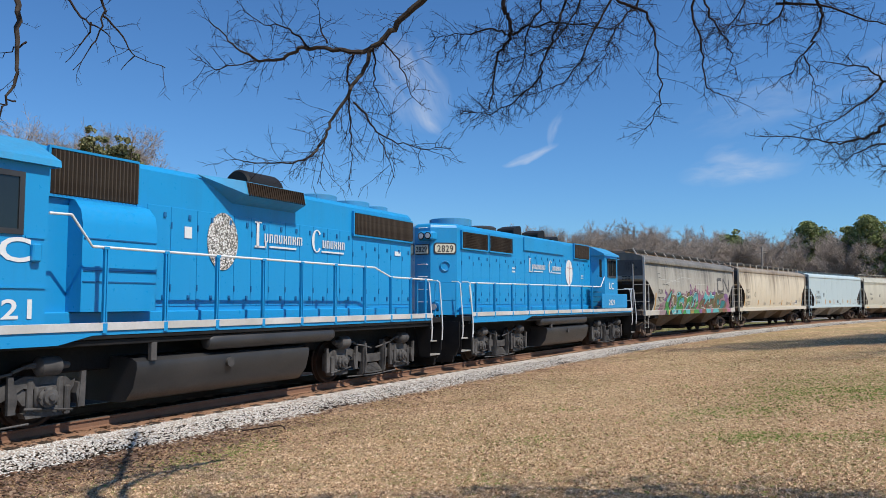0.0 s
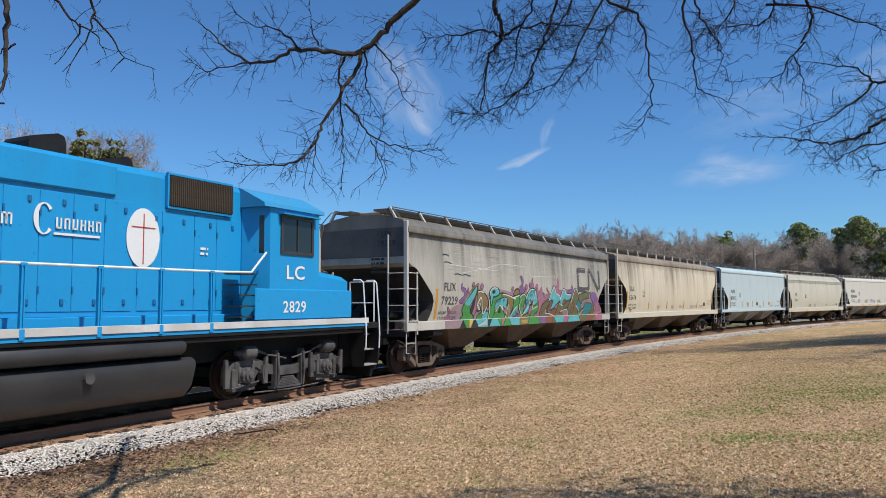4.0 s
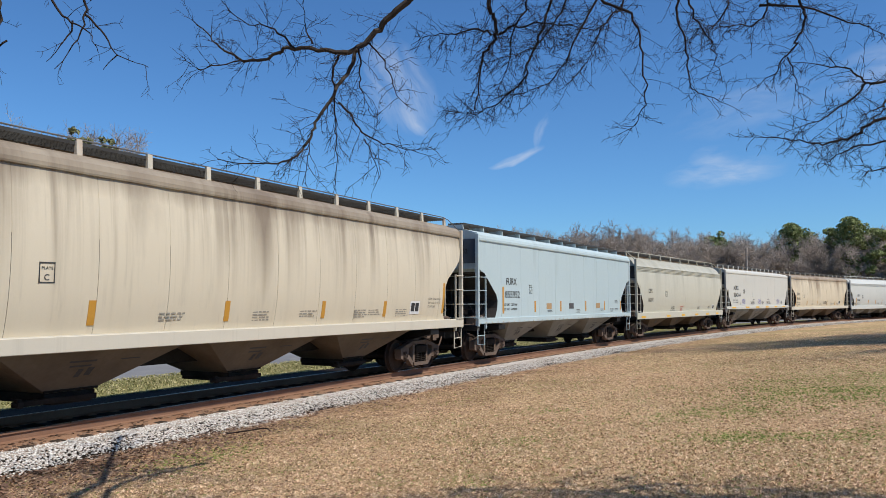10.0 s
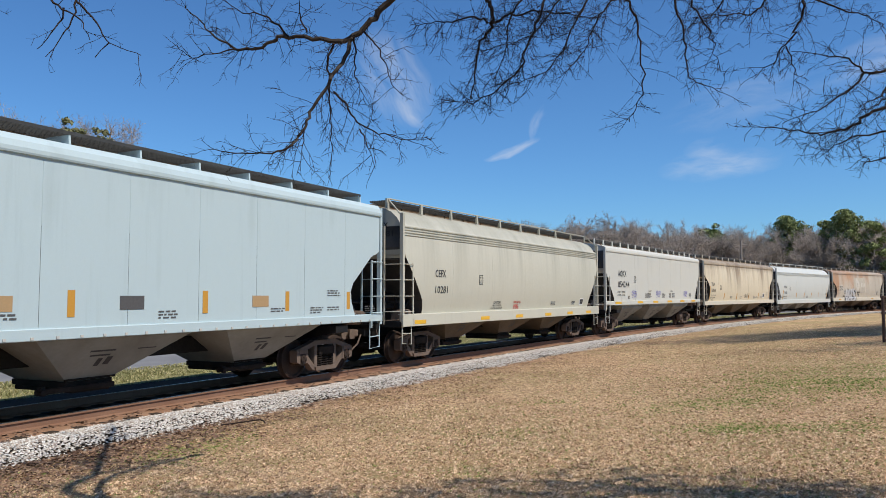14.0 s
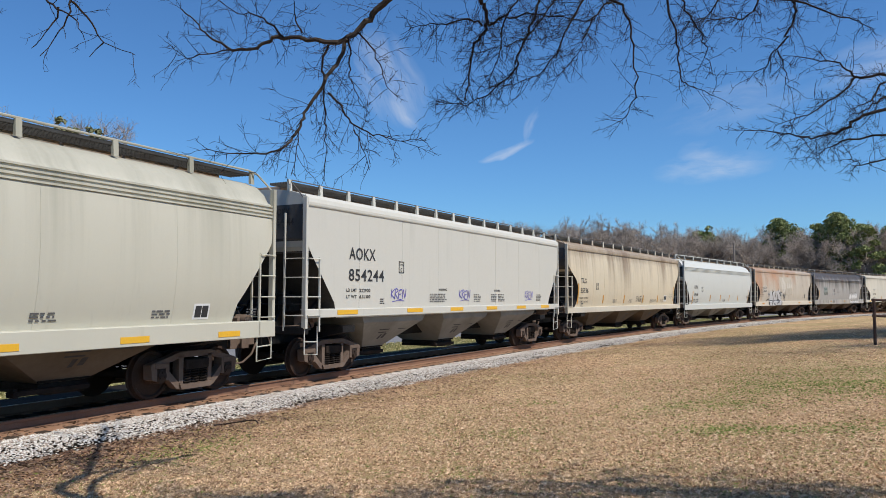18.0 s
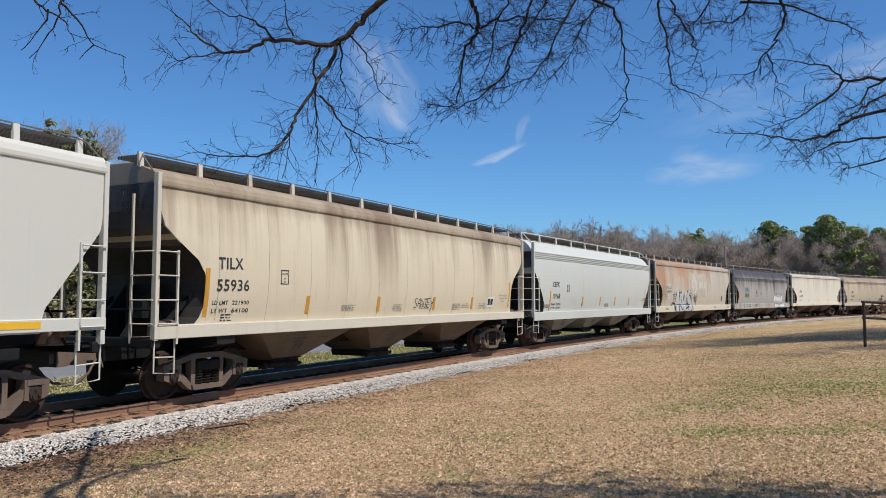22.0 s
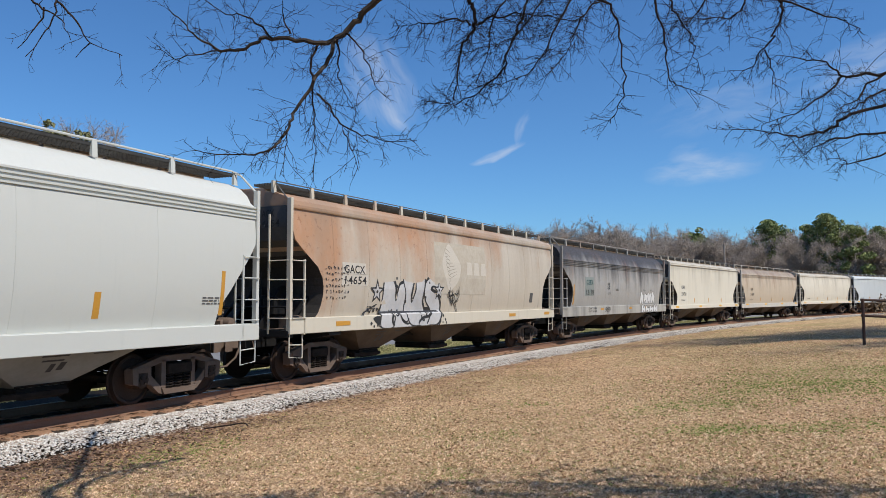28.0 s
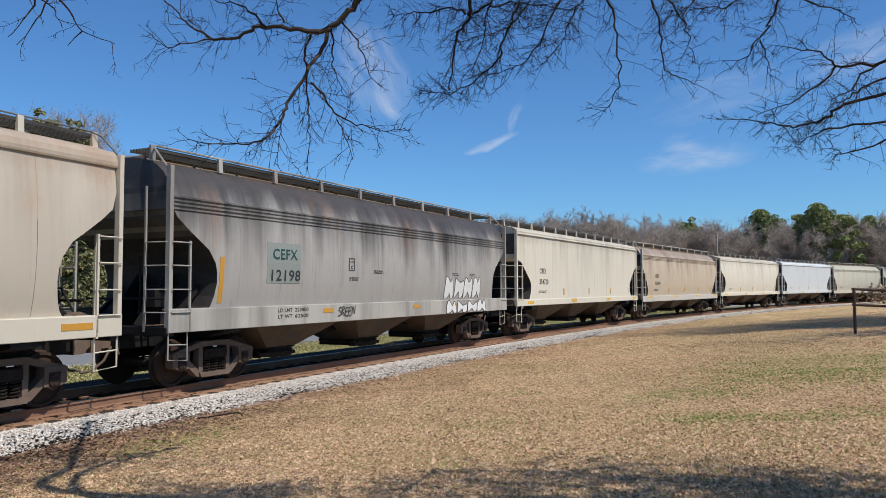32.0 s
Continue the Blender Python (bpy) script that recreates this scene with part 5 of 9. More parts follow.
def marks_graffiti(car, H, bend):
    standard("", "79229", 1.88, 2.72, 1.95, 0.34, 0.95, 0.95, mat=LETTER_GREY, limits=("223300", "63100"), end_marks=False)(car, H, bend)
    lettering("FLIX", -H + 1.98, 2.36, 0.34, LETTER_GREY, car, bend=bend, name="reporting_mark", width=0.68)
    lettering("FLIX", -0.55, 3.86, 0.22, INK, car, y=-H + 0.078, name="reporting_mark", face="front", width=0.5)
    lettering("79229", -0.55, 3.60, 0.22, INK, car, y=-H + 0.078, name="car_number", face="front", width=0.62)
    bars(0.35, 3.2, 0.55, 4, car, y=-H + 0.078, seed=71, front=True, pitch=0.12)
    plate(-H + 1.53, -H + 1.66, 1.51, 2.40, car, ORANGE, "reflective_strip", bend)
    # crowded sprayed shapes with dark outlines, flames above, blocks of colour on the sill
    layer = [0.013]

    def spray(c, *pts, edge=0.04):
        loop = rounded(pts)
        if edge:
            painted(grown(loop, edge, 1.462), GRAF["plum" if c in ("violet", "pink") and edge < 0.03 else "dark"], "graffiti_outline", car, bend, layer[0])
        painted(loop, GRAF[c], "graffiti_shape", car, bend, layer[0] + 0.00012)
        layer[0] += 0.00024

    def streak(c, w, *pts):
        brushed(pts, w, GRAF[c], "graffiti_line", car, bend, layer[0] + 0.0002)
        layer[0] += 0.00005

    def bubble(x, z, r, c="pink", edge=0.022):
        spray(c, *[(x + r * math.cos(k * 0.785), z + r * math.sin(k * 0.785)) for k in range(8)], edge=edge)

    spray("wash", (-6.13, 1.47), (-6.03, 1.80), (-5.74, 1.92), (-5.37, 1.99), (-4.86, 2.20), (-4.16, 2.42), (-3.83, 1.47), edge=0)
    spray("wash", (-4.24, 1.48), (-3.77, 2.26), (-2.92, 2.45), (-1.67, 2.35), (-1.25, 2.62), (-0.66, 2.42), (0.00, 1.47), edge=0)
    spray("wash", (-0.72, 1.47), (0.03, 2.58), (0.43, 2.46), (1.58, 2.28), (1.78, 2.71), (2.45, 2.41), (2.33, 1.47), edge=0)
    spray("wash", (2.33, 1.47), (2.30, 2.30), (3.09, 2.54), (3.96, 2.44), (4.33, 2.33), (6.46, 2.23), (7.25, 1.89), (7.25, 1.47), edge=0)
    spray("violet", (-5.60, 2.04), (-5.40, 2.15), (-5.29, 2.21), (-5.29, 2.31), (-5.46, 2.39), (-5.50, 2.51), (-5.43, 2.59), (-5.43, 2.48), (-5.23, 2.43), (-5.12, 2.26), (-5.25, 2.07), (-5.43, 1.98), edge=0.02)
    spray("pink", (-6.32, 1.51), (-6.17, 1.67), (-6.25, 1.87), (-6.09, 1.75), (-6.13, 1.62), (-5.94, 1.49), (-5.60, 1.47), (-6.30, 1.47), edge=0.02)
    spray("violet", (-5.10, 2.40), (-5.02, 2.46), (-5.05, 2.36), (-4.93, 2.30), (-5.02, 2.25), edge=0.015)
    spray("pink", (-4.48, 2.52), (-4.36, 2.55), (-4.43, 1.83), (-4.54, 1.59), (-4.74, 1.72), (-4.58, 1.99), edge=0.03)
    spray("green", (-5.38, 1.47), (-5.23, 1.59), (-5.34, 1.77), (-5.24, 1.94), (-4.86, 2.25), (-4.49, 2.52), (-4.53, 2.25), (-4.88, 1.91), (-4.76, 1.68), (-4.54, 1.52), (-4.62, 1.47), edge=0.045)
    spray("aqua", (-5.22, 1.99), (-4.86, 2.25), (-4.50, 2.50), (-4.57, 2.28), (-4.85, 1.94), (-5.01, 1.91), edge=0.0)
    spray("dark", (-4.85, 1.78), (-4.55, 2.20), (-4.57, 1.89), (-4.71, 1.63), edge=0.0)
    spray("ochre", (-4.41, 2.33), (-4.22, 2.35), (-4.00, 2.30), (-3.77, 2.15), (-3.66, 1.94), (-3.74, 1.80), (-3.94, 1.71), (-4.10, 1.77), (-4.13, 1.91), (-4.25, 1.96), (-4.40, 1.96), edge=0.05)
    spray("dark", (-4.42, 1.95), (-4.21, 1.95), (-4.11, 1.88), (-4.14, 1.76), (-4.27, 1.69), (-4.43, 1.74), edge=0.0)
    spray("green", (-4.30, 1.48), (-4.27, 1.58), (-4.10, 1.66), (-3.94, 1.71), (-3.76, 1.74), (-3.90, 1.47), edge=0.04)
    spray("aqua", (-3.94, 1.48), (-3.86, 1.67), (-3.62, 1.70), (-3.53, 1.60), (-3.48, 1.47), edge=0.04)
    spray("green", (-3.60, 2.08), (-3.37, 2.16), (-2.68, 2.31), (-2.64, 2.19), (-3.00, 2.11), (-3.11, 1.94), (-3.16, 1.53), (-3.18, 1.47), (-3.50, 1.47), (-3.53, 1.77), edge=0.045)
    spray("ochre", (-2.64, 2.30), (-2.19, 2.24), (-1.59, 2.12), (-1.76, 1.90), (-1.91, 1.58), (-1.97, 1.47), (-2.25, 1.47), (-2.17, 1.79), (-2.26, 2.11), (-2.62, 2.17), edge=0.045)
    spray("aqua", (-3.10, 1.97), (-2.93, 2.08), (-2.31, 2.16), (-2.34, 1.79), (-2.52, 1.89), (-2.66, 1.80), (-2.79, 1.94), (-2.99, 1.75), (-3.10, 1.78), edge=0.03)
    spray("green", (-3.11, 1.47), (-3.05, 1.69), (-2.81, 1.89), (-2.52, 1.72), (-2.31, 1.47), edge=0.04)
    spray("dark", (-2.86, 1.67), (-2.78, 1.89), (-2.67, 1.67), edge=0.0)
    spray("aqua", (-3.59, 2.31), (-3.52, 2.41), (-3.31, 2.48), (-3.05, 2.46), (-2.89, 2.37), (-2.97, 2.27), (-3.19, 2.22), (-3.35, 2.19), (-3.39, 1.97), (-3.45, 1.95), (-3.48, 2.17), (-3.55, 2.22), edge=0.05)
    spray("dark", (-3.42, 2.34), (-3.36, 2.40), (-3.23, 2.41), (-3.16, 2.37), (-3.25, 2.30), (-3.36, 2.29), edge=0.0)
    spray("ochre", (-1.74, 2.26), (-1.71, 2.37), (-1.56, 2.45), (-1.39, 2.44), (-1.29, 2.29), (-1.53, 2.26), edge=0.05)
    spray("green", (-1.76, 2.19), (-1.53, 2.22), (-1.29, 2.27), (-1.27, 1.98), (-1.40, 1.71), (-1.62, 1.47), (-1.88, 1.47), (-1.76, 1.68), (-1.72, 1.93), edge=0.05)
    spray("aqua", (-1.92, 1.47), (-1.72, 1.71), (-1.42, 1.88), (-1.35, 1.74), (-1.48, 1.57), (-1.70, 1.47), edge=0.0)
    spray("violet", (-1.43, 1.47), (-1.34, 1.62), (-1.20, 1.47), (-1.14, 1.47), edge=0.03)
    spray("violet", (-1.28, 2.47), (-1.13, 2.63), (-1.09, 2.75), (-1.18, 2.90), (-1.12, 2.95), (-0.99, 2.77), (-1.07, 2.58), (-1.03, 2.48), (-0.85, 2.42), (-1.18, 2.32), edge=0.025)
    spray("pink", (-0.33, 2.55), (-0.24, 2.69), (-0.23, 2.82), (-0.16, 2.87), (-0.19, 2.76), (-0.11, 2.66), (-0.14, 2.56), edge=0.025)
    spray("green", (-1.27, 2.18), (-0.95, 2.30), (-0.69, 2.18), (-0.85, 2.02), (-0.94, 1.81), (-0.87, 1.66), (-0.96, 1.54), (-1.15, 1.68), (-1.29, 1.86), (-1.17, 2.06), edge=0.05)
    spray("ochre", (-1.22, 1.47), (-1.06, 1.67), (-0.96, 1.54), (-0.80, 1.55), (-0.36, 1.70), (-0.44, 1.47), edge=0.03)
    spray("green", (-0.44, 1.47), (-0.35, 1.69), (-0.16, 1.52), (-0.04, 1.47), edge=0.03)
    spray("pink", (-0.40, 1.86), (-0.28, 1.91), (-0.15, 1.83), (-0.21, 1.54), (-0.45, 1.71), edge=0.03)
    spray("aqua", (-0.73, 2.14), (-0.55, 2.36), (-0.30, 2.48), (-0.01, 2.46), (-0.06, 2.16), (-0.16, 2.05), (-0.31, 2.12), (-0.44, 2.07), (-0.38, 1.89), (-0.45, 1.70), (-0.63, 1.60), (-0.85, 1.59), (-0.75, 1.75), (-0.63, 1.89), (-0.71, 2.01), edge=0.055)
    spray("dark", (-0.41, 2.07), (-0.32, 2.12), (-0.18, 2.05), (-0.19, 1.89), (-0.38, 1.90), edge=0.0)
    spray("pink", (0.25, 2.24), (0.44, 2.38), (0.60, 2.56), (0.70, 2.44), (0.58, 2.22), (0.72, 2.07), (0.74, 1.47), (0.30, 1.47), (0.45, 1.79), edge=0.02)
    spray("green", (-0.13, 1.47), (-0.09, 1.93), (0.31, 2.04), (0.43, 1.73), (0.18, 1.60), (0.06, 1.47), edge=0.04)
    spray("aqua", (-0.05, 1.93), (0.07, 2.43), (0.15, 2.38), (0.29, 2.04), edge=0.04)
    spray("pink", (0.81, 1.98), (0.90, 2.17), (0.77, 2.40), (0.93, 2.22), (0.96, 2.05), (1.13, 2.28), (1.34, 2.33), (1.18, 2.48), (1.14, 2.58), (1.24, 2.46), (1.39, 2.38), (1.34, 2.23), (1.06, 2.07), (0.87, 1.93), edge=0.02)
    spray("pink", (1.89, 2.56), (2.03, 2.59), (2.17, 2.72), (2.20, 2.94), (2.35, 2.73), (2.27, 2.51), (2.60, 2.47), (2.45, 2.32), (2.08, 2.37), edge=0.02)
    spray("violet", (3.26, 2.40), (3.46, 2.52), (3.74, 2.53), (3.70, 2.70), (3.92, 2.48), (3.60, 2.34), edge=0.02)
    spray("olive", (0.75, 1.86), (1.32, 2.10), (1.44, 1.97), (1.15, 1.73), (1.16, 1.61), (1.60, 1.56), (2.06, 1.47), (0.77, 1.47), edge=0.045)
    spray("rust", (1.26, 1.71), (1.73, 2.08), (1.89, 1.98), (1.67, 1.77), (1.44, 1.69), edge=0.03)
    spray("aqua", (1.36, 2.06), (1.58, 2.34), (1.79, 2.58), (2.05, 2.36), (2.47, 2.24), (2.47, 2.09), (2.18, 1.96), (1.88, 1.80), (1.60, 1.75), (1.81, 2.01), (1.67, 2.12), edge=0.05)
    spray("rust", (1.67, 1.56), (1.91, 1.76), (2.20, 1.70), (2.06, 1.47), edge=0.03)
    spray("olive", (2.20, 1.47), (2.40, 1.96), (2.87, 1.85), (3.28, 2.07), (3.62, 2.14), (3.64, 1.93), (2.94, 1.72), (2.55, 1.64), (2.65, 1.47), edge=0.045)
    spray("aqua", (2.52, 2.11), (2.84, 2.54), (3.16, 2.34), (3.65, 2.31), (3.53, 2.14), (3.10, 2.07), (2.70, 1.90), edge=0.05)
    spray("rust", (2.60, 1.47), (2.69, 1.62), (3.03, 1.50), (3.14, 1.47), edge=0.02)
    spray("rust", (2.77, 1.95), (2.93, 2.13), (3.10, 2.07), (2.90, 1.90), edge=0.02)
    spray("olive", (3.44, 1.85), (3.85, 2.29), (4.12, 2.56), (4.56, 2.33), (4.34, 1.90), (4.66, 1.47), (3.94, 1.47), (3.55, 1.56), edge=0.05)
    spray("rust", (3.79, 1.73), (3.96, 2.03), (4.04, 1.73), (3.90, 1.59), edge=0.03)
    spray("teal", (4.34, 1.89), (4.53, 2.11), (4.87, 1.95), (4.75, 1.65), (4.46, 1.74), edge=0.03)
    spray("olive", (4.62, 2.31), (5.90, 2.45), (5.79, 2.22), (5.09, 2.14), (4.89, 1.96), (4.65, 2.09), edge=0.04)
    spray("teal", (5.34, 1.95), (6.23, 1.89), (6.00, 1.56), (5.26, 1.47), (4.90, 1.47), (5.24, 1.64), edge=0.04)
    spray("olive", (4.64, 1.47), (4.85, 1.69), (5.24, 1.71), (5.14, 1.52), (4.84, 1.47), edge=0.04)
    spray("olive", (6.09, 1.47), (6.27, 1.85), (6.56, 1.69), (6.61, 1.47), edge=0.03)
    spray("violet", (5.95, 2.33), (6.27, 2.44), (6.75, 2.32), (6.60, 1.89), (6.23, 2.03), edge=0.015)
    spray("pink", (6.56, 1.47), (6.75, 1.74), (6.84, 2.23), (7.10, 1.89), (7.30, 1.79), (7.25, 1.47), edge=0.02)
    streak("ochre", 0.03, (-5.37, 1.99), (-4.93, 2.35), (-4.42, 2.61))
    streak("cream", 0.022, (-4.40, 2.34), (-4.22, 2.36), (-4.00, 2.32))
    streak("cream", 0.022, (-4.37, 1.99), (-4.17, 2.16), (-3.98, 1.64), (-3.74, 1.85))
    streak("cream", 0.018, (-3.61, 2.10), (-3.52, 1.76), (-3.52, 1.47))
    streak("cream", 0.02, (-2.64, 2.28), (-2.19, 2.24), (-1.62, 2.12))
    streak("cream", 0.018, (-3.08, 1.69), (-2.79, 1.91), (-2.52, 1.73), (-2.64, 1.91))
    streak("cream", 0.018, (-2.24, 1.47), (-2.15, 1.94), (-1.96, 1.47))
    streak("cream", 0.018, (-1.76, 2.17), (-1.29, 2.26))
    streak("cream", 0.016, (-1.92, 1.47), (-1.70, 1.71), (-1.41, 1.89))
    streak("cream", 0.018, (-3.59, 2.29), (-3.51, 2.41), (-3.31, 2.49), (-3.05, 2.47))
    streak("cream", 0.018, (-1.27, 2.18), (-0.95, 2.30), (-0.70, 2.19))
    streak("cream", 0.016, (-1.13, 2.11), (-1.27, 1.87), (-1.11, 1.67), (-0.96, 1.55), (-1.01, 1.81))
    streak("cream", 0.018, (-0.72, 2.16), (-0.54, 2.37), (-0.30, 2.48), (-0.02, 2.47))
    streak("cream", 0.016, (-0.96, 1.52), (-0.68, 1.69), (-0.47, 1.87))
    streak("cream", 0.02, (0.07, 2.43), (-0.09, 1.93), (-0.14, 1.70))
    streak("cream", 0.014, (-0.11, 1.75), (0.38, 1.86))
    streak("cream", 0.02, (1.35, 2.06), (1.79, 2.58), (2.06, 2.36), (2.47, 2.25), (2.49, 2.10))
    streak("cream", 0.02, (2.50, 2.11), (2.84, 2.54), (3.16, 2.34), (3.65, 2.31))
    streak("cream", 0.02, (3.66, 1.97), (4.12, 2.56), (4.54, 2.33))
    streak("cream", 0.018, (1.15, 1.72), (1.16, 1.60), (1.60, 1.56), (2.06, 1.47))
    streak("cream", 0.016, (2.40, 1.96), (2.87, 1.85))
    streak("cream", 0.016, (2.62, 1.64), (3.27, 1.72), (3.53, 1.50))
    streak("cream", 0.014, (4.28, 1.87), (4.63, 1.69), (4.68, 1.47))
    streak("cream", 0.014, (4.84, 1.47), (5.24, 1.71))
    streak("cream", 0.014, (5.33, 2.50), (5.90, 2.45), (5.77, 2.20))
    bubble(-4.72, 2.57, 0.06)
    bubble(-4.15, 2.52, 0.08)
    bubble(-1.87, 2.47, 0.07)
    bubble(-0.75, 2.56, 0.09)
    bubble(-0.40, 2.64, 0.07)
    bubble(0.19, 2.59, 0.08)
    for x, z in ((-0.55, 2.27), (-0.37, 2.28), (-0.32, 2.41), (-0.09, 2.41), (-0.24, 2.27), (-0.65, 2.10), (-0.62, 1.98), (-0.49, 2.02), (-3.00, 2.04), (-2.85, 2.07), (-2.53, 2.09), (-1.51, 1.67), (-1.64, 1.54)):
        bubble(x, z, 0.055, "teal", 0)
    for x, z0, z1 in ((-4.42, 1.78, 2.0), (-4.33, 1.76, 2.0), (-4.24, 1.76, 1.98), (-0.42, 1.96, 2.1), (-0.32, 1.95, 2.12)):
        streak("cream", 0.022, (x, z0), (x + 0.01, z1))
    edges = ((-6.5, "wash"), (-5.5, "dark"), (-5.3, "green"), (-5.02, "yellow"), (-4.8, "dark"), (-4.5, "aqua"), (-3.74, "dark"), (-3.56, "aqua"), (-2.93, "green"), (-2.73, "pink"), (-2.55, "green"), (-2.09, "aqua"),
             (-1.3, "ochre"), (-0.56, "green"), (0.42, "violet"), (1.03, "rust"), (1.69, "olive"), (1.9, "aqua"), (2.81, "pink"), (3.30, "aqua"), (4.56, "olive"), (5.48, "rust"), (6.15, "ochre"), (6.50, "pink"), (7.37, ""))
    for i, ((a, c), (b, _)) in enumerate(zip(edges, edges[1:])):
        k, q = 0.12 * math.sin(i * 2.1), 0.12 * math.sin((i + 1) * 2.1)
        m = Mesh().face([(a - k, -1.6365, 1.225), (b - q - 0.035, -1.6365, 1.225), (b + q - 0.035, -1.6365, 1.468), (a + k, -1.6365, 1.468)])
        part("graffiti_block", m, GRAF[c], car)
        m = Mesh().face([(b - q - 0.035, -1.6365, 1.225), (b - q, -1.6365, 1.225), (b + q, -1.6365, 1.468), (b + q - 0.035, -1.6365, 1.468)])
        part("graffiti_outline", m, GRAF["dark"], car)
    for i in range(6):
        m = Mesh().face([(-4.45 + 0.1 * i, -1.639, 1.25 + 0.03 * i), (-3.85, -1.639, 1.30 + 0.03 * i), (-3.85, -1.639, 1.312 + 0.03 * i), (-4.45 + 0.1 * i, -1.639, 1.27 + 0.03 * i)])
        part("graffiti_line", m, GRAF["cream"], car)
    lettering("2020", -1.22, 1.27, 0.17, GRAF["yellow"], car, y=-1.640, width=0.55, name="sprayed_year")
    # long pale scrapes and dark drips on the old paint
    rnd = random.Random(17)
    scrapes = [((-6.2, 3.15), (-4.5, 3.10), (-3.0, 3.06)), ((-5.4, 2.92), (-3.9, 3.10), (-2.6, 3.30), (-0.8, 3.28)), ((-0.8, 3.1), (-0.4, 2.98), (0.6, 2.97), (2.0, 3.0))]
    for i in range(130):
        x, z = rnd.uniform(-6.8, 7.0), rnd.uniform(2.75, 3.75)
        scrapes.append(((x, z), (x + rnd.uniform(0.3, 0.7), z + rnd.gauss(0, 0.02)), (x + rnd.uniform(0.8, 1.9), z + rnd.gauss(0, 0.04))))
    layer[0] = 0.0112
    for i, pts in enumerate(scrapes):
        streak("cream" if i < 3 else "scrape", 0.009 if i < 3 else rnd.uniform(0.0012, 0.0035), *pts)
    for x, z in ((-6.55, 3.42), (-6.5, 3.2), (-5.9, 2.86), (-5.4, 2.85)):
        streak("dark", 0.012, (x, z), (x + 0.2, z + 0.02), (x + rnd.uniform(0.35, 0.5), z - 0.02))
    # heavy dark initials near the rear, worn, drawn as bent bars
    layer[0] = 0.012
    w = 0.22
    for pts in (((5.44, 3.36), (4.62, 3.36), (4.50, 3.24), (4.50, 2.66), (4.62, 2.55), (5.60, 2.55), (5.76, 2.68), (5.80, 3.20), (5.90, 3.36), (6.05, 3.30), (6.85, 2.62), (6.98, 2.53)), ((7.12, 3.40), (7.12, 2.58))):
        brushed(pts, w / 2, LETTER_GREY, "old_initial", car, bend, 0.0125, 5)["label"] = "worn dark painted initial"


def marks_far(mark, number, patch=False):
    base = standard(mark, number, 2.3, 2.55, 2.10, 0.30, 0.7, 0.95)

    def draw(car, H, bend):
        base(car, H, bend)
        sill_tapes(car, H, (0.06, 0.36, 0.66, 0.94), w=0.6)
        tapes(car, H, bend, (0.3, 0.5, 0.7, 0.9), ORANGE, h=0.3)
        bars(-H + 2.2, 1.8, 0.9, 2, car, bend=bend, seed=len(number))
    return draw


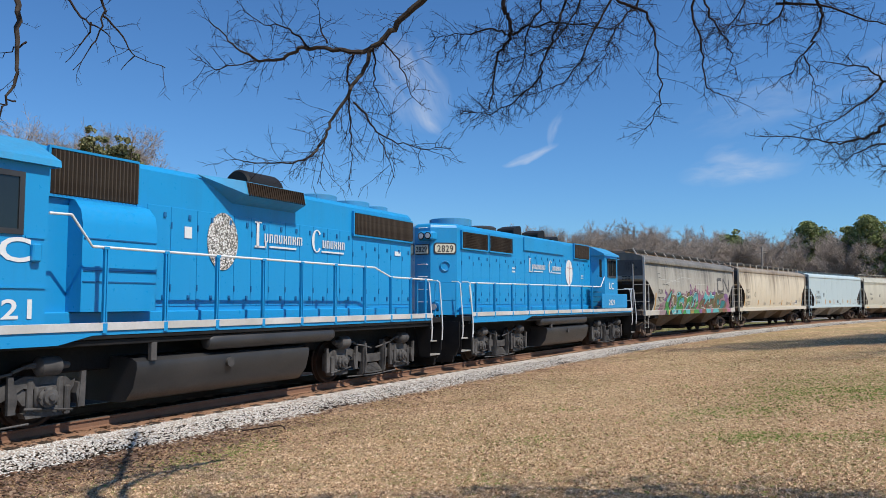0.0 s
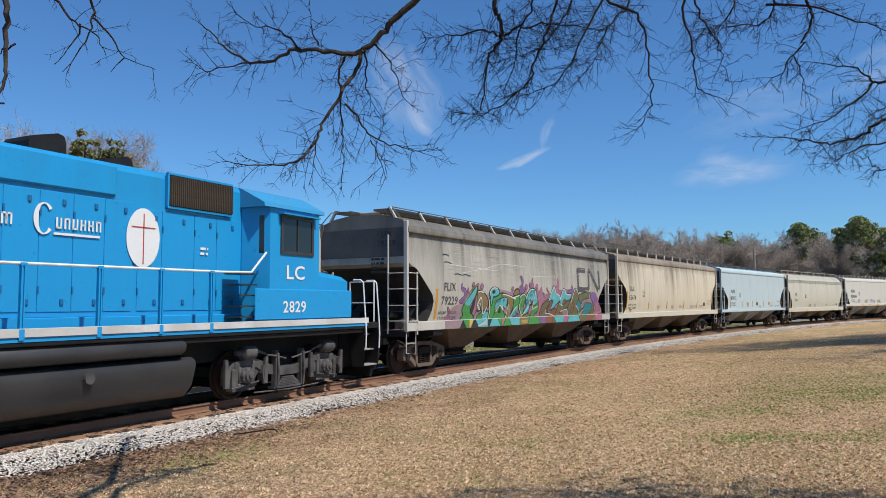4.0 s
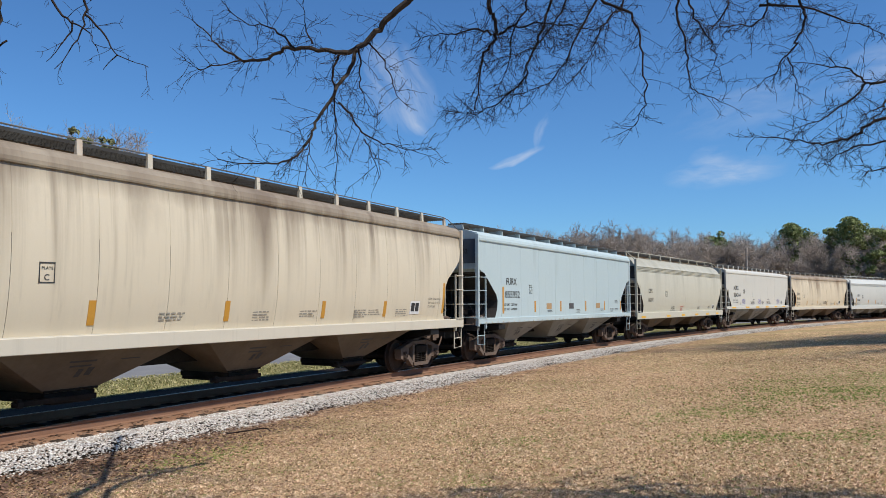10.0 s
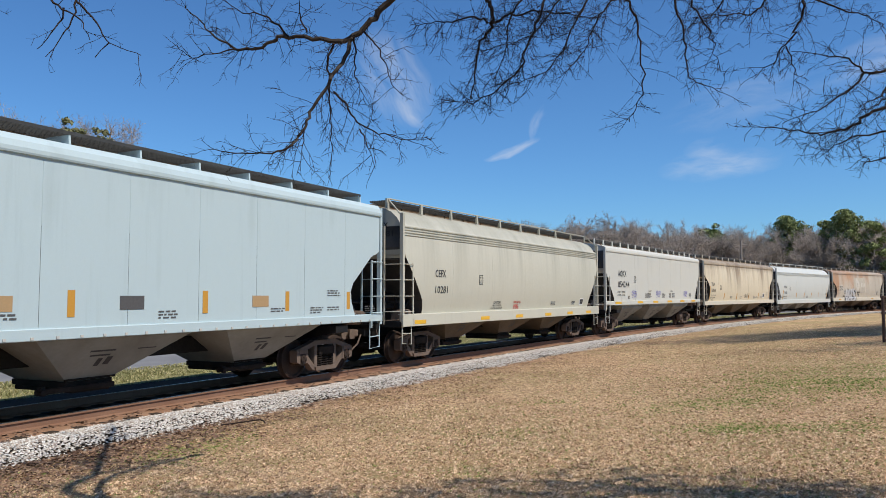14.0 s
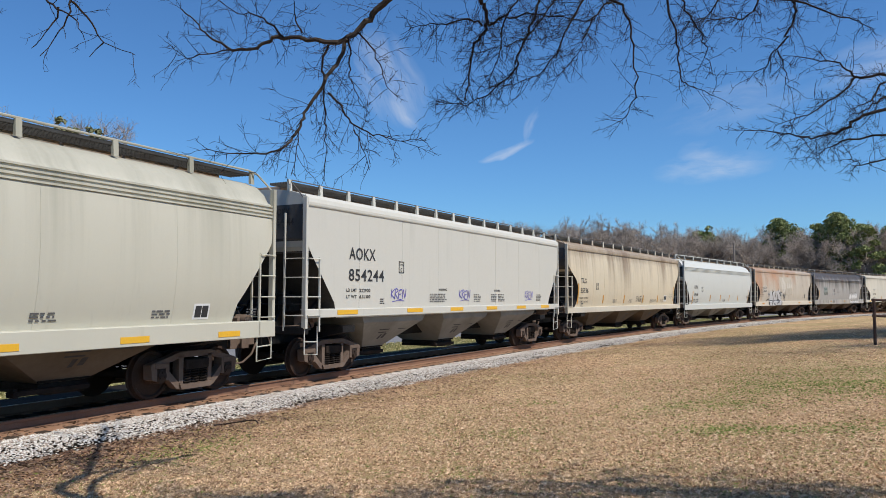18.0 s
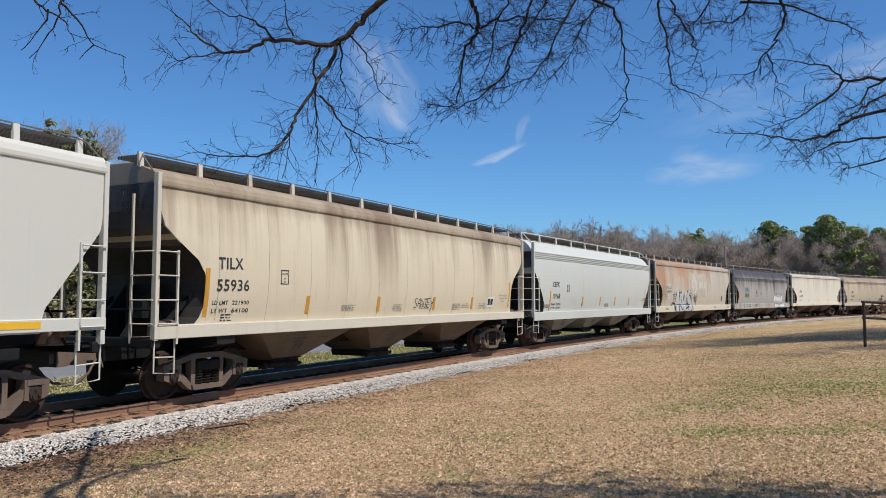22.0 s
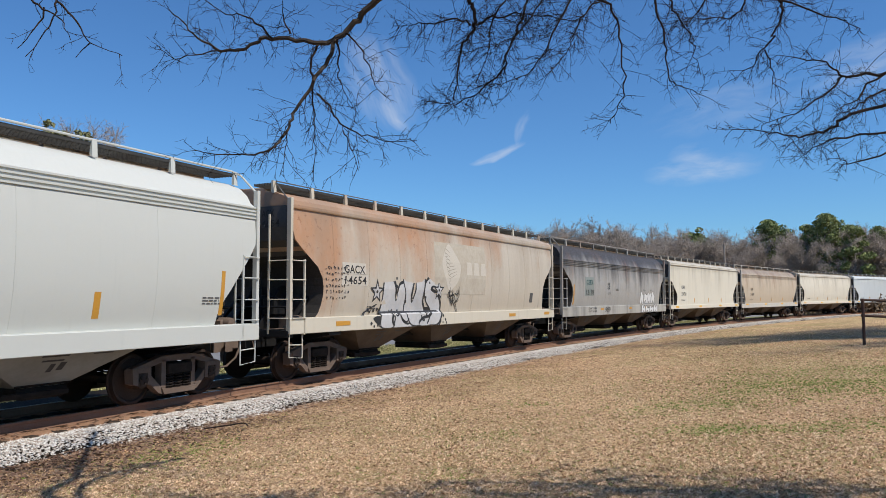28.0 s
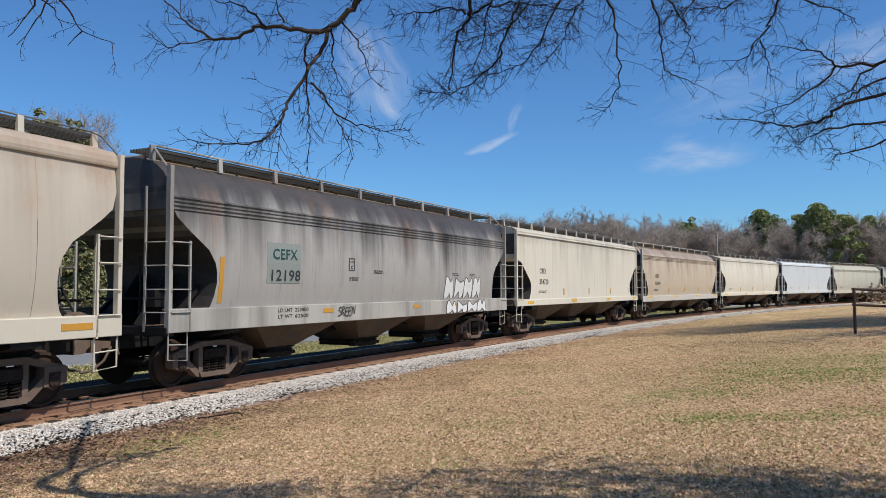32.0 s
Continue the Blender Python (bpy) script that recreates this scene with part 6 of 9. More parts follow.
SPECS = [
    dict(at=-28.1, length=18.15, centres=6.8, paint=P_GREY, frame=F_GREY, side=ROUND, end=END_FLAT, stay="slant", stays=12, panels=9, pitch=4.2, lip=(3.95, 0.13), marks=marks_graffiti,
         label="grimy grey covered hopper car with colourful graffiti along its side"),
    dict(at=-9.435, length=18.87, centres=7.05, paint=P_CREAM, frame=F_WHITE, side=ROUND, end=END_ROUND, stays=13, lip=(4.03, 0.055), panels=12, pitch=4.15, bay=BAY_SHADED, bulge=1.0, marks=marks_cream("TILX", "55474", ("221900", "64100")),
         label="cream covered hopper car with rounded sides and dark rain streaks"),
    dict(at=8.715, length=17.43, centres=6.35, paint=P_BLUE, frame=P_BLUE, side=FLAT, end=END_FLAT, stay="low", stays=12, panels=10, pitch=4.05, bay_half=1.55, lip=(4.03, 0.05), end_paint=END_SHADE_BLUE, sill=(1.28, 1.46), bay=BAY_COOL, marks=marks_blue,
         label="pale blue-grey covered hopper car with flat sides"),
    dict(at=26.375, length=17.89, centres=6.6, paint=P_BEIGE, frame=P_BEIGE, side=ROUND, end=END_CUT, ribs=True, eave=3.66, sill=(1.08, 1.42), stays=10, panels=6, pitch=3.95, bay=BAY_SHADED, marks=marks_beige,
         label="pale beige covered hopper car with yellow strips on its sill"),
    dict(at=44.255, length=17.87, centres=6.6, paint=P_OFF, frame=P_OFF, side=FLAT, end=END_CUT, lip=(4.05, 0.04), stays=15, panels=8, pitch=4.3, bay_half=1.5, sill=(1.44, 1.64), bay=BAY_COOL, marks=marks_off,
         label="off-white covered hopper car with blue spray scrawls and yellow strips"),
    dict(at=62.765, length=19.15, centres=7.15, paint=P_CREAM_B, frame=F_WHITE, side=ROUND, end=END_ROUND, stays=13, lip=(4.03, 0.055), panels=12, pitch=4.2, bay=BAY_SHADED, bulge=1.0, marks=marks_cream_tagged,
         label="cream covered hopper car with rounded sides and tan stains"),
    dict(at=81.255, length=17.83, centres=6.6, paint=P_WHITE, frame=P_WHITE, side=ROUND, end=END_CUT, ribs=True, eave=3.66, sill=(1.08, 1.42), stays=10, panels=6, pitch=3.95, bay=BAY_COOL, marks=marks_white,
         label="clean light grey covered hopper car with amber strips"),
    dict(at=99.425, length=18.51, centres=6.9, paint=P_RUST, frame=F_WHITE, side=ROUND, end=END_ROUND, stays=13, lip=(4.03, 0.055), panels=11, pitch=4.1, sill=(1.14, 1.50), marks=marks_rust,
         label="rust-streaked pinkish-grey covered hopper car with black and white graffiti"),
    dict(at=117.505, length=17.65, centres=6.5, paint=P_SOOT, frame=F_SOOT, side=ROUND, end=END_ROUND, ribs=True, eave=3.46, sill=(1.12, 1.56), stays=10, panels=9, pitch=3.9, marks=marks_soot,
         label="soot-darkened grey covered hopper car with white spray paint"),
    dict(at=135.225, length=17.79, centres=6.55, paint=P_IVORY, frame=P_IVORY, side=FLAT, end=END_FLAT, stays=13, panels=9, pitch=3.95, marks=marks_far("CBFX", "354720"),
         label="ivory covered hopper car with flat sides and yellow strips"),
    dict(at=153.235, length=18.23, centres=6.8, paint=P_TAN, frame=F_GREY, side=ROUND, end=END_CUT, ribs=True, eave=3.66, sill=(1.08, 1.42), stays=10, panels=6, pitch=4.0, marks=marks_far("CEFX", "11349"),
         label="dusty tan covered hopper car with a pale sill"),
    dict(at=171.72, length=18.74, centres=7.0, paint=P_IVORY, frame=P_IVORY, side=ROUND, end=END_ROUND, stays=13, panels=12, pitch=4.15, marks=marks_far("", ""),
         label="ivory covered hopper car with rounded sides"),
    dict(at=189.985, length=17.78, centres=6.55, paint=P_PALE, frame=P_PALE, side=FLAT, end=END_FLAT, stays=12, panels=10, pitch=3.95, marks=marks_far("", ""),
         label="pale grey-blue covered hopper car with flat sides"),
    dict(at=207.9, length=18.05, centres=6.7, paint=P_BEIGE, frame=P_BEIGE, side=ROUND, end=END_CUT, ribs=True, eave=3.66, sill=(1.08, 1.42), stays=10, panels=6, pitch=3.95, marks=marks_far("", ""),
         label="beige covered hopper car with rounded sides"),
    dict(at=226.0, length=18.05, centres=6.7, paint=P_IVORY, frame=P_IVORY, side=ROUND, end=END_ROUND, stays=13, panels=10, pitch=3.95, marks=marks_far("", ""),
         label="ivory covered hopper car at the visible end of the train"),
]
TRAIN = []  # vehicle, its place along the train, half its bogie distance
for spec in SPECS:
    if not spec["marks"]:
        continue
    TRAIN.append((hopper_car(spec), spec["at"], spec["centres"]))


# ---- locomotives ----
LOCO_BLUE = car_paint("bright blue enamel", (0.010, 0.285, 0.60), (0.03, 0.16, 0.28), 0.16, 0.0, 0.5, 0.34)
ROOF_BLUE = car_paint("sun-faded blue enamel", (0.025, 0.30, 0.57), (0.10, 0.16, 0.20), 0.30, 0.0, 0.5, 0.45)
STRIPE = surface("dusty white stripe", (0.66, 0.65, 0.62), (0.50, 0.47, 0.42), 0.6, 0, 1.0, 20.0, 0.1, 0.001)
TANK = surface("dull black tank paint", (0.032, 0.032, 0.034), (0.055, 0.052, 0.05), 0.40, 0, 1.2, 30.0, 0.3, 0.003)
GRIME = surface("dust-grey bogie steel", (0.065, 0.060, 0.057), (0.155, 0.145, 0.136), 0.7, 0.1, 3.0, 25.0, 0.5, 0.004)
DARK_GRILLE = surface("dark brown radiator core", (0.030, 0.022, 0.017), (0.055, 0.036, 0.024), 0.8, 0, 2.0, 30.0, 0.3, 0.003)
FIN = surface("dusty radiator fin", (0.058, 0.043, 0.032), (0.095, 0.075, 0.057), 0.75, 0.2, 2.0, 30.0, 0.3, 0.003)
SEAM = plain("dark panel joint", (0.006, 0.13, 0.32), 0.6)
GLASS, _n, _b, _co = material("cab window glass")
_b.inputs["Base Color"].default_value = (0.015, 0.02, 0.022, 1)
_b.inputs["Roughness"].default_value = 0.04
LENS = plain("headlight lens", (0.75, 0.75, 0.72), 0.1)
BOARD = plain("cream number board", (0.72, 0.68, 0.52), 0.4)
MOSAIC, _n, _b, _co = material("speckled black and white emblem")
_n.link(_n.ramp(_n.noise(_co, 31.0, 2, 0.8), [(0.44, (0.05, 0.05, 0.05)), (0.5, (0.35, 0.30, 0.22)), (0.56, (0.80, 0.79, 0.76))]), _b.inputs["Base Color"])
_b.inputs["Roughness"].default_value = 0.6


def oval(x, z, rx, rz, y, mat, parent, name, label=""):
    m = Mesh()
    m.prism([(x + rx * math.cos(2 * math.pi * k / 40), z + rz * math.sin(2 * math.pi * k / 40)) for k in range(40)], y, y + 0.008)
    return part(name, m, mat, parent, label)


def grille(x0, x1, z0, z1, y, parent, fins, lean=0.0, across=False, name="radiator_grille"):
    """A framed bank of fins on the lawn side (y < 0) or the far side."""
    s = -1 if y < 0 else 1
    m = Mesh()
    m.box(x0, x1, min(y, y + s * 0.03), max(y, y + s * 0.03), z0, z1)
    g = part(name, m, DARK_GRILLE, parent, "dark brown louvred grille")
    if across:
        f = Mesh().box(x0 + 0.02, x1 - 0.02, min(s * 0.03, s * 0.06), max(s * 0.03, s * 0.06), -0.010, 0.010).data("fin", FIN)
    else:
        f = Mesh().prism([(-0.010, s * 0.03), (0.010, s * 0.03), (0.034, s * 0.10), (0.014, s * 0.10)], z0 + 0.015, z1 - 0.015, "z").data("fin", FIN)
    for k in range(fins):
        o = part("fin", f, None, g)
        o.location = (0, y, z0 + (z1 - z0) * (k + 0.5) / fins) if across else (x0 + (x1 - x0) * (k + 0.5) / fins, y, 0)
    m = Mesh()
    for a, b, c, d in ((x0 - 0.03, x1 + 0.03, z0 - 0.04, z0), (x0 - 0.03, x1 + 0.03, z1, z1 + 0.04), (x0 - 0.04, x0, z0, z1), (x1, x1 + 0.04, z0, z1)):
        m.box(a, b, min(y, y + s * 0.07), max(y, y + s * 0.07), c, d)
    part("grille_frame", m, LOCO_BLUE, g)
    return g


def blomberg_data():
    """The outside frame of a two-axle locomotive bogie, one side, about y = 0."""
    m = Mesh()
    m.prism([(-1.86, 0.66), (-1.70, 0.80), (-1.02, 0.84), (-0.62, 0.70), (-0.30, 0.62), (0.30, 0.62), (0.62, 0.70), (1.02, 0.84), (1.70, 0.80), (1.86, 0.66), (1.80, 0.56), (1.02, 0.66), (0.70, 0.50), (0.30, 0.42), (-0.30, 0.42), (-0.70, 0.50), (-1.02, 0.66), (-1.80, 0.56)], -0.08, 0.08)
    for s in (-1, 1):
        x = s * 1.37
        for k in (-1, 1):
            m.box(x + k * 0.25 - 0.05, x + k * 0.25 + 0.05, -0.10, 0.10, 0.26, 0.80, 0.015)
            m.prism([(x + k * 0.30, 0.62), (x + k * 0.52, 0.74), (x + k * 0.52, 0.64), (x + k * 0.34, 0.40), (x + k * 0.30, 0.40)], -0.05, 0.05)
        m.prism([(x - 0.30, 0.20), (x + 0.30, 0.20), (x + 0.34, 0.28), (x + 0.18, 0.30), (x - 0.18, 0.30), (x - 0.34, 0.28)], -0.08, 0.10)
        # brake hangers and shoes
        for k in (-1, 1):
            q = x + k * 0.60
            m.prism([(q - 0.04, 0.86), (q + 0.04, 0.86), (q + 0.06 - k * 0.03, 0.30), (q - 0.06 - k * 0.03, 0.30)], -0.16, -0.10)
            m.prism([(q - k * 0.02, 0.34), (q - k * 0.09, 0.36), (q - k * 0.12, 0.52), (q - k * 0.09, 0.68), (q - k * 0.02, 0.70)], -0.15, 0.02)
        m.box(s * 0.44 - 0.04, s * 0.44 + 0.04, -0.17, -0.02, 0.16, 0.98, 0.015)
        m.tube([(s * 0.44, -0.18, 0.92), (s * 0.44, -0.21, 0.55), (s * 0.44, -0.18, 0.18)], 0.03, 6)
        m.tube([(s * 0.80, -0.13, 0.92), (s * 1.1, -0.15, 1.02), (s * 1.37, -0.14, 0.98)], 0.025, 6)
        m.tube([(s * 0.1, -0.12, 0.78), (s * 0.5, -0.16, 0.86), (s * 0.78, -0.14, 0.90)], 0.022, 6)
        m.tube([(s * 1.0, -0.13, 0.36), (s * 1.8, -0.13, 0.27)], 0.02, 6)
        m.box(s * 1.72 - 0.05, s * 1.72 + 0.05, -0.14, 0.06, 0.20, 0.66, 0.02)
    m.tube([(-1.1, -0.10, 0.13), (0, -0.12, 0.10), (1.1, -0.10, 0.13)], 0.018, 6)
    return m.data("truck_frame", GRIME)


def axle_box_data():
    m = Mesh()
    m.box(-0.18, 0.18, -0.12, 0.06, -0.17, 0.19, 0.04)
    m.lathe([(0.16, -0.12), (0.16, -0.17), (0.12, -0.19), (0.11, -0.24), (0.06, -0.25), (0.05, -0.28)], (0, 0, 0), "y", 14)
    for k in range(6):
        m.lathe([(0.022, -0.17), (0.022, -0.195)], (0.135 * math.cos(k * 1.047), 0, 0.135 * math.sin(k * 1.047)), "y", 6)
    m.box(-0.24, 0.24, -0.10, 0.04, -0.22, -0.15, 0.02)
    return m.data("axle_box", GRIME, True)


def cylinder_data():
    m = Mesh()
    m.lathe([(0.05, -0.36), (0.07, -0.20), (0.14, -0.18), (0.15, -0.14), (0.15, 0.14), (0.10, 0.18), (0.03, 0.20), (0.03, 0.34)], (0, 0, 0), "x", 14)
    return m.data("brake_cylinder", GRIME, True)


def leaf_spring_data():
    m = Mesh()
    for k in range(6):
        w = 0.42 - 0.045 * k
        m.box(-w, w, -0.09, 0.05, 0.20 + k * 0.032, 0.226 + k * 0.032)
    m.box(-0.5, 0.5, -0.12, 0.06, 0.15, 0.19)
    return m.data("leaf_spring", GRIME)


BLOMBERG, AXLE_BOX, CYLINDER, LEAF_SPRING = blomberg_data(), axle_box_data(), cylinder_data(), leaf_spring_data()


def loco_truck(parent, x):
    m = Mesh()
    m.box(-0.4, 0.4, -1.0, 1.0, 0.45, 0.85, 0.03)
    m.box(-1.7, 1.7, -0.5, 0.5, 0.45, 0.7, 0.03)
    for a in (-0.85, 0.85):
        m.box(a - 0.42, a + 0.42, -0.62, 0.62, 0.20, 0.84, 0.08)
    t = part("truck", m, BLACK, parent)
    t.location.x = x
    for s in (-1, 1):
        f = part("truck_frame", BLOMBERG, None, t)
        f.location.y = s * 1.08
        k = part("leaf_spring", LEAF_SPRING, None, t)
        k.location.y = s * 1.10
        for a in (-1.37, 1.37):
            b = part("axle_box", AXLE_BOX, None, t)
            b.location = (a, s * 1.08, R_LOCO)
            if s > 0:
                b.rotation_euler.z = math.pi
            c = part("brake_cylinder", CYLINDER, None, t)
            c.location = (a * 0.98, s * 1.22, 0.98)
            if a > 0:
                c.rotation_euler.z = math.pi
    for a in (-1.37, 1.37):
        wset = part("wheelset", LOCO_WHEELS, None, t)
        wset.location = (a, 0, R_LOCO)
        ROLLING.append((wset, (a, 0, R_LOCO), R_LOCO))


def handrail(loco, path, posts, y, z0=1.52, name="handrail"):
    m = Mesh()
    m.tube([(x, y, z) for x, z in path], 0.023, 8)
    part(name, m, WHITE, loco, "white painted handrail")
    xs, zs = [p[0] for p in path], [p[1] for p in path]
    for x in posts:
        m = Mesh()
        top = float(np.interp(x, xs, zs))
        m.box(x - 0.034, x - 0.014, y - 0.030, y + 0.030, z0 - 0.06, top)
        m.box(x + 0.014, x + 0.034, y - 0.030, y + 0.030, z0 - 0.06, top)
        m.box(x - 0.034, x + 0.034, y - 0.006, y + 0.006, z0 - 0.06, top)
        m.box(x - 0.042, x + 0.042, y - 0.036, y + 0.036, z0 - 0.06, z0 + 0.10)
        m.box(x - 0.05, x + 0.05, y - 0.034, y + 0.034, top - 0.035, top + 0.012)
        part("stanchion", m, LOCO_BLUE, loco)


LATCH = Mesh().box(-0.03, 0.03, -0.03, 0.0, -0.05, 0.05, 0.008).data("latch", SEAM)
HINGE = Mesh().box(-0.015, 0.015, -0.015, 0.0, -0.06, 0.06).data("hinge", SEAM)


def hood_doors(loco, xs, z0, z1, y, tall=True):
    """A row of access doors with hinges and latches on the lawn side and the far side."""
    for s in (-1, 1):
        for a, b in zip(xs, xs[1:]):
            m = Mesh()
            yy = s * y
            m.box(a + 0.006, b - 0.006, min(yy, yy + s * 0.014), max(yy, yy + s * 0.014), z0, z1, 0.005)
            d = part("hood_door", m, LOCO_BLUE, loco)
            if s > 0:
                continue
            for z in (z0 + 0.16, z1 - 0.16):
                k = part("latch", LATCH, None, d)
                k.location = ((a + b) / 2 + 0.12, yy - 0.012, z)
            for z in (z0 + 0.35, z1 - 0.35):
                k = part("hinge", HINGE, None, d)
                k.location = (a + 0.015, yy - 0.012, z)


def fan(loco, x, r, z):
    m = Mesh()
    m.lathe([(r, z - 0.02), (r, z + 0.20), (r - 0.03, z + 0.22), (r - 0.06, z + 0.22), (r - 0.08, z + 0.12)], (x, 0, 0), "z", 28)
    f = part("fan_housing", m, ROOF_BLUE, loco, smooth=True)
    m = Mesh()
    for k in range(10):
        w = 2 * math.pi * k / 10
        m.tube([(x + 0.1 * math.cos(w), 0.1 * math.sin(w), z + 0.205), (x + (r - 0.07) * math.cos(w), (r - 0.07) * math.sin(w), z + 0.205)], 0.012, 4)
    part("fan_guard", m, DARK_GRILLE, f)


def steps(loco, x, e):
    """Corner steps at one end of the walkway: e is the end's direction."""
    for s in (-1, 1):
        m = Mesh()
        a, b = sorted((x, x + e * 0.62))
        for z, d in ((0.42, 0.0), (0.80, 0.10), (1.18, 0.20)):
            y0, y1 = sorted((s * (1.52 - d), s * (1.22 - d)))
            m.box(a, b, y0, y1, z, z + 0.04, 0.008)
        st = part("step", m, surface_cache("step"), loco)
        m = Mesh()
        m.box(a, b, min(s * 0.70, s * 0.78), max(s * 0.70, s * 0.78), 0.35, 1.50)
        for xx in (a - 0.015, b):
            m.prism([(s * 1.54, 0.40), (s * 1.20, 0.40), (s * 0.98, 1.52), (s * 1.54, 1.52)], xx, xx + 0.015, "x")
        part("step_side", m, BLACK, st)
        m = Mesh()
        for xx in (a, b):
            m.tube([(xx, s * 1.58, 0.85), (xx, s * 1.60, 1.2), (xx, s * 1.58, 1.55), (xx, s * 1.50, 2.52), (xx, s * 1.42, 2.58), (xx, s * 1.2, 2.58)], 0.019, 8)
        part("grab_rail", m, WHITE, st, "white painted grab rail")


_cache = {}


def surface_cache(key):
    if key not in _cache:
        _cache[key] = surface("worn step grating", (0.42, 0.41, 0.38), (0.16, 0.14, 0.12), 0.7, 0.2, 4.0, 30.0, 0.3, 0.003)
    return _cache[key]


def pilot(loco, x, e):
    m = Mesh()
    a, b = sorted((x, x - e * 0.06))
    m.prism([(-1.35, 0.30), (1.35, 0.30), (1.5, 0.6), (1.5, 1.35), (-1.5, 1.35), (-1.5, 0.6)], a, b, "x")
    b2 = sorted((x - e * 0.06, x - e * 1.5))
    m.box(b2[0], b2[1], -0.55, 0.55, 0.30, 1.30, 0.03)
    m.prism([(-1.30, 0.32), (1.30, 0.32), (1.25, 0.10), (-1.25, 0.10)], a - 0.02, b + 0.02, "x")
    part("pilot", m, BLACK, loco)
    for k in range(5):
        y = -0.75 + 0.14 * k if k < 3 else 0.3 + 0.14 * k
        m = Mesh().tube([(x + e * 0.02, y, 1.0), (x + e * 0.18, y - 0.03, 0.80), (x + e * 0.28, y + 0.02, 0.50), (x + e * 0.42, y + 0.05, 0.42)], 0.024, 6)
        part("air_hose", m, BLACK, loco, smooth=True)
    c = part("coupler", COUPLER, None, loco)
    c.location.x = x + e * 0.12
    if e < 0:
        c.rotation_euler.z = math.pi


def name_bars(loco, x0, z0, scale, y):
    """The railway's name on the hood as plain white shapes: two tall initials, small letters and underlines."""
    def stroke(x, w, z, h, k):
        m = Mesh()
        m.box(x0 + x * scale, x0 + (x + w) * scale, y - 0.008, y, z0 + z * scale, z0 + (z + h) * scale)
        return m
    m = stroke(0.05, 0.08, 0.0, 0.56, 0)
    m.box(x0, x0 + 0.20 * scale, y - 0.008, y, z0 + 0.53 * scale, z0 + 0.56 * scale)
    m.box(x0, x0 + 0.36 * scale, y - 0.008, y, z0, z0 + 0.04 * scale)
    m.box(x0 + 0.32 * scale, x0 + 0.36 * scale, y - 0.008, y, z0, z0 + 0.14 * scale)
    part("tall_initial", m, WHITE, loco)
    m = Mesh()
    cx, cz = x0 + 2.12 * scale, z0 + 0.28 * scale
    arc = [radians(a) for a in range(42, 320, 12)]
    for a, b in zip(arc, arc[1:]):
        ra, rb = 0.27 * scale, 0.27 * scale
        ta, tb = [0.03 + 0.05 * abs(math.cos(q)) for q in (a, b)]
        q = [(cx + 0.7 * ra * math.cos(a), cz + ra * math.sin(a)), (cx + 0.7 * rb * math.cos(b), cz + rb * math.sin(b)),
             (cx + 0.7 * (rb - tb * scale * 1.6) * math.cos(b), cz + (rb - tb * scale * 0.7) * math.sin(b)), (cx + 0.7 * (ra - ta * scale * 1.6) * math.cos(a), cz + (ra - ta * scale * 0.7) * math.sin(a))]
        m.prism(q, y - 0.008, y)
    part("tall_initial", m, WHITE, loco)
    rnd = random.Random(3)
    for x, n in ((0.30, 8), (1.46, 1), (2.34, 6)):
        for k in range(n):
            xx = x + 0.155 * k
            m = Mesh()
            m.box(x0 + xx * scale, x0 + (xx + 0.035) * scale, y - 0.008, y, z0 + 0.13 * scale, z0 + 0.32 * scale)
            m.box(x0 + (xx + 0.08) * scale, x0 + (xx + 0.11) * scale, y - 0.008, y, z0 + 0.13 * scale, z0 + 0.32 * scale)
            zz = rnd.choice((0.13, 0.21, 0.29))
            m.box(x0 + xx * scale, x0 + (xx + 0.11) * scale, y - 0.008, y, z0 + zz * scale, z0 + (zz + 0.03) * scale)
            part("small_letter", m, WHITE, loco)
    m = Mesh()
    m.box(x0 + 0.46 * scale, x0 + 1.36 * scale, y - 0.008, y, z0 + 0.02 * scale, z0 + 0.06 * scale)
    part("underline", m, WHITE, loco)
    m = Mesh()
    m.box(x0 + 2.30 * scale, x0 + 3.2 * scale, y - 0.008, y, z0 + 0.02 * scale, z0 + 0.06 * scale)
    part("underline", m, WHITE, loco)


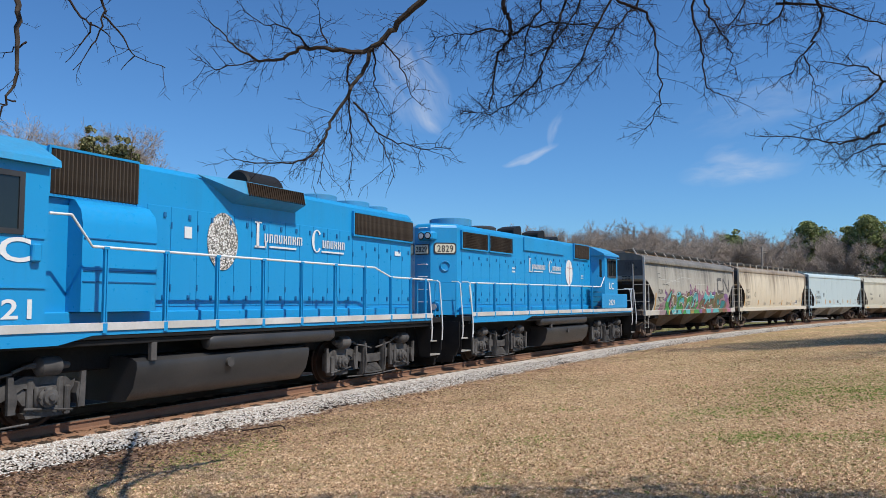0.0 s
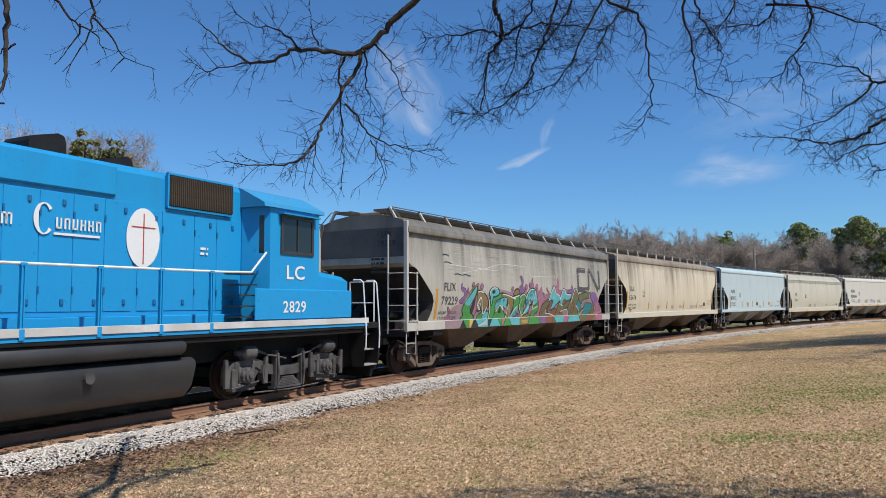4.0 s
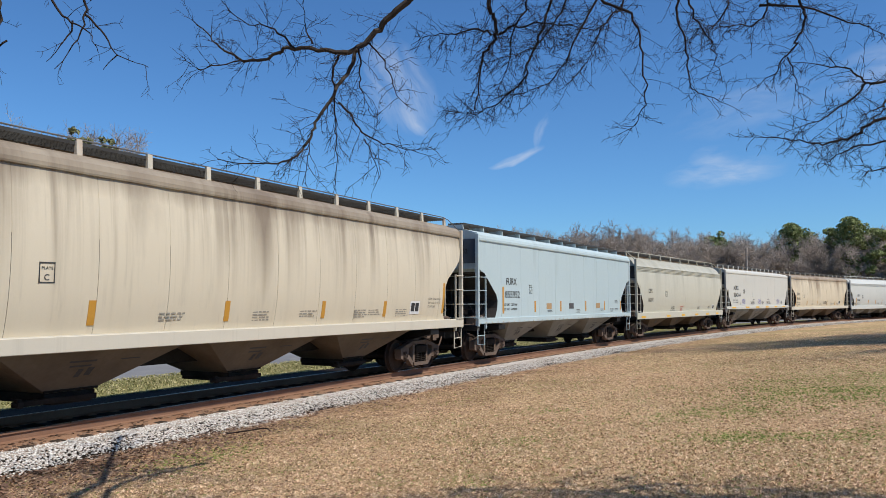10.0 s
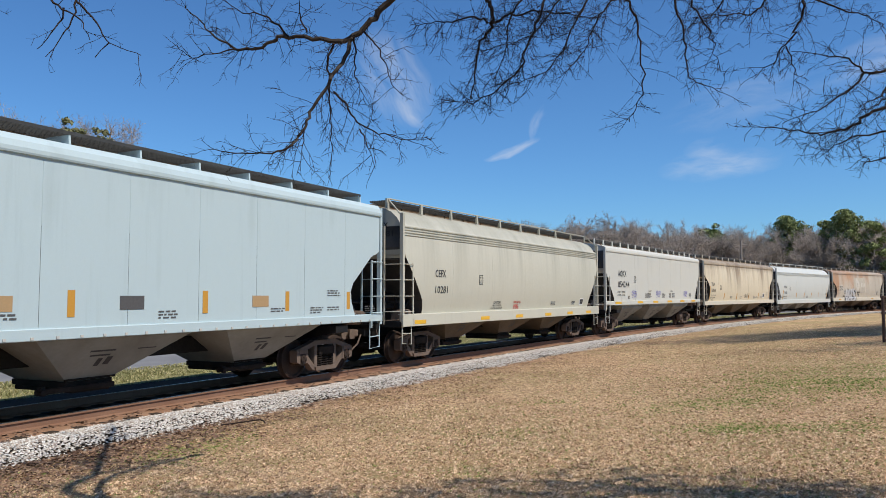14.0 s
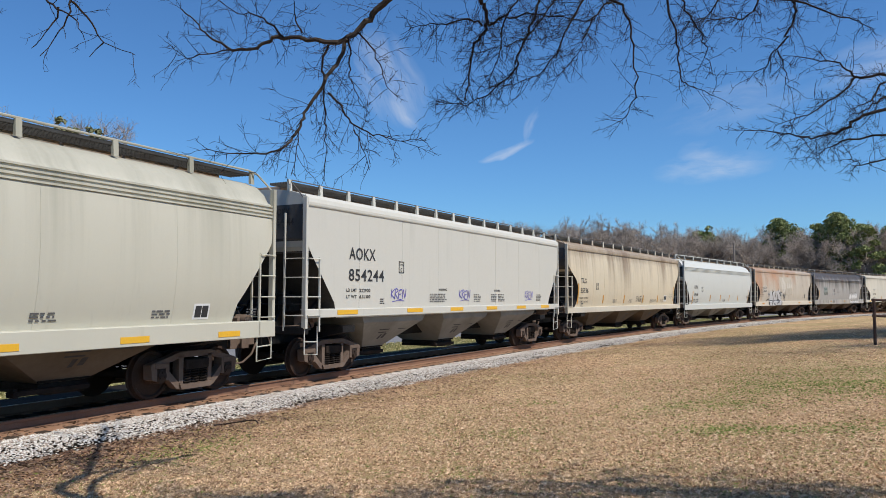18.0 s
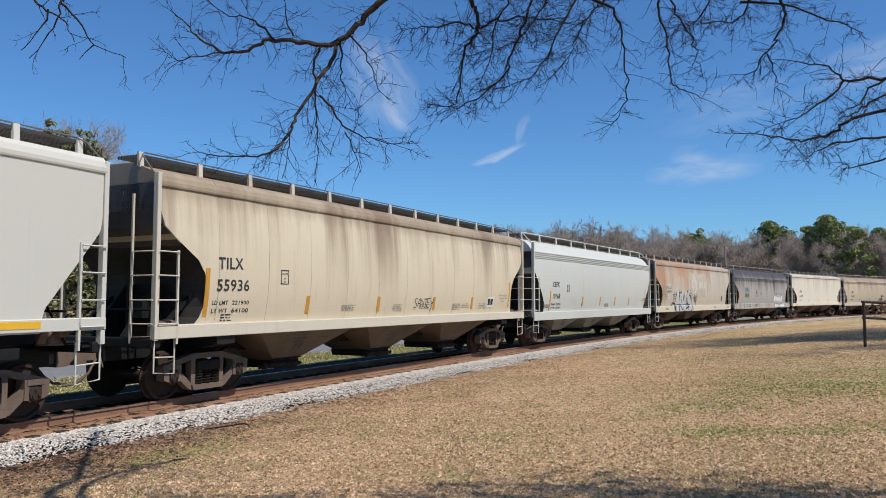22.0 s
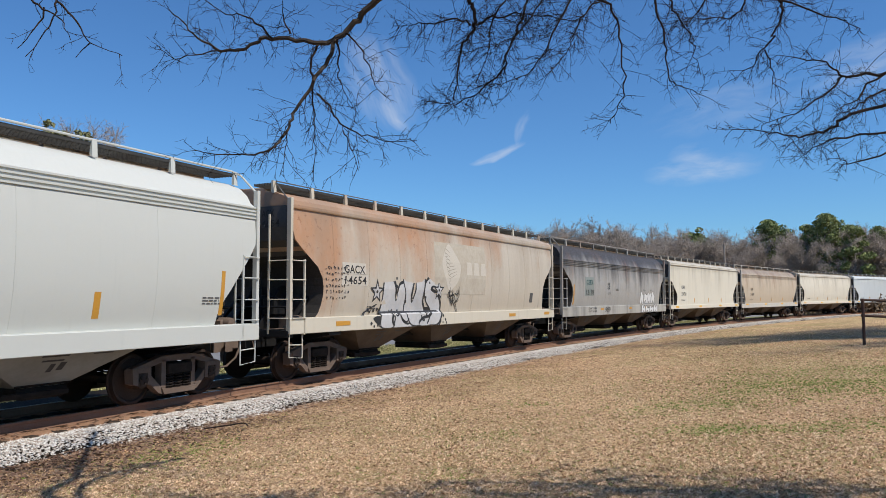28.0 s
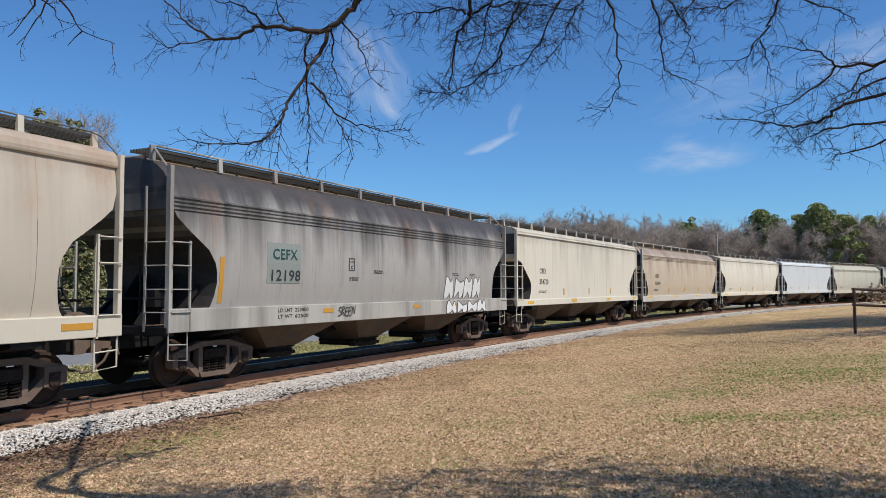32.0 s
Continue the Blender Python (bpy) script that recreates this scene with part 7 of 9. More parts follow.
def underframe(loco, x0, x1, tank0, tank1, res0, res1):
    m = Mesh()
    m.box(x0, x1, -1.55, 1.55, 1.36, 1.50, 0.01)
    part("frame", m, BLACK, loco)
    m = Mesh()
    m.box(x0, x1, -0.75, 0.75, 0.80, 1.40, 0.03)
    m.box(x0 + 0.5, x1 - 0.5, -1.50, 1.50, 1.26, 1.355, 0.01)
    part("centre_sill", m, BLACK, loco)
    m = Mesh()
    for s in (-1, 1):
        a, b = sorted((s * 1.555, s * 1.585))
        m.box(x0 + 0.6, x1 - 0.6, a, b, 1.50, 1.63, 0.004)
    part("sill_stripe", m, STRIPE, loco, "white stripe along the walkway's edge")
    m = Mesh()
    for s in (-1, 1):
        a, b = sorted((s * 1.53, s * 1.56))
        m.prism([(x0 + 0.6, 1.30), (x0 + 4.4, 1.30), (x0 + 5.0, 1.43), (x1 - 0.6, 1.43), (x1 - 0.6, 1.50), (x0 + 0.6, 1.50)], a, b)
    part("side_skirt", m, LOCO_BLUE, loco)
    m = Mesh()
    m.box(x0 + 0.6, x1 - 0.6, -1.55, 1.55, 1.50, 1.54)
    part("walkway", m, TANK, loco)
    m = Mesh()
    prof = [(-1.0, 1.02), (-1.32, 1.00), (-1.43, 0.94), (-1.45, 0.84), (-1.36, 0.50), (-1.18, 0.28), (-1.02, 0.24), (1.02, 0.24), (1.18, 0.28), (1.36, 0.50), (1.45, 0.84), (1.43, 0.94), (1.32, 1.00), (1.0, 1.02)]
    m.loft([[(x, y, z) for y, z in prof] for x in (tank0, tank0 + 0.02, tank1 - 0.02, tank1)])
    tank = part("fuel_tank", m, TANK, loco, "dull black fuel tank", smooth=True)
    m = Mesh()
    m.lathe([(0.09, -1.50), (0.09, -1.40)], ((tank0 + tank1) / 2 - 0.15, 0, 0.80), "y", 16)
    part("filler_cap", m, GRIME, tank, smooth=True)
    m = Mesh()
    m.box(tank0 + 0.25, tank0 + 0.37, -1.50, -1.40, 0.95, 1.28, 0.01)
    part("sight_gauge", m, GRIME, tank)
    for s in (-1, 1):
        m = Mesh()
        m.lathe([(0.05, res0), (0.13, res0 + 0.04), (0.165, res0 + 0.12), (0.165, res1 - 0.12), (0.13, res1 - 0.04), (0.05, res1)], (0, s * 1.38, 1.215), "x", 18)
        part("air_reservoir", m, TANK, loco, smooth=True)


def loco_long_hood_first():
    loco = thing("locomotive", "bright blue diesel locomotive with white sill stripe and rounded long hood", "locomotive", group="locomotives of the train")
    underframe(loco, -8.62, 8.45, -2.05, 2.2, -2.75, 1.95)
    plan = [(-8.47, -0.30), (-7.87, -0.92), (3.95, -0.92), (3.95, 0.92), (-7.87, 0.92), (-8.47, 0.30)]
    m = Mesh()
    m.loft([[(x, y, 1.54) for x, y in plan], [(x, y, 4.33) for x, y in plan],
            [(x + (0.04 if x < -7 else 0), y * 0.95, 4.42) for x, y in plan], [(x + (0.12 if x < -7 else 0), y * 0.86, 4.47) for x, y in plan]])
    part("long_hood", m, LOCO_BLUE, loco)
    m = Mesh()
    m.box(-7.75, 3.9, -1.02, 1.02, 1.54, 1.78, 0.02)
    part("hood_base", m, LOCO_BLUE, loco)
    hood_doors(loco, [-7.6, -6.85, -6.3, -5.7, -4.95, -4.3, -3.7, -3.05], 1.86, 3.56, 0.92)
    hood_doors(loco, [-2.95, -2.4, -1.85, -1.25, -0.65, -0.05, 0.55, 1.15], 1.86, 3.80, 0.92)
    hood_doors(loco, [1.25, 1.8, 2.6, 3.2, 3.85], 1.86, 3.72, 0.92)
    for s in (-1, 1):
        y = s * 0.925
        for a, b in ((-7.62, -5.9), (-5.75, -4.02)):
            g = grille(a, b, 3.70, 4.23, y, loco, 10, across=True)
            m = Mesh()
            for k in range(24):
                x = a + (b - a) * (k + 0.5) / 24
                m.box(x - 0.006, x + 0.006, min(y + s * 0.06, y + s * 0.072), max(y + s * 0.06, y + s * 0.072), 3.70, 4.23)
            part("grille_mesh", m, FIN, g)
        grille(1.9, 3.55, 3.82, 4.42, y, loco, 34, name="filter_grille")
        m = Mesh()
        m.box(-3.0, 0.75, min(s * 0.90, s * 0.98), max(s * 0.90, s * 0.98), 3.86, 4.40, 0.03)
        part("hood_bulge", m, LOCO_BLUE, loco)
    fan(loco, -6.75, 0.72, 4.52)
    m = Mesh().lathe([(0.70, 4.44), (0.70, 4.56)], (-6.75, 0, 0), "z", 28)
    part("fan_ring", m, DARK_GRILLE, loco, "rust-brown ring under the fan", smooth=True)
    m = Mesh().lathe([(0.60, 4.44), (0.62, 4.60), (0.55, 4.66), (0.20, 4.68)], (-4.75, 0, 0), "z", 28)
    part("fan_housing", m, TANK, loco, "sooty black fan housing", smooth=True)
    for x in (-2.35, -0.15, 1.25):
        m = Mesh()
        w = 0.34
        tall = 0.0 if x < 1 else -0.16
        prof = [(x - w, 4.42), (x - w, 4.70 + tall), (x - w + 0.06, 4.78 + tall), (x + w - 0.16, 4.90 + tall), (x + w - 0.05, 4.87 + tall), (x + w, 4.76 + tall), (x + w, 4.42)]
        m.prism(prof, -0.36, 0.36)
        part("roof_stack", m, BLACK, loco, "black roof stack")
    # cab
    plan = [(4.15, -1.52), (5.85, -1.52), (5.85, 1.52), (4.15, 1.52), (3.92, 0.95), (3.92, -0.95)]
    m = Mesh()
    m.loft([[(x, y, z) for x, y in plan] for z in (1.54, 4.05)])
    cab = part("cab", m, LOCO_BLUE, loco)
    m = Mesh()
    arch = [(-1.60, 4.02), (-1.58, 4.10), (-0.95, 4.42), (-0.5, 4.53), (0.5, 4.53), (0.95, 4.42), (1.58, 4.10), (1.60, 4.02)]
    m.loft([[(x, y, z) for y, z in arch] for x in (3.88, 5.95)])
    part("cab_roof", m, ROOF_BLUE, cab)
    for s in (-1, 1):
        y = s * 1.522
        m = Mesh()
        m.box(4.55, 5.55, min(y, y + s * 0.01), max(y, y + s * 0.01), 3.12, 3.82)
        w = part("cab_window", m, GLASS, loco)
        m = Mesh()
        for a, b, c, d in ((4.48, 5.62, 3.05, 3.12), (4.48, 5.62, 3.82, 3.89), (4.48, 4.55, 3.12, 3.82), (5.55, 5.62, 3.12, 3.82), (5.03, 5.07, 3.12, 3.82)):
            m.box(a, b, min(y, y + s * 0.03), max(y, y + s * 0.03), c, d)
        part("window_frame", m, TANK, w)
        m = Mesh()
        m.box(4.4, 5.7, min(y, y + s * 0.16), max(y, y + s * 0.16), 3.90, 3.93)
        part("sun_visor", m, LOCO_BLUE, w)
        m = Mesh()
        a, b = sorted((s * 1.50, s * 1.545))
        m.box(3.70, 7.15, a, b, 1.64, 2.30, 0.02)
        m.box(5.85, 7.15, min(s * 0.9, s * 1.5), max(s * 0.9, s * 1.5), 1.60, 2.28, 0.02)
        part("battery_box", m, LOCO_BLUE, loco)
        m = Mesh()
        q = [(3.97, s * 1.02, 3.05), (4.11, s * 1.40, 3.05), (4.11, s * 1.40, 3.85), (3.97, s * 1.02, 3.85)]
        m.face([(x - 0.012, y2 + s * 0.0, z) for x, y2, z in q])
        part("door_window", m, GLASS, cab)
    m = Mesh()
    m.loft([[(5.85, y, z) for y, z in ((-0.8, 1.54), (0.8, 1.54), (0.8, 2.75), (0.6, 2.9), (-0.6, 2.9), (-0.8, 2.75))], [(8.1, y, z) for y, z in ((-0.75, 1.54), (0.75, 1.54), (0.75, 2.55), (0.55, 2.68), (-0.55, 2.68), (-0.75, 2.55))]])
    part("short_hood", m, LOCO_BLUE, loco)
    m = Mesh()
    for k in range(5):
        m.box(3.35, 3.85, -1.45, -1.02, 1.70 + 0.22 * k, 1.73 + 0.22 * k)
    part("cab_steps", m, TANK, loco)
    lettering("LC", 4.66, 2.52, 0.42, WHITE, loco, y=-1.532, width=0.62, name="painted_mark")
    lettering("2829", 4.55, 1.80, 0.34, WHITE, loco, y=-1.556, width=0.78, name="locomotive_number")
    name_bars(loco, -2.60, 3.08, 0.95, -0.952)
    oval(1.36, 3.18, 0.37, 0.54, -0.954, WHITE, loco, "oval_emblem", "white oval emblem with thin red lines")
    m = Mesh()
    m.box(1.35, 1.37, -0.962, -0.956, 2.70, 3.62)
    m.box(1.10, 1.62, -0.962, -0.956, 3.36, 3.38)
    part("emblem_line", m, RED, loco)
    # nose: number boards, headlights
    d = Vector((0.60, -0.62, 0)).normalized()
    nrm = Vector((-0.62, -0.60, 0)).normalized()
    for s in (-1, 1):
        for mat, w, h, lift, nm in ((TANK, 0.37, 0.185, 0.02, "number_frame"), (BOARD, 0.33, 0.145, 0.028, "number_board")):
            m = Mesh()
            c = Vector((-8.14, s * 0.64, 3.66)) + Vector((nrm.x, nrm.y * -s, 0)) * lift
            e = Vector((d.x, d.y * -s, 0))
            rr = 0.09
            pts = []
            for cx, cz, a0 in ((w - rr, h - rr, 0), (-w + rr, h - rr, 90), (-w + rr, -h + rr, 180), (w - rr, -h + rr, 270)):
                for k in range(5):
                    a = radians(a0 + 22.5 * k)
                    pts.append(c + e * (cx + rr * math.cos(a)) + Vector((0, 0, cz + rr * math.sin(a))))
            o = Vector((nrm.x, nrm.y * -s, 0)) * 0.012
            m.loft([[p - o * 3 for p in pts], pts])
            part(nm, m, mat, loco)
    txt = lettering("2829", 0, 0, 0.30, INK, loco, y=0, width=0.52, name="locomotive_number")
    c = Vector((-8.14, -0.64, 3.55)) + nrm * 0.034
    for v in txt.data.vertices:
        v.co = c + Vector((d.x, d.y, 0)) * (v.co.x - 0.26) + Vector((0, 0, v.co.z))
    m = Mesh()
    m.box(-8.64, -8.20, -0.46, 0.10, 3.90, 4.20, 0.06)
    h = part("headlight_housing", m, LOCO_BLUE, loco)
    for y in (-0.31, -0.06):
        m = Mesh()
        m.lathe([(0.115, -8.66), (0.115, -8.63), (0.10, -8.625)], (0, y, 4.05), "x", 18)
        part("headlight_rim", m, BLACK, h, smooth=True)
        m = Mesh()
        m.lathe([(0.085, -8.668), (0.085, -8.655)], (0, y, 4.05), "x", 18)
        part("headlight", m, LENS, h, smooth=True)
    m = Mesh()
    m.lathe([(0.15, -8.66), (0.15, -8.50), (0.10, -8.44)], (0, -0.55, 1.80), "x", 18)
    h = part("ditch_light", m, LOCO_BLUE, loco, smooth=True)
    part("headlight", Mesh().lathe([(0.10, -8.68), (0.10, -8.655)], (0, -0.55, 1.80), "x", 18), LENS, h, smooth=True)
    m = Mesh()
    m.box(-8.54, -8.47, -0.27, 0.27, 3.46, 3.80, 0.03)
    nb = part("number_frame", m, TANK, loco)
    part("number_board", Mesh().box(-8.55, -8.53, -0.24, 0.24, 3.49, 3.77, 0.005), BOARD, nb)
    txt = lettering("2829", 0, 0, 0.24, INK, nb, y=0, width=0.42, name="locomotive_number")
    for v in txt.data.vertices:
        v.co = Vector((-8.556, 0.21 - v.co.x, 3.55 + v.co.z))
    # welded ring and grab irons on the nose
    m = Mesh()
    c = Vector((-8.14, -0.64, 3.10)) + nrm * 0.03
    ring = [c + d * (0.15 * math.cos(k * math.pi / 12)) + Vector((0, 0, 0.15 * math.sin(k * math.pi / 12))) for k in range(25)]
    m.tube(ring, 0.018, 6)
    part("nose_ring", m, LOCO_BLUE, loco, smooth=True)
    for z in (1.95, 2.35, 2.75, 3.15, 4.32):
        m = Mesh().tube([(-8.47, 0.12, z), (-8.56, 0.12, z), (-8.56, -0.18, z), (-8.47, -0.18, z)], 0.014, 6)
        part("grab_iron", m, WHITE, loco, smooth=True)
    handrail(loco, [(-7.93, 0.95), (-7.96, 1.55), (-8.16, 2.45), (-8.08, 2.55), (2.75, 2.60), (3.55, 2.62), (4.0, 3.05)], [-7.75, -6.5, -5.2, -3.9, -2.6, -1.3, 0.0, 1.25, 2.45], -1.55)
    handrail(loco, [(-7.55, 1.55), (-7.5, 2.56), (3.55, 2.60)], [-7.2, -6.0, -4.8, -3.6, -2.4, -1.2, 0.0, 1.2, 2.4], 1.55)
    for e, q in ((-1, 8.66), (1, 8.45)):
        steps(loco, e * (8.02 if e < 0 else 7.72), e)
        pilot(loco, e * (q + 0.04), e)
        m = Mesh()
        for s in (-1, 1):
            m.tube([(e * q, s * 1.35, 1.5), (e * q, s * 1.35, 2.55), (e * q, s * 0.6, 2.55), (e * q, s * 0.6, 1.5)], 0.02, 8)
            m.tube([(e * q, s * 1.35, 2.0), (e * q, s * 0.6, 2.0)], 0.014, 6)
        part("end_rail", m, WHITE if e > 0 else LOCO_BLUE, loco)
    for x in (-5.42, 5.20):
        loco_truck(loco, x)
    bars(-4.0, 3.14, 0.28, 2, loco, mat=WHITE, y=-0.952, pitch=0.12, seed=5)
    bars(2.75, 3.05, 0.22, 2, loco, mat=WHITE, y=-0.952, pitch=0.10, seed=6)
    TRAIN.append((loco, -46.3, 5.18))


def loco_cab_first():
    loco = thing("locomotive", "bright blue diesel locomotive with dark radiator grilles leading the train", "locomotive", group="locomotives of the train")
    underframe(loco, -8.35, 8.20, -2.4, 2.2, -0.85, 3.1)
    m = Mesh()
    prof = [(-0.92, 1.54), (-0.92, 4.36), (-0.80, 4.47), (0.80, 4.47), (0.92, 4.36), (0.92, 1.54)]
    m.loft([[(x, y, z) for y, z in prof] for x in (-4.1, 7.45)])
    part("long_hood", m, LOCO_BLUE, loco)
    m = Mesh()
    m.box(-3.9, 7.4, -1.02, 1.02, 1.54, 1.80, 0.02)
    part("hood_base", m, LOCO_BLUE, loco)
    hood_doors(loco, [-1.85, -1.30, -0.65, -0.15, 0.35, 0.85, 1.4, 1.95, 2.45, 2.95, 3.5, 4.0, 4.5], 1.88, 3.74, 0.92)
    hood_doors(loco, [4.55, 5.15, 5.75, 6.35, 6.95, 7.38], 1.88, 3.52, 0.92)
    for s in (-1, 1):
        y = s * 0.925
        grille(-3.78, -2.12, 3.68, 4.42, y, loco, 22, name="intake_grille")
        g = grille(4.55, 7.40, 3.68, 4.24, y, loco, 46)
        # dynamic brake blister: a flared box on the hood's shoulder
        m = Mesh()
        a = [(0.32, s * 0.90, 3.98), (2.25, s * 0.90, 3.98), (2.25, s * 1.28, 4.16), (0.32, s * 1.28, 4.16)]
        b = [(0.32, s * 0.90, 4.50), (2.25, s * 0.90, 4.50), (2.25, s * 1.20, 4.44), (0.32, s * 1.20, 4.44)]
        m.loft([a, b])
        m.face([(-0.68, s * 0.92, 4.46), (0.32, s * 1.20, 4.44), (0.32, s * 1.28, 4.16), (0.32, s * 0.92, 3.98)])
        m.face([(-0.68, s * 0.92, 4.46), (0.32, s * 0.90, 4.50), (0.32, s * 1.20, 4.44)])
        blister = part("brake_blister", m, ROOF_BLUE, loco)
        m = Mesh()
        for k in range(26):
            x = 0.42 + 1.76 * k / 25
            m.prism([(s * 1.27, 4.14), (s * 1.30, 4.15), (s * 1.24, 4.42), (s * 1.20, 4.42)], x - 0.012, x + 0.012, "x")
        m.face([(0.38, s * 1.283, 4.165), (2.2, s * 1.283, 4.165), (2.2, s * 1.21, 4.43), (0.38, s * 1.21, 4.43)])
        part("brake_grille", m, DARK_GRILLE, blister)
        # blower duct beside the hood
        m = Mesh()
        prof = [(s * 0.90, 1.80), (s * 1.30, 1.80), (s * 1.30, 3.20), (s * 1.24, 3.45), (s * 1.08, 3.62), (s * 0.90, 3.66)]
        m.loft([[(x, a2, b2) for a2, b2 in prof] for x in (-3.4, -1.92)])
        duct = part("blower_duct", m, LOCO_BLUE, loco, smooth=True)
        m = Mesh()
        # dark strips: duct seams, and at 2.46 the handrail's shadow drawn as one
        for z in (2.28, 2.46, 2.98):
            m.box(-3.38, -1.94, min(s * 1.295, s * 1.315), max(s * 1.295, s * 1.315), z, z + 0.02)
        part("duct_seam", m, SEAM, duct)
    for x, r in ((4.2, 0.55), (5.7, 0.55), (6.9, 0.4)):
        fan(loco, x, r, 4.46)
    m = Mesh()
    m.lathe([(0.36, 1.35), (0.40, 1.4), (0.40, 2.45), (0.36, 2.54), (0.28, 2.54)], (0, 0, 4.54), "x", 22)
    part("silencer", m, BLACK, loco, "black round exhaust silencer", smooth=True)
    # cab
    m = Mesh()
    m.loft([[(x, y, z) for x, y in ((-6.3, -1.52), (-4.15, -1.52), (-4.15, 1.52), (-6.3, 1.52))] for z in (1.54, 4.08)])
    cab = part("cab", m, LOCO_BLUE, loco)
    m = Mesh()
    arch = [(-1.62, 4.0), (-1.60, 4.10), (-0.95, 4.46), (-0.5, 4.57), (0.5, 4.57), (0.95, 4.46), (1.60, 4.10), (1.62, 4.0)]
    m.loft([[(x, y, z) for y, z in arch] for x in (-6.45, -4.02)])
    part("cab_roof", m, ROOF_BLUE, cab)
    for s in (-1, 1):
        y = s * 1.522
        m = Mesh()
        m.box(-6.1, -4.62, min(y, y + s * 0.01), max(y, y + s * 0.01), 3.02, 3.78)
        w = part("cab_window", m, GLASS, loco)
        m = Mesh()
        for a, b, c, d in ((-6.18, -4.54, 2.94, 3.02), (-6.18, -4.54, 3.78, 3.86), (-6.18, -6.1, 3.02, 3.78), (-4.62, -4.54, 3.02, 3.78), (-5.4, -5.35, 3.02, 3.78)):
            m.box(a, b, min(y, y + s * 0.03), max(y, y + s * 0.03), c, d)
        part("window_frame", m, TANK, w)
        m = Mesh()
        m.box(-6.28, -4.16, min(y, y + s * 0.02), max(y, y + s * 0.02), 2.16, 2.19)
        m.box(-4.50, -4.20, min(y, y + s * 0.02), max(y, y + s * 0.02), 2.9, 2.93)
        m.box(-4.42, -4.28, min(y, y + s * 0.09), max(y, y + s * 0.09), 2.55, 2.82, 0.02)
        part("cab_fitting", m, LOCO_BLUE, cab)
    m = Mesh()
    m.loft([[(-6.3, y, z) for y, z in ((-0.8, 1.54), (0.8, 1.54), (0.8, 2.75), (0.6, 2.9), (-0.6, 2.9), (-0.8, 2.75))], [(-8.2, y, z) for y, z in ((-0.75, 1.54), (0.75, 1.54), (0.75, 2.55), (0.55, 2.68), (-0.55, 2.68), (-0.75, 2.55))]])
    part("short_hood", m, LOCO_BLUE, loco)
    lettering("LC", -5.30, 2.55, 0.50, WHITE, loco, y=-1.532, width=0.85, name="painted_mark")
    lettering("2821", -5.42, 1.72, 0.40, WHITE, loco, y=-1.532, width=1.05, name="locomotive_number")
    name_bars(loco, 0.94, 3.12, 1.0, -0.952)
    oval(0.02, 3.18, 0.42, 0.58, -0.954, MOSAIC, loco, "oval_emblem", "speckled black and white oval emblem")
    handrail(loco, [(-4.15, 3.30), (-3.78, 3.31), (-3.40, 2.84), (4.65, 2.82), (5.4, 2.60), (7.6, 2.58)], [-3.15, -1.93, -0.71, 0.56, 1.78, 3.0, 4.2, 5.4, 6.4, 7.2], -1.55)
    handrail(loco, [(-3.40, 2.84), (4.65, 2.82), (5.4, 2.60), (7.6, 2.58)], [-3.15, -1.93, -0.71, 0.56, 1.78, 3.0, 4.2, 5.4, 6.4, 7.2], 1.55)
    for e in (-1, 1):
        steps(loco, e * (7.72 if e < 0 else 7.52), e)
        pilot(loco, e * (8.45 if e < 0 else 8.28), e)
        m = Mesh()
        for s in (-1, 1):
            m.tube([(e * 8.4, s * 1.35, 1.5), (e * 8.4, s * 1.35, 2.55), (e * 8.4, s * 0.6, 2.55), (e * 8.4, s * 0.6, 1.5)], 0.02, 8)
        part("end_rail", m, LOCO_BLUE, loco)
    for x in (-5.22, 5.12):
        loco_truck(loco, x)
    plate(-0.98, -0.80, 3.18, 3.40, loco, WHITE, "notice_plate", y=-0.952)
    plate(6.55, 6.85, 3.24, 3.36, loco, WHITE, "notice_plate", y=-0.952)
    TRAIN.append((loco, -64.45, 5.22))


loco_long_hood_first()
loco_cab_first()


# ---- trees ----
class Twigs:
    """Gathers thin three-sided rods into one mesh."""

    def __init__(self):
        self.v, self.f = [], []

    def rod(self, pts, r0, r1):
        k, n = len(self.v), len(pts)
        for i, p in enumerate(pts):
            d = (pts[min(i + 1, n - 1)] - pts[max(i - 1, 0)]).normalized()
            a = d.orthogonal().normalized()
            b = d.cross(a)
            r = r0 + (r1 - r0) * i / (n - 1)
            for c, s in ((1, 0), (-0.5, 0.866), (-0.5, -0.866)):
                self.v.append(tuple(p + (a * c + b * s) * r))
        for i in range(n - 1):
            for j in range(3):
                q = k + 3 * i
                self.f.append((q + j, q + (j + 1) % 3, q + 3 + (j + 1) % 3, q + 3 + j))

    def data(self, name, mat):
        return soup(name, self.v, self.f, mat)


def wander(rnd, start, way, length, parts, bend, droop=0.0):
    """A crooked line from start."""
    p, d, pts = Vector(start), Vector(way).normalized(), [Vector(start)]
    for _ in range(parts):
        d = (d + Vector((rnd.gauss(0, bend), rnd.gauss(0, bend), rnd.gauss(0, bend) - droop))).normalized()
        p = p + d * (length / parts)
        pts.append(p.copy())
    return pts


def glide(pts, k=4):
    """More points on a smooth line through the given ones."""
    p = [Vector(q) for q in pts]
    out = []
    for i in range(len(p) - 1):
        a, b, c, d = p[max(i - 1, 0)], p[i], p[i + 1], p[min(i + 2, len(p) - 1)]
        for j in range(k):
            t = j / k
            out.append(0.5 * (2 * b + (c - a) * t + (2 * a - 5 * b + 4 * c - d) * t * t + (3 * b - a - 3 * c + d) * t ** 3))
    return out + [p[-1]]


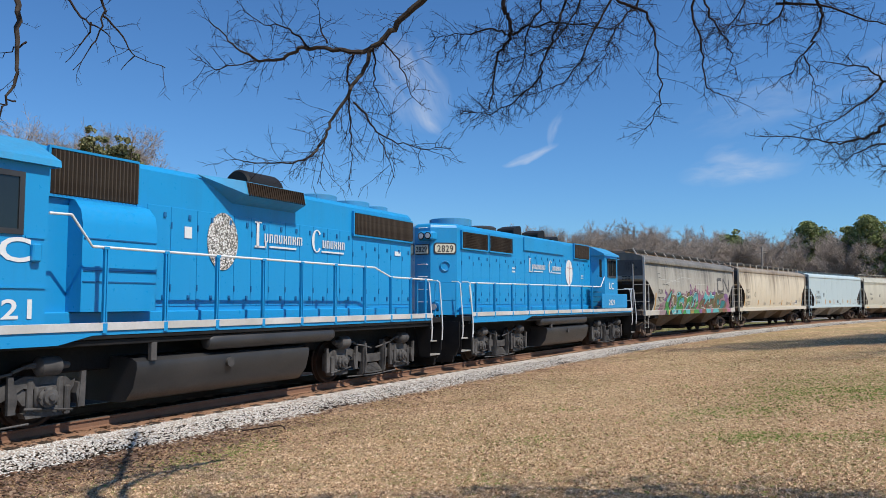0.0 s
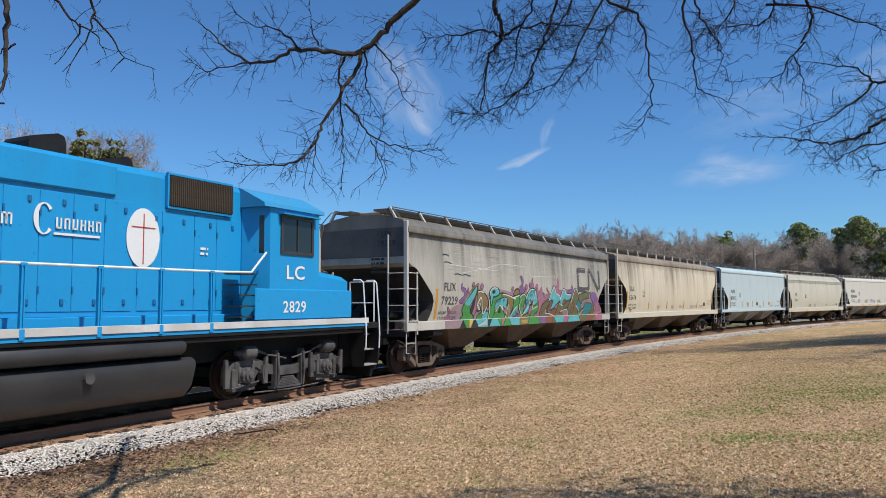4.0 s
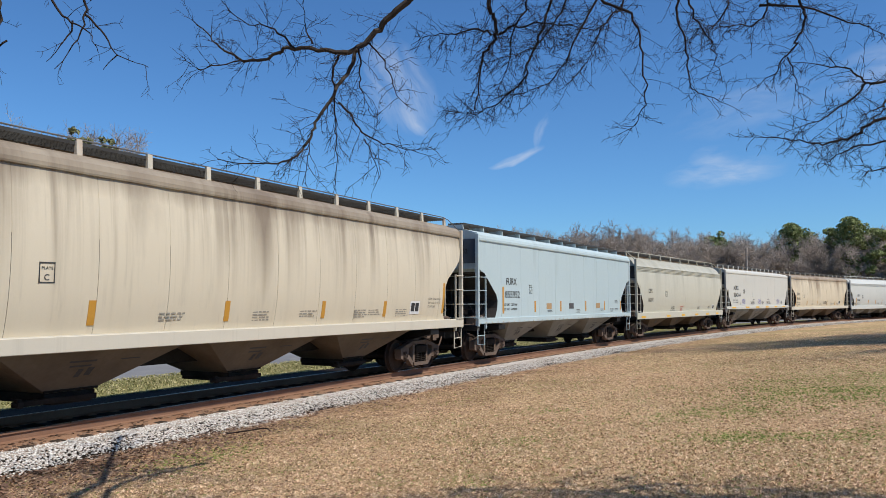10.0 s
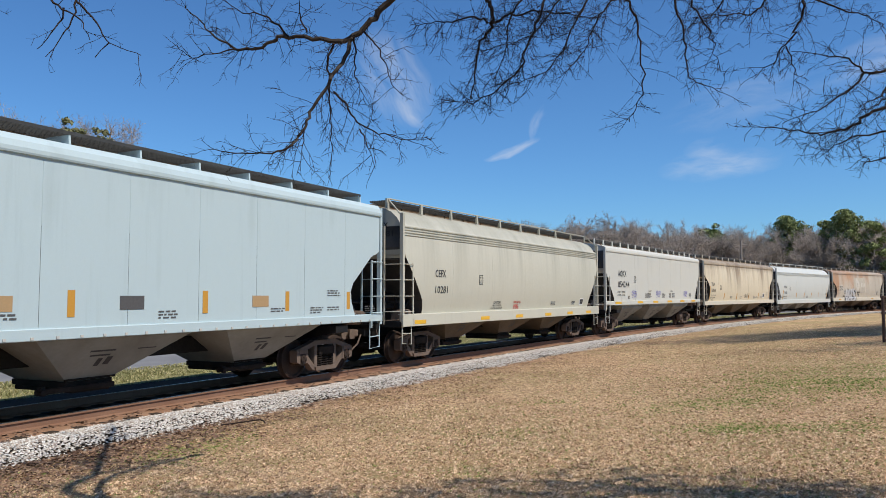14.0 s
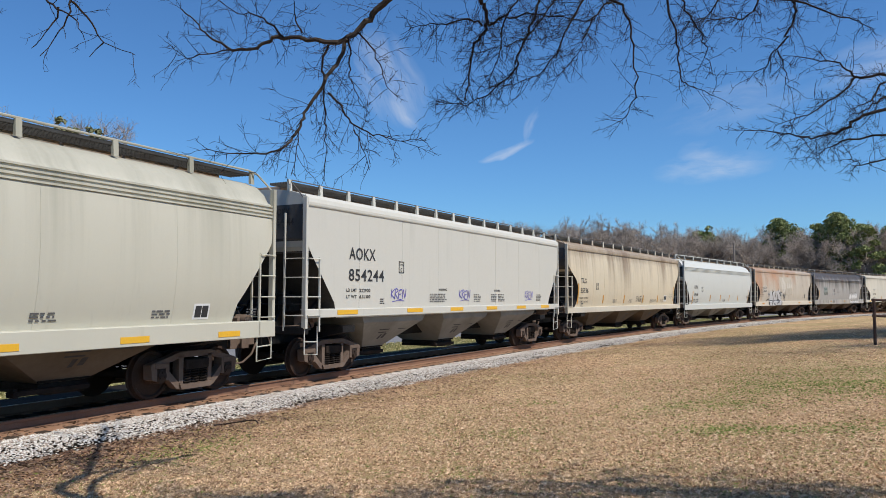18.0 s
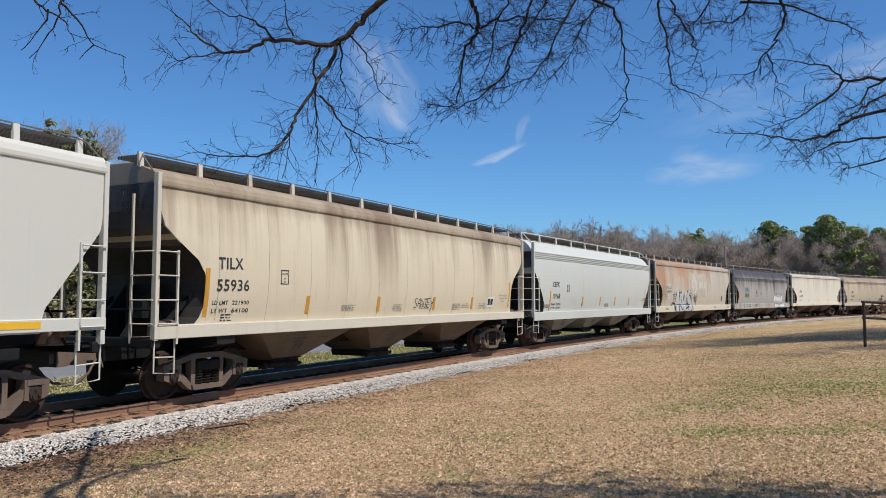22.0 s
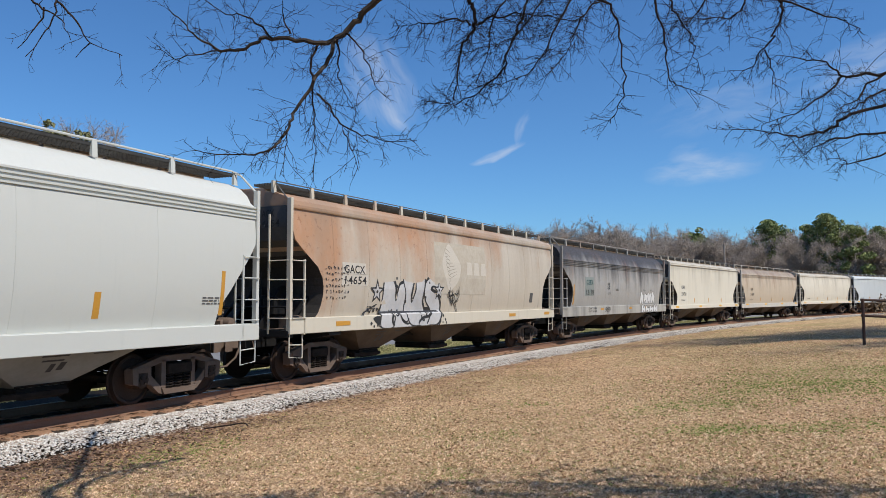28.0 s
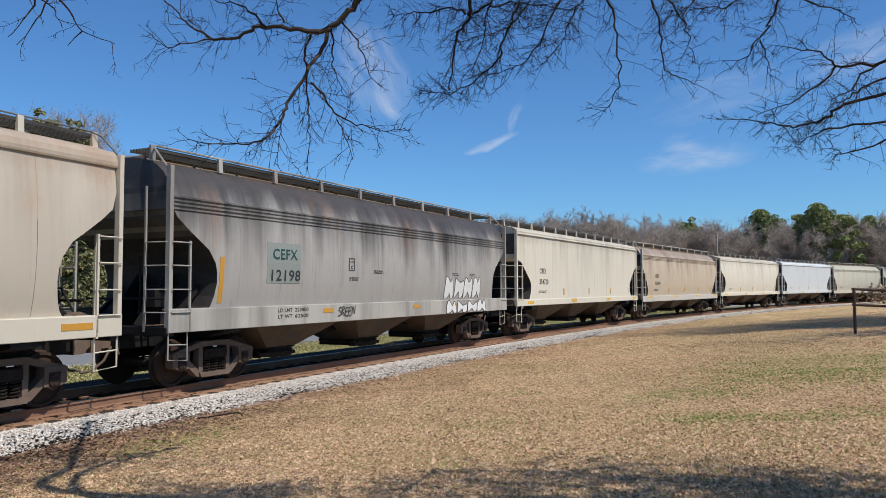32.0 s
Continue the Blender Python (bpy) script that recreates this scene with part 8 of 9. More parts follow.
shade = thing("bare_shade_tree", "leafless oak with long drooping twigs over the lawn", "tree")
TW = Twigs()
TR = random.Random(21)


def twig(start, way, length, r, depth, k=1.0):
    pts = wander(TR, start, way, length, 5 if depth else 4, 0.16 if depth else 0.20, 0.02)
    TW.rod(pts, r, max(r * 0.4, 0.0012 * k))
    if depth:
        n = int(length / k / 0.050)
        for _ in range(n):
            i = 1 + TR.random() * (len(pts) - 1.5)
            a, b = pts[int(i)], pts[min(int(i) + 1, len(pts) - 1)]
            p = a.lerp(b, i - int(i))
            d = (pts[-1] - pts[0]).normalized()
            side = Vector((TR.gauss(0, 1), TR.gauss(0, 0.8), TR.gauss(0, 1))).normalized()
            twig(p, d * 0.75 + side * 0.9, length * TR.uniform(0.16, 0.40), max(r * 0.6, 0.0016 * k), depth - 1, k)


CLOSE = 0.66  # the branches nearer the camera hang at two thirds of the far ones' distance
EYE = Vector((0, 0, 1.957))


def grow(r, *pts, twigs=1.0, k=1.0):
    """A limb of the shade tree through the points, with its twigs."""
    pts = [EYE + (Vector(p) - EYE) * k for p in pts]
    r *= k
    line = glide(pts, 4)
    for q in line[1:-1]:
        q += Vector((TR.gauss(0, 0.008), TR.gauss(0, 0.02), TR.gauss(0, 0.008)))
    n = len(line)
    m = Mesh()
    m.tube(line, [max(r * (1 - 0.86 * i / (n - 1)), 0.0035 * k) for i in range(n)], 7)
    part("limb", m, BARK if r > 0.02 else TWIG, shade, smooth=True)
    total = sum((line[i + 1] - line[i]).length for i in range(n - 1))
    count = int(total / k / 0.060 * twigs)
    for j in range(count):
        f = 0.12 + 0.88 * (j + TR.random()) / count
        i = min(int(f * (n - 1)), n - 2)
        p = line[i].lerp(line[i + 1], f * (n - 1) - i)
        d = (line[i + 1] - line[i]).normalized()
        side = Vector((TR.gauss(0, 1), TR.gauss(0, 0.8), TR.gauss(-0.1, 1))).normalized()
        twig(p, d * 0.8 + side, TR.uniform(0.14, 0.52) * (1.1 - 0.4 * f) * k, 0.0038 * k, 1, k)


grow(0.040, (0.23, 8.00, 5.87), (-0.39, 8.03, 5.25), (-0.58, 8.06, 5.09), (-0.74, 8.09, 4.93), (-0.92, 8.12, 4.77), (-1.15, 8.15, 4.73), (-1.31, 8.18, 4.76), (-1.66, 8.22, 4.79), (-1.85, 8.25, 4.74), (-2.08, 8.28, 4.67), (-2.31, 8.31, 4.72), (-2.51, 8.34, 4.84), (-2.65, 8.37, 4.99), (-2.83, 8.40, 5.16))
grow(0.010, (-2.09, 8.30, 4.68), (-2.40, 8.17, 4.61), (-2.66, 8.03, 4.51), (-2.77, 7.90, 4.59))
grow(0.014, (-1.65, 8.20, 4.79), (-1.84, 8.38, 5.00), (-2.06, 8.55, 5.18), (-2.37, 8.72, 5.30), (-2.62, 8.90, 5.51))
grow(0.012, (-1.45, 8.20, 4.84), (-1.56, 8.35, 5.09), (-1.62, 8.50, 5.45))
grow(0.024, (-0.93, 8.05, 4.72), (-1.01, 8.01, 4.49), (-1.12, 7.96, 4.29), (-1.24, 7.92, 4.06), (-1.34, 7.87, 3.87), (-1.41, 7.83, 3.67), (-1.50, 7.78, 3.52), (-1.66, 7.74, 3.43), (-1.89, 7.69, 3.40), (-2.11, 7.64, 3.40), (-2.30, 7.60, 3.42))
grow(0.014, (-1.14, 8.10, 4.68), (-1.22, 8.15, 4.47), (-1.19, 8.20, 4.26), (-1.20, 8.25, 4.05), (-1.19, 8.30, 3.81), (-1.18, 8.35, 3.53), (-1.23, 8.40, 3.25))
grow(0.013, (-1.11, 7.90, 4.09), (-0.97, 7.82, 3.94), (-0.84, 7.74, 3.72), (-0.60, 7.66, 3.61), (-0.37, 7.58, 3.52), (-0.11, 7.50, 3.53))
grow(0.008, (-0.81, 7.70, 3.65), (-0.72, 7.65, 3.46), (-0.64, 7.60, 3.22))
grow(0.008, (-1.40, 7.80, 3.67), (-1.41, 7.80, 3.49), (-1.47, 7.80, 3.19))
grow(0.012, (-0.91, 8.00, 4.72), (-0.90, 8.07, 4.57), (-0.92, 8.15, 4.38), (-0.87, 8.23, 4.24), (-0.81, 8.30, 4.07))
grow(0.011, (-0.82, 8.00, 4.77), (-0.69, 7.92, 4.65), (-0.56, 7.85, 4.38), (-0.47, 7.78, 4.14), (-0.37, 7.70, 4.00))
grow(0.030, (0.59, 8.60, 6.03), (0.56, 8.62, 5.46), (0.61, 8.65, 5.30), (0.64, 8.68, 5.12), (0.58, 8.70, 5.01), (0.48, 8.72, 4.85), (0.44, 8.75, 4.59), (0.41, 8.78, 4.32), (0.34, 8.80, 4.19), twigs=2.0, k=CLOSE)
grow(0.016, (0.64, 8.70, 5.13), (0.85, 8.80, 5.25), (1.21, 8.90, 5.33), (1.56, 9.00, 5.33), (1.93, 9.10, 5.33), twigs=2.0, k=CLOSE)
grow(0.013, (0.58, 8.70, 5.11), (0.37, 8.62, 5.17), (0.11, 8.55, 5.07), (-0.12, 8.47, 5.03), (-0.28, 8.40, 4.93), twigs=2.0, k=CLOSE)
grow(0.018, (1.39, 8.90, 6.03), (1.30, 8.84, 5.58), (1.19, 8.79, 5.21), (1.04, 8.73, 4.85), (0.90, 8.67, 4.49), (0.57, 8.61, 4.24), (0.30, 8.56, 4.13), (0.04, 8.50, 4.15), twigs=2.0, k=CLOSE)
grow(0.016, (2.06, 9.00, 6.00), (1.83, 8.92, 5.54), (1.60, 8.84, 5.16), (1.45, 8.76, 4.79), (1.17, 8.68, 4.50), (0.76, 8.60, 4.31), twigs=2.0, k=CLOSE)
grow(0.014, (2.38, 9.20, 5.87), (2.14, 9.10, 5.54), (1.91, 9.00, 5.22), (1.75, 8.90, 4.84), (1.45, 8.80, 4.53), twigs=2.0, k=CLOSE)
grow(0.015, (0.97, 8.60, 5.89), (1.02, 8.75, 5.54), (0.83, 8.90, 5.19), (0.81, 9.05, 4.89), (0.68, 9.20, 4.58), twigs=2.0, k=CLOSE)
grow(0.014, (1.56, 8.90, 5.96), (1.46, 8.75, 5.54), (1.23, 8.60, 5.08), (0.95, 8.45, 4.82), (0.49, 8.30, 4.64), twigs=2.0, k=CLOSE)
grow(0.020, (1.65, 8.70, 5.80), (1.91, 8.67, 5.51), (2.17, 8.64, 5.36), (2.29, 8.61, 5.18), (2.33, 8.59, 4.87), (2.36, 8.56, 4.36), (2.28, 8.53, 4.12), (2.17, 8.50, 3.90), k=CLOSE)
grow(0.018, (2.86, 9.00, 6.07), (2.86, 8.93, 5.62), (2.87, 8.87, 5.28), (2.91, 8.80, 4.94), (2.91, 8.73, 4.58), (3.02, 8.67, 4.39), (3.28, 8.60, 4.26), k=CLOSE)
grow(0.014, (2.89, 8.80, 5.70), (3.01, 8.78, 5.34), (3.16, 8.75, 5.13), (3.25, 8.72, 4.78), (3.30, 8.70, 4.53), k=CLOSE)
grow(0.016, (4.23, 9.20, 6.02), (4.04, 9.10, 5.68), (3.88, 9.00, 5.39), (3.53, 8.90, 5.29), (3.01, 8.80, 5.22), twigs=2.0, k=CLOSE)
grow(0.020, (4.35, 9.00, 6.07), (4.38, 8.95, 5.62), (4.38, 8.90, 5.39), (4.28, 8.85, 5.13), (4.12, 8.80, 4.90), (3.92, 8.75, 4.65), (3.69, 8.70, 4.46), k=CLOSE)
grow(0.009, (4.07, 8.70, 4.84), (4.14, 8.65, 4.55), (4.17, 8.60, 4.37), k=CLOSE)
grow(0.016, (3.93, 9.10, 5.63), (4.63, 9.18, 5.61), (5.09, 9.25, 5.49), (5.41, 9.32, 5.44), (5.65, 9.40, 5.36), k=CLOSE)
grow(0.014, (3.54, 8.90, 5.88), (3.44, 8.83, 5.58), (3.27, 8.77, 5.27), (2.98, 8.70, 5.11), twigs=2.0, k=CLOSE)
grow(0.020, (5.89, 9.00, 4.72), (5.31, 8.96, 4.61), (5.12, 8.92, 4.60), (4.93, 8.88, 4.72), (4.64, 8.84, 4.78), (4.18, 8.80, 4.81), twigs=1.15, k=CLOSE)
grow(0.014, (5.16, 9.00, 4.62), (4.82, 8.83, 4.33), (4.39, 8.67, 4.08), (3.91, 8.50, 3.88), twigs=1.15, k=CLOSE)
grow(0.022, (6.14, 9.20, 4.43), (5.30, 9.10, 4.16), (5.03, 9.00, 3.99), (4.70, 8.90, 3.87), (4.38, 8.80, 3.83), (4.00, 8.70, 3.85), (3.50, 8.60, 3.86), twigs=1.15, k=CLOSE)
grow(0.016, (6.05, 9.30, 4.02), (5.28, 9.20, 3.90), (4.87, 9.10, 3.77), (4.61, 9.00, 3.61), twigs=1.15, k=CLOSE)
grow(0.014, (6.10, 9.40, 3.83), (5.43, 9.25, 3.59), (5.14, 9.10, 3.63), twigs=1.15, k=CLOSE)
grow(0.018, (6.36, 9.60, 4.98), (5.79, 9.53, 4.67), (5.56, 9.47, 4.43), (5.34, 9.40, 4.34), twigs=1.15, k=CLOSE)
grow(0.018, (6.49, 9.70, 4.79), (5.92, 9.63, 4.54), (5.65, 9.57, 4.38), (5.32, 9.50, 4.25), twigs=1.15, k=CLOSE)
grow(0.030, (-4.04, 6.57, 5.01), (-3.97, 6.54, 4.63), (-3.94, 6.51, 4.35), (-3.91, 6.47, 4.08), (-3.92, 6.44, 3.87), (-3.97, 6.41, 3.66), (-4.07, 6.37, 3.49), twigs=0.15)
grow(0.016, (-3.91, 6.77, 5.10), (-3.66, 6.72, 4.81), (-3.42, 6.67, 4.54), (-3.21, 6.62, 4.42), (-3.07, 6.57, 4.19), twigs=0.22)
grow(0.010, (-3.36, 6.67, 4.52), (-3.41, 6.62, 4.31), (-3.53, 6.57, 4.11), twigs=0.22)
grow(0.016, (-3.43, 6.87, 5.09), (-3.35, 6.82, 4.79), (-3.29, 6.77, 4.58), (-3.36, 6.72, 4.32), (-3.51, 6.67, 4.07), twigs=0.22)
grow(0.011, (-3.29, 6.77, 4.61), (-3.13, 6.81, 4.43), (-3.01, 6.84, 4.26), (-2.74, 6.87, 4.15), twigs=0.22)
grow(0.007, (-3.03, 6.87, 4.27), (-3.16, 6.87, 4.13), twigs=0.22)
grow(0.010, (-3.89, 6.57, 4.30), (-4.00, 6.52, 4.20), (-4.12, 6.47, 4.11), twigs=0.22)
grow(0.010, (-3.91, 6.47, 3.73), (-4.02, 6.42, 3.70), (-4.13, 6.37, 3.65), twigs=0.22)

# trunk and boughs, over and beside the camera
FORK = Vector((8.6, 1.2, 3.4))
m = Mesh()
base_z = float(ground_z(np.array(8.9), np.array(0.8))) - 0.1
m.tube(glide([(8.9, 0.8, base_z), (8.85, 0.85, base_z + 0.5), (8.7, 1.0, 2.0), FORK], 4), [0.52, 0.46, 0.42, 0.40, 0.39, 0.38, 0.37, 0.36, 0.35, 0.35, 0.34, 0.34, 0.33], 14)
part("trunk", m, BARK, shade, smooth=True)
for r, tip, pts in ((0.12, 0.042, (FORK, (4.6, 2.2, 7.4), (1.2, 4.4, 7.3), (0.0, 6.4, 6.7), (0.23, 8.0, 5.87))), (0.06, 0.022, ((4.6, 2.2, 7.4), (1.6, 3.6, 6.4), (0.39, 5.68, 4.65))),
                    (0.06, 0.014, (FORK, (4.6, 2.4, 6.4), (1.6, 4.0, 5.9), (0.92, 5.87, 4.65))), (0.06, 0.014, (FORK, (5.2, 2.6, 6.0), (3.2, 4.0, 5.8), (2.85, 5.95, 4.68))), (0.025, 0.012, ((3.2, 4.0, 5.8), (2.4, 4.8, 5.5), (1.9, 5.94, 4.68))),
                    (0.06, 0.018, (FORK, (6.4, 3.2, 4.2), (4.9, 4.8, 3.9), (3.89, 5.94, 3.78))), (0.05, 0.02, (FORK, (6.6, 3.6, 3.8), (5.2, 5.2, 3.6), (4.06, 6.07, 3.59))),
                    (0.07, 0.03, (FORK, (4.0, 1.0, 6.8), (-1.5, 3.4, 7.0), (-4.2, 6.6, 5.2))), (0.04, 0.014, ((-1.5, 3.4, 7.0), (-2.9, 5.8, 6.4), (-3.9, 6.8, 5.0)))):
    m = Mesh()
    line = glide(pts, 6)
    m.tube(line, [tip + (r - tip) * (1 - i / (len(line) - 1)) ** 2 for i in range(len(line))], 9)
    part("bough", m, BARK, shade, smooth=True)
# upper boughs, out of sight, that shade the lawn
for k in range(9):
    tip = Vector((TR.uniform(1.8, 7.6), TR.uniform(3.3, 4.3), TR.uniform(7.4, 9.0)))
    wild = lambda: Vector((TR.gauss(0, 0.15), TR.gauss(0, 0.15), TR.gauss(0, 0.1)))
    line = glide([FORK, FORK.lerp(tip, 0.35) + Vector((0, 0, 0.9)) + wild(), FORK.lerp(tip, 0.7) + Vector((0, 0, 0.6)) + wild(), tip], 5)
    m = Mesh()
    m.tube(line, [0.10 * (1 - 0.85 * i / (len(line) - 1)) for i in range(len(line))], 7)
    part("bough", m, BARK, shade, smooth=True)
    for j in range(40):
        i = TR.randrange(len(line) // 2, len(line))
        twig(line[i], Vector((TR.gauss(0, 1), TR.gauss(0, 1), TR.gauss(0.2, 0.8))), TR.uniform(0.5, 1.3), 0.012, 1)
low = []
for (x, y), h in zip(((-4.4, 8.2), (-4.9, 9.6), (-5.4, 11.0), (-6.0, 12.7)), (8.2, 8.0, 7.7, 7.2)):
    low.append((x + 0.65 + h * 0.571, y - h * 0.428, h - 0.2))
line = glide([FORK, FORK.lerp(Vector(low[0]), 0.5) + Vector((0, 0, 1.6)), *low], 5)
m = Mesh()
m.tube(line, [0.11 * (1 - 0.7 * i / (len(line) - 1)) for i in range(len(line))], 7)
part("bough", m, BARK, shade, smooth=True)
for j in range(45):
    i = TR.randrange(len(line) // 2, len(line))
    twig(line[i], Vector((TR.gauss(0, 1), TR.gauss(0, 1), TR.gauss(0.3, 0.6))), TR.uniform(0.3, 0.9), 0.012, 1)
tagged(part("twig_mass", TW.data("twigs", TWIG), None, shade), kind="stuff")


WOOD = surface("grey winter wood", (0.30, 0.255, 0.22), (0.40, 0.35, 0.305), 0.9, 0, 1.0, 8.0, 0.3, 0.01)
FUZZ = surface("brown-grey winter twigs", (0.39, 0.325, 0.275), (0.48, 0.415, 0.355), 0.95, 0, 0.4, 4.0, 0.0, 0.01, 0.35)
NEEDLE = island_material("pine needles", [(0.0, (0.13, 0.165, 0.055)), (0.5, (0.24, 0.28, 0.105)), (1.0, (0.36, 0.385, 0.17))])
CEDAR = island_material("cedar foliage", [(0.0, (0.10, 0.105, 0.045)), (0.5, (0.20, 0.205, 0.09)), (1.0, (0.33, 0.30, 0.15))])
BRUSH = island_material("dry brush", [(0.0, (0.20, 0.15, 0.10)), (0.5, (0.30, 0.23, 0.165)), (1.0, (0.40, 0.33, 0.24))])


def bare_tree(seed, tall, spread_, fine=1.0, thick=1.0):
    """A leafless tree: trunk, limbs and a haze of twigs. Parts only, at the origin."""
    rnd = random.Random(seed)
    tree = thing("bare_tree", "leafless grey-brown tree in a winter wood", "tree", group="bare trees of the wood")
    trunk = glide(wander(rnd, (0, 0, -0.3), (rnd.gauss(0, 0.05), rnd.gauss(0, 0.05), 1), tall * 0.72, 5, 0.06), 2)
    m = Mesh()
    m.tube(trunk, [tall * 0.017 * (1 - 0.8 * i / (len(trunk) - 1)) for i in range(len(trunk))], 7)
    part("trunk", m, WOOD, tree, smooth=True)
    t, w = Twigs(), Twigs()
    for k in range(int(22 * fine)):
        f = rnd.uniform(0.28, 1.0)
        p = trunk[min(int(f * (len(trunk) - 1)), len(trunk) - 1)]
        a = rnd.uniform(0, 2 * math.pi)
        up = rnd.uniform(0.5, 1.3)
        ln = spread_ * rnd.uniform(0.45, 1.0) * (1.25 - 0.55 * f)
        limb = wander(rnd, p, (math.cos(a), math.sin(a), up), ln, 6, 0.13, -0.05)
        w.rod(limb, tall * 0.0048, tall * 0.0012)
        for j in range(int(13 * fine)):
            q = limb[rnd.randrange(2, 7)]
            sub = wander(rnd, q, (limb[-1] - limb[0]).normalized() * 0.7 + Vector((rnd.gauss(0, 0.6), rnd.gauss(0, 0.6), rnd.gauss(0.3, 0.5))), ln * rnd.uniform(0.2, 0.45), 4, 0.18, -0.04)
            t.rod(sub, 0.016 * thick, 0.010 * thick)
            for h in range(13):
                z = sub[rnd.randrange(1, 5)]
                fin = wander(rnd, z, (sub[-1] - sub[0]).normalized() * 0.6 + Vector((rnd.gauss(0, 0.6), rnd.gauss(0, 0.6), rnd.gauss(0.3, 0.5))), ln * rnd.uniform(0.08, 0.2), 2, 0.2)
                t.rod(fin, 0.011 * thick, 0.008 * thick)
    tagged(part("limb_mass", w.data("limb_mass", WOOD), None, tree), kind="stuff")
    tagged(part("twig_mass", t.data("twigs", FUZZ), None, tree), kind="stuff")
    return tree


def leaf_cloud(rnd, centres, count, size, flat=0.6):
    """Small random leaf blades scattered in clumps."""
    c = np.array([[*p, r] for p, r in centres])
    rng = np.random.default_rng(rnd.randrange(10 ** 6))
    pick = rng.choice(len(c), count, p=c[:, 3] ** 2 / (c[:, 3] ** 2).sum())
    d = rng.normal(size=(count, 3))
    d /= np.linalg.norm(d, axis=1)[:, None]
    d[:, 2] *= flat
    pos = c[pick, :3] + d * (c[pick, 3] * rng.uniform(0.35, 1.0, count) ** 0.6)[:, None]
    a = rng.normal(size=(count, 3))
    a /= np.linalg.norm(a, axis=1)[:, None]
    b = np.cross(a, rng.normal(size=(count, 3)))
    b /= np.linalg.norm(b, axis=1)[:, None]
    s = size * rng.uniform(0.6, 1.4, count)[:, None]
    v = np.stack([pos - a * s * 0.5 - b * s * 0.35, pos + b * s * 0.5, pos + a * s * 0.5 - b * s * 0.3], 1).reshape(-1, 3)
    return v, np.arange(count * 3).reshape(-1, 3)


def pine_tree(seed, tall):
    rnd = random.Random(seed)
    tree = thing("pine_tree", "tall pine with a rounded dark green crown", "tree", group="pines of the wood")
    m = Mesh()
    line = wander(rnd, (0, 0, -0.3), (0, 0, 1), tall * 0.95, 6, 0.02)
    m.tube(line, [tall * 0.014 * (1 - 0.75 * i / 6) for i in range(7)], 7)
    part("trunk", m, WOOD, tree, smooth=True)
    cs = []
    for k in range(34):
        f = rnd.uniform(0.42, 1.0)
        rr = tall * 0.22 * (1.15 - f) ** 0.6 * rnd.uniform(0.35, 1.0)
        a = rnd.uniform(0, 2 * math.pi)
        cs.append(((rr * math.cos(a), rr * math.sin(a), tall * f), tall * rnd.uniform(0.045, 0.085)))
    v, f = leaf_cloud(rnd, cs, 5200, 0.34)
    w = Twigs()
    for p, r in cs:
        w.rod([Vector((0, 0, p[2] - 0.6)), Vector(p)], 0.06, 0.02)
    tagged(part("branch_mass", w.data("branch_mass", WOOD), None, tree), kind="stuff")
    tagged(part("crown", soup("crown", v, f, NEEDLE), None, tree), kind="stuff")
    return tree


def cedar_tree(seed, tall):
    rnd = random.Random(seed)
    tree = thing("cedar_tree", "dense olive-green cedar with a pointed crown", "tree", group="cedars by the road")
    m = Mesh()
    m.tube([(0, 0, -0.3), (0, 0, tall * 0.5), (0.1, 0, tall * 0.95)], [0.22, 0.14, 0.03], 8)
    part("trunk", m, BARK, tree, smooth=True)
    cs = []
    for k in range(120):
        f = rnd.uniform(0.06, 1.0)
        rr = tall * 0.27 * (1.02 - f) ** 0.7 * rnd.uniform(0.5, 1.05)
        a = rnd.uniform(0, 2 * math.pi)
        cs.append(((rr * math.cos(a), rr * math.sin(a), tall * f + 0.2), tall * 0.055 * (1.25 - f) * rnd.uniform(0.6, 1.3)))
    v, f = leaf_cloud(rnd, cs, 21000, 0.20, 1.0)
    tagged(part("crown", soup("crown", v, f, CEDAR), None, tree), kind="stuff")
    return tree


def place(proto, x, y, turn, size=1.0):
    z = float(ground_z(np.array(x), np.array(y)))
    ob = copy_thing(proto, pose(x, y, z, 0, 0, turn))
    ob.scale = (size, size, size)
    return ob


WR = random.Random(77)
BARE = [bare_tree(k, h, s, 1.25, 1.15) for k, (h, s) in enumerate(((13.0, 5.0), (14.0, 4.2), (12.0, 5.2), (13.5, 4.6), (11.0, 4.4)))]
NEAR_BARE = [bare_tree(30 + k, h, s, 1.2, 0.8) for k, (h, s) in enumerate(((13.0, 5.0), (14.0, 4.4), (12.0, 5.0)))]
PINES = [pine_tree(50 + k, h) for k, h in enumerate((15.0, 13.5, 14.5))]
CEDARS = [cedar_tree(80, 11.5), cedar_tree(81, 9.0)]
BARE_SPOTS, NEAR_SPOTS, PINE_SPOTS, CEDAR_SPOTS = [], [], [], []
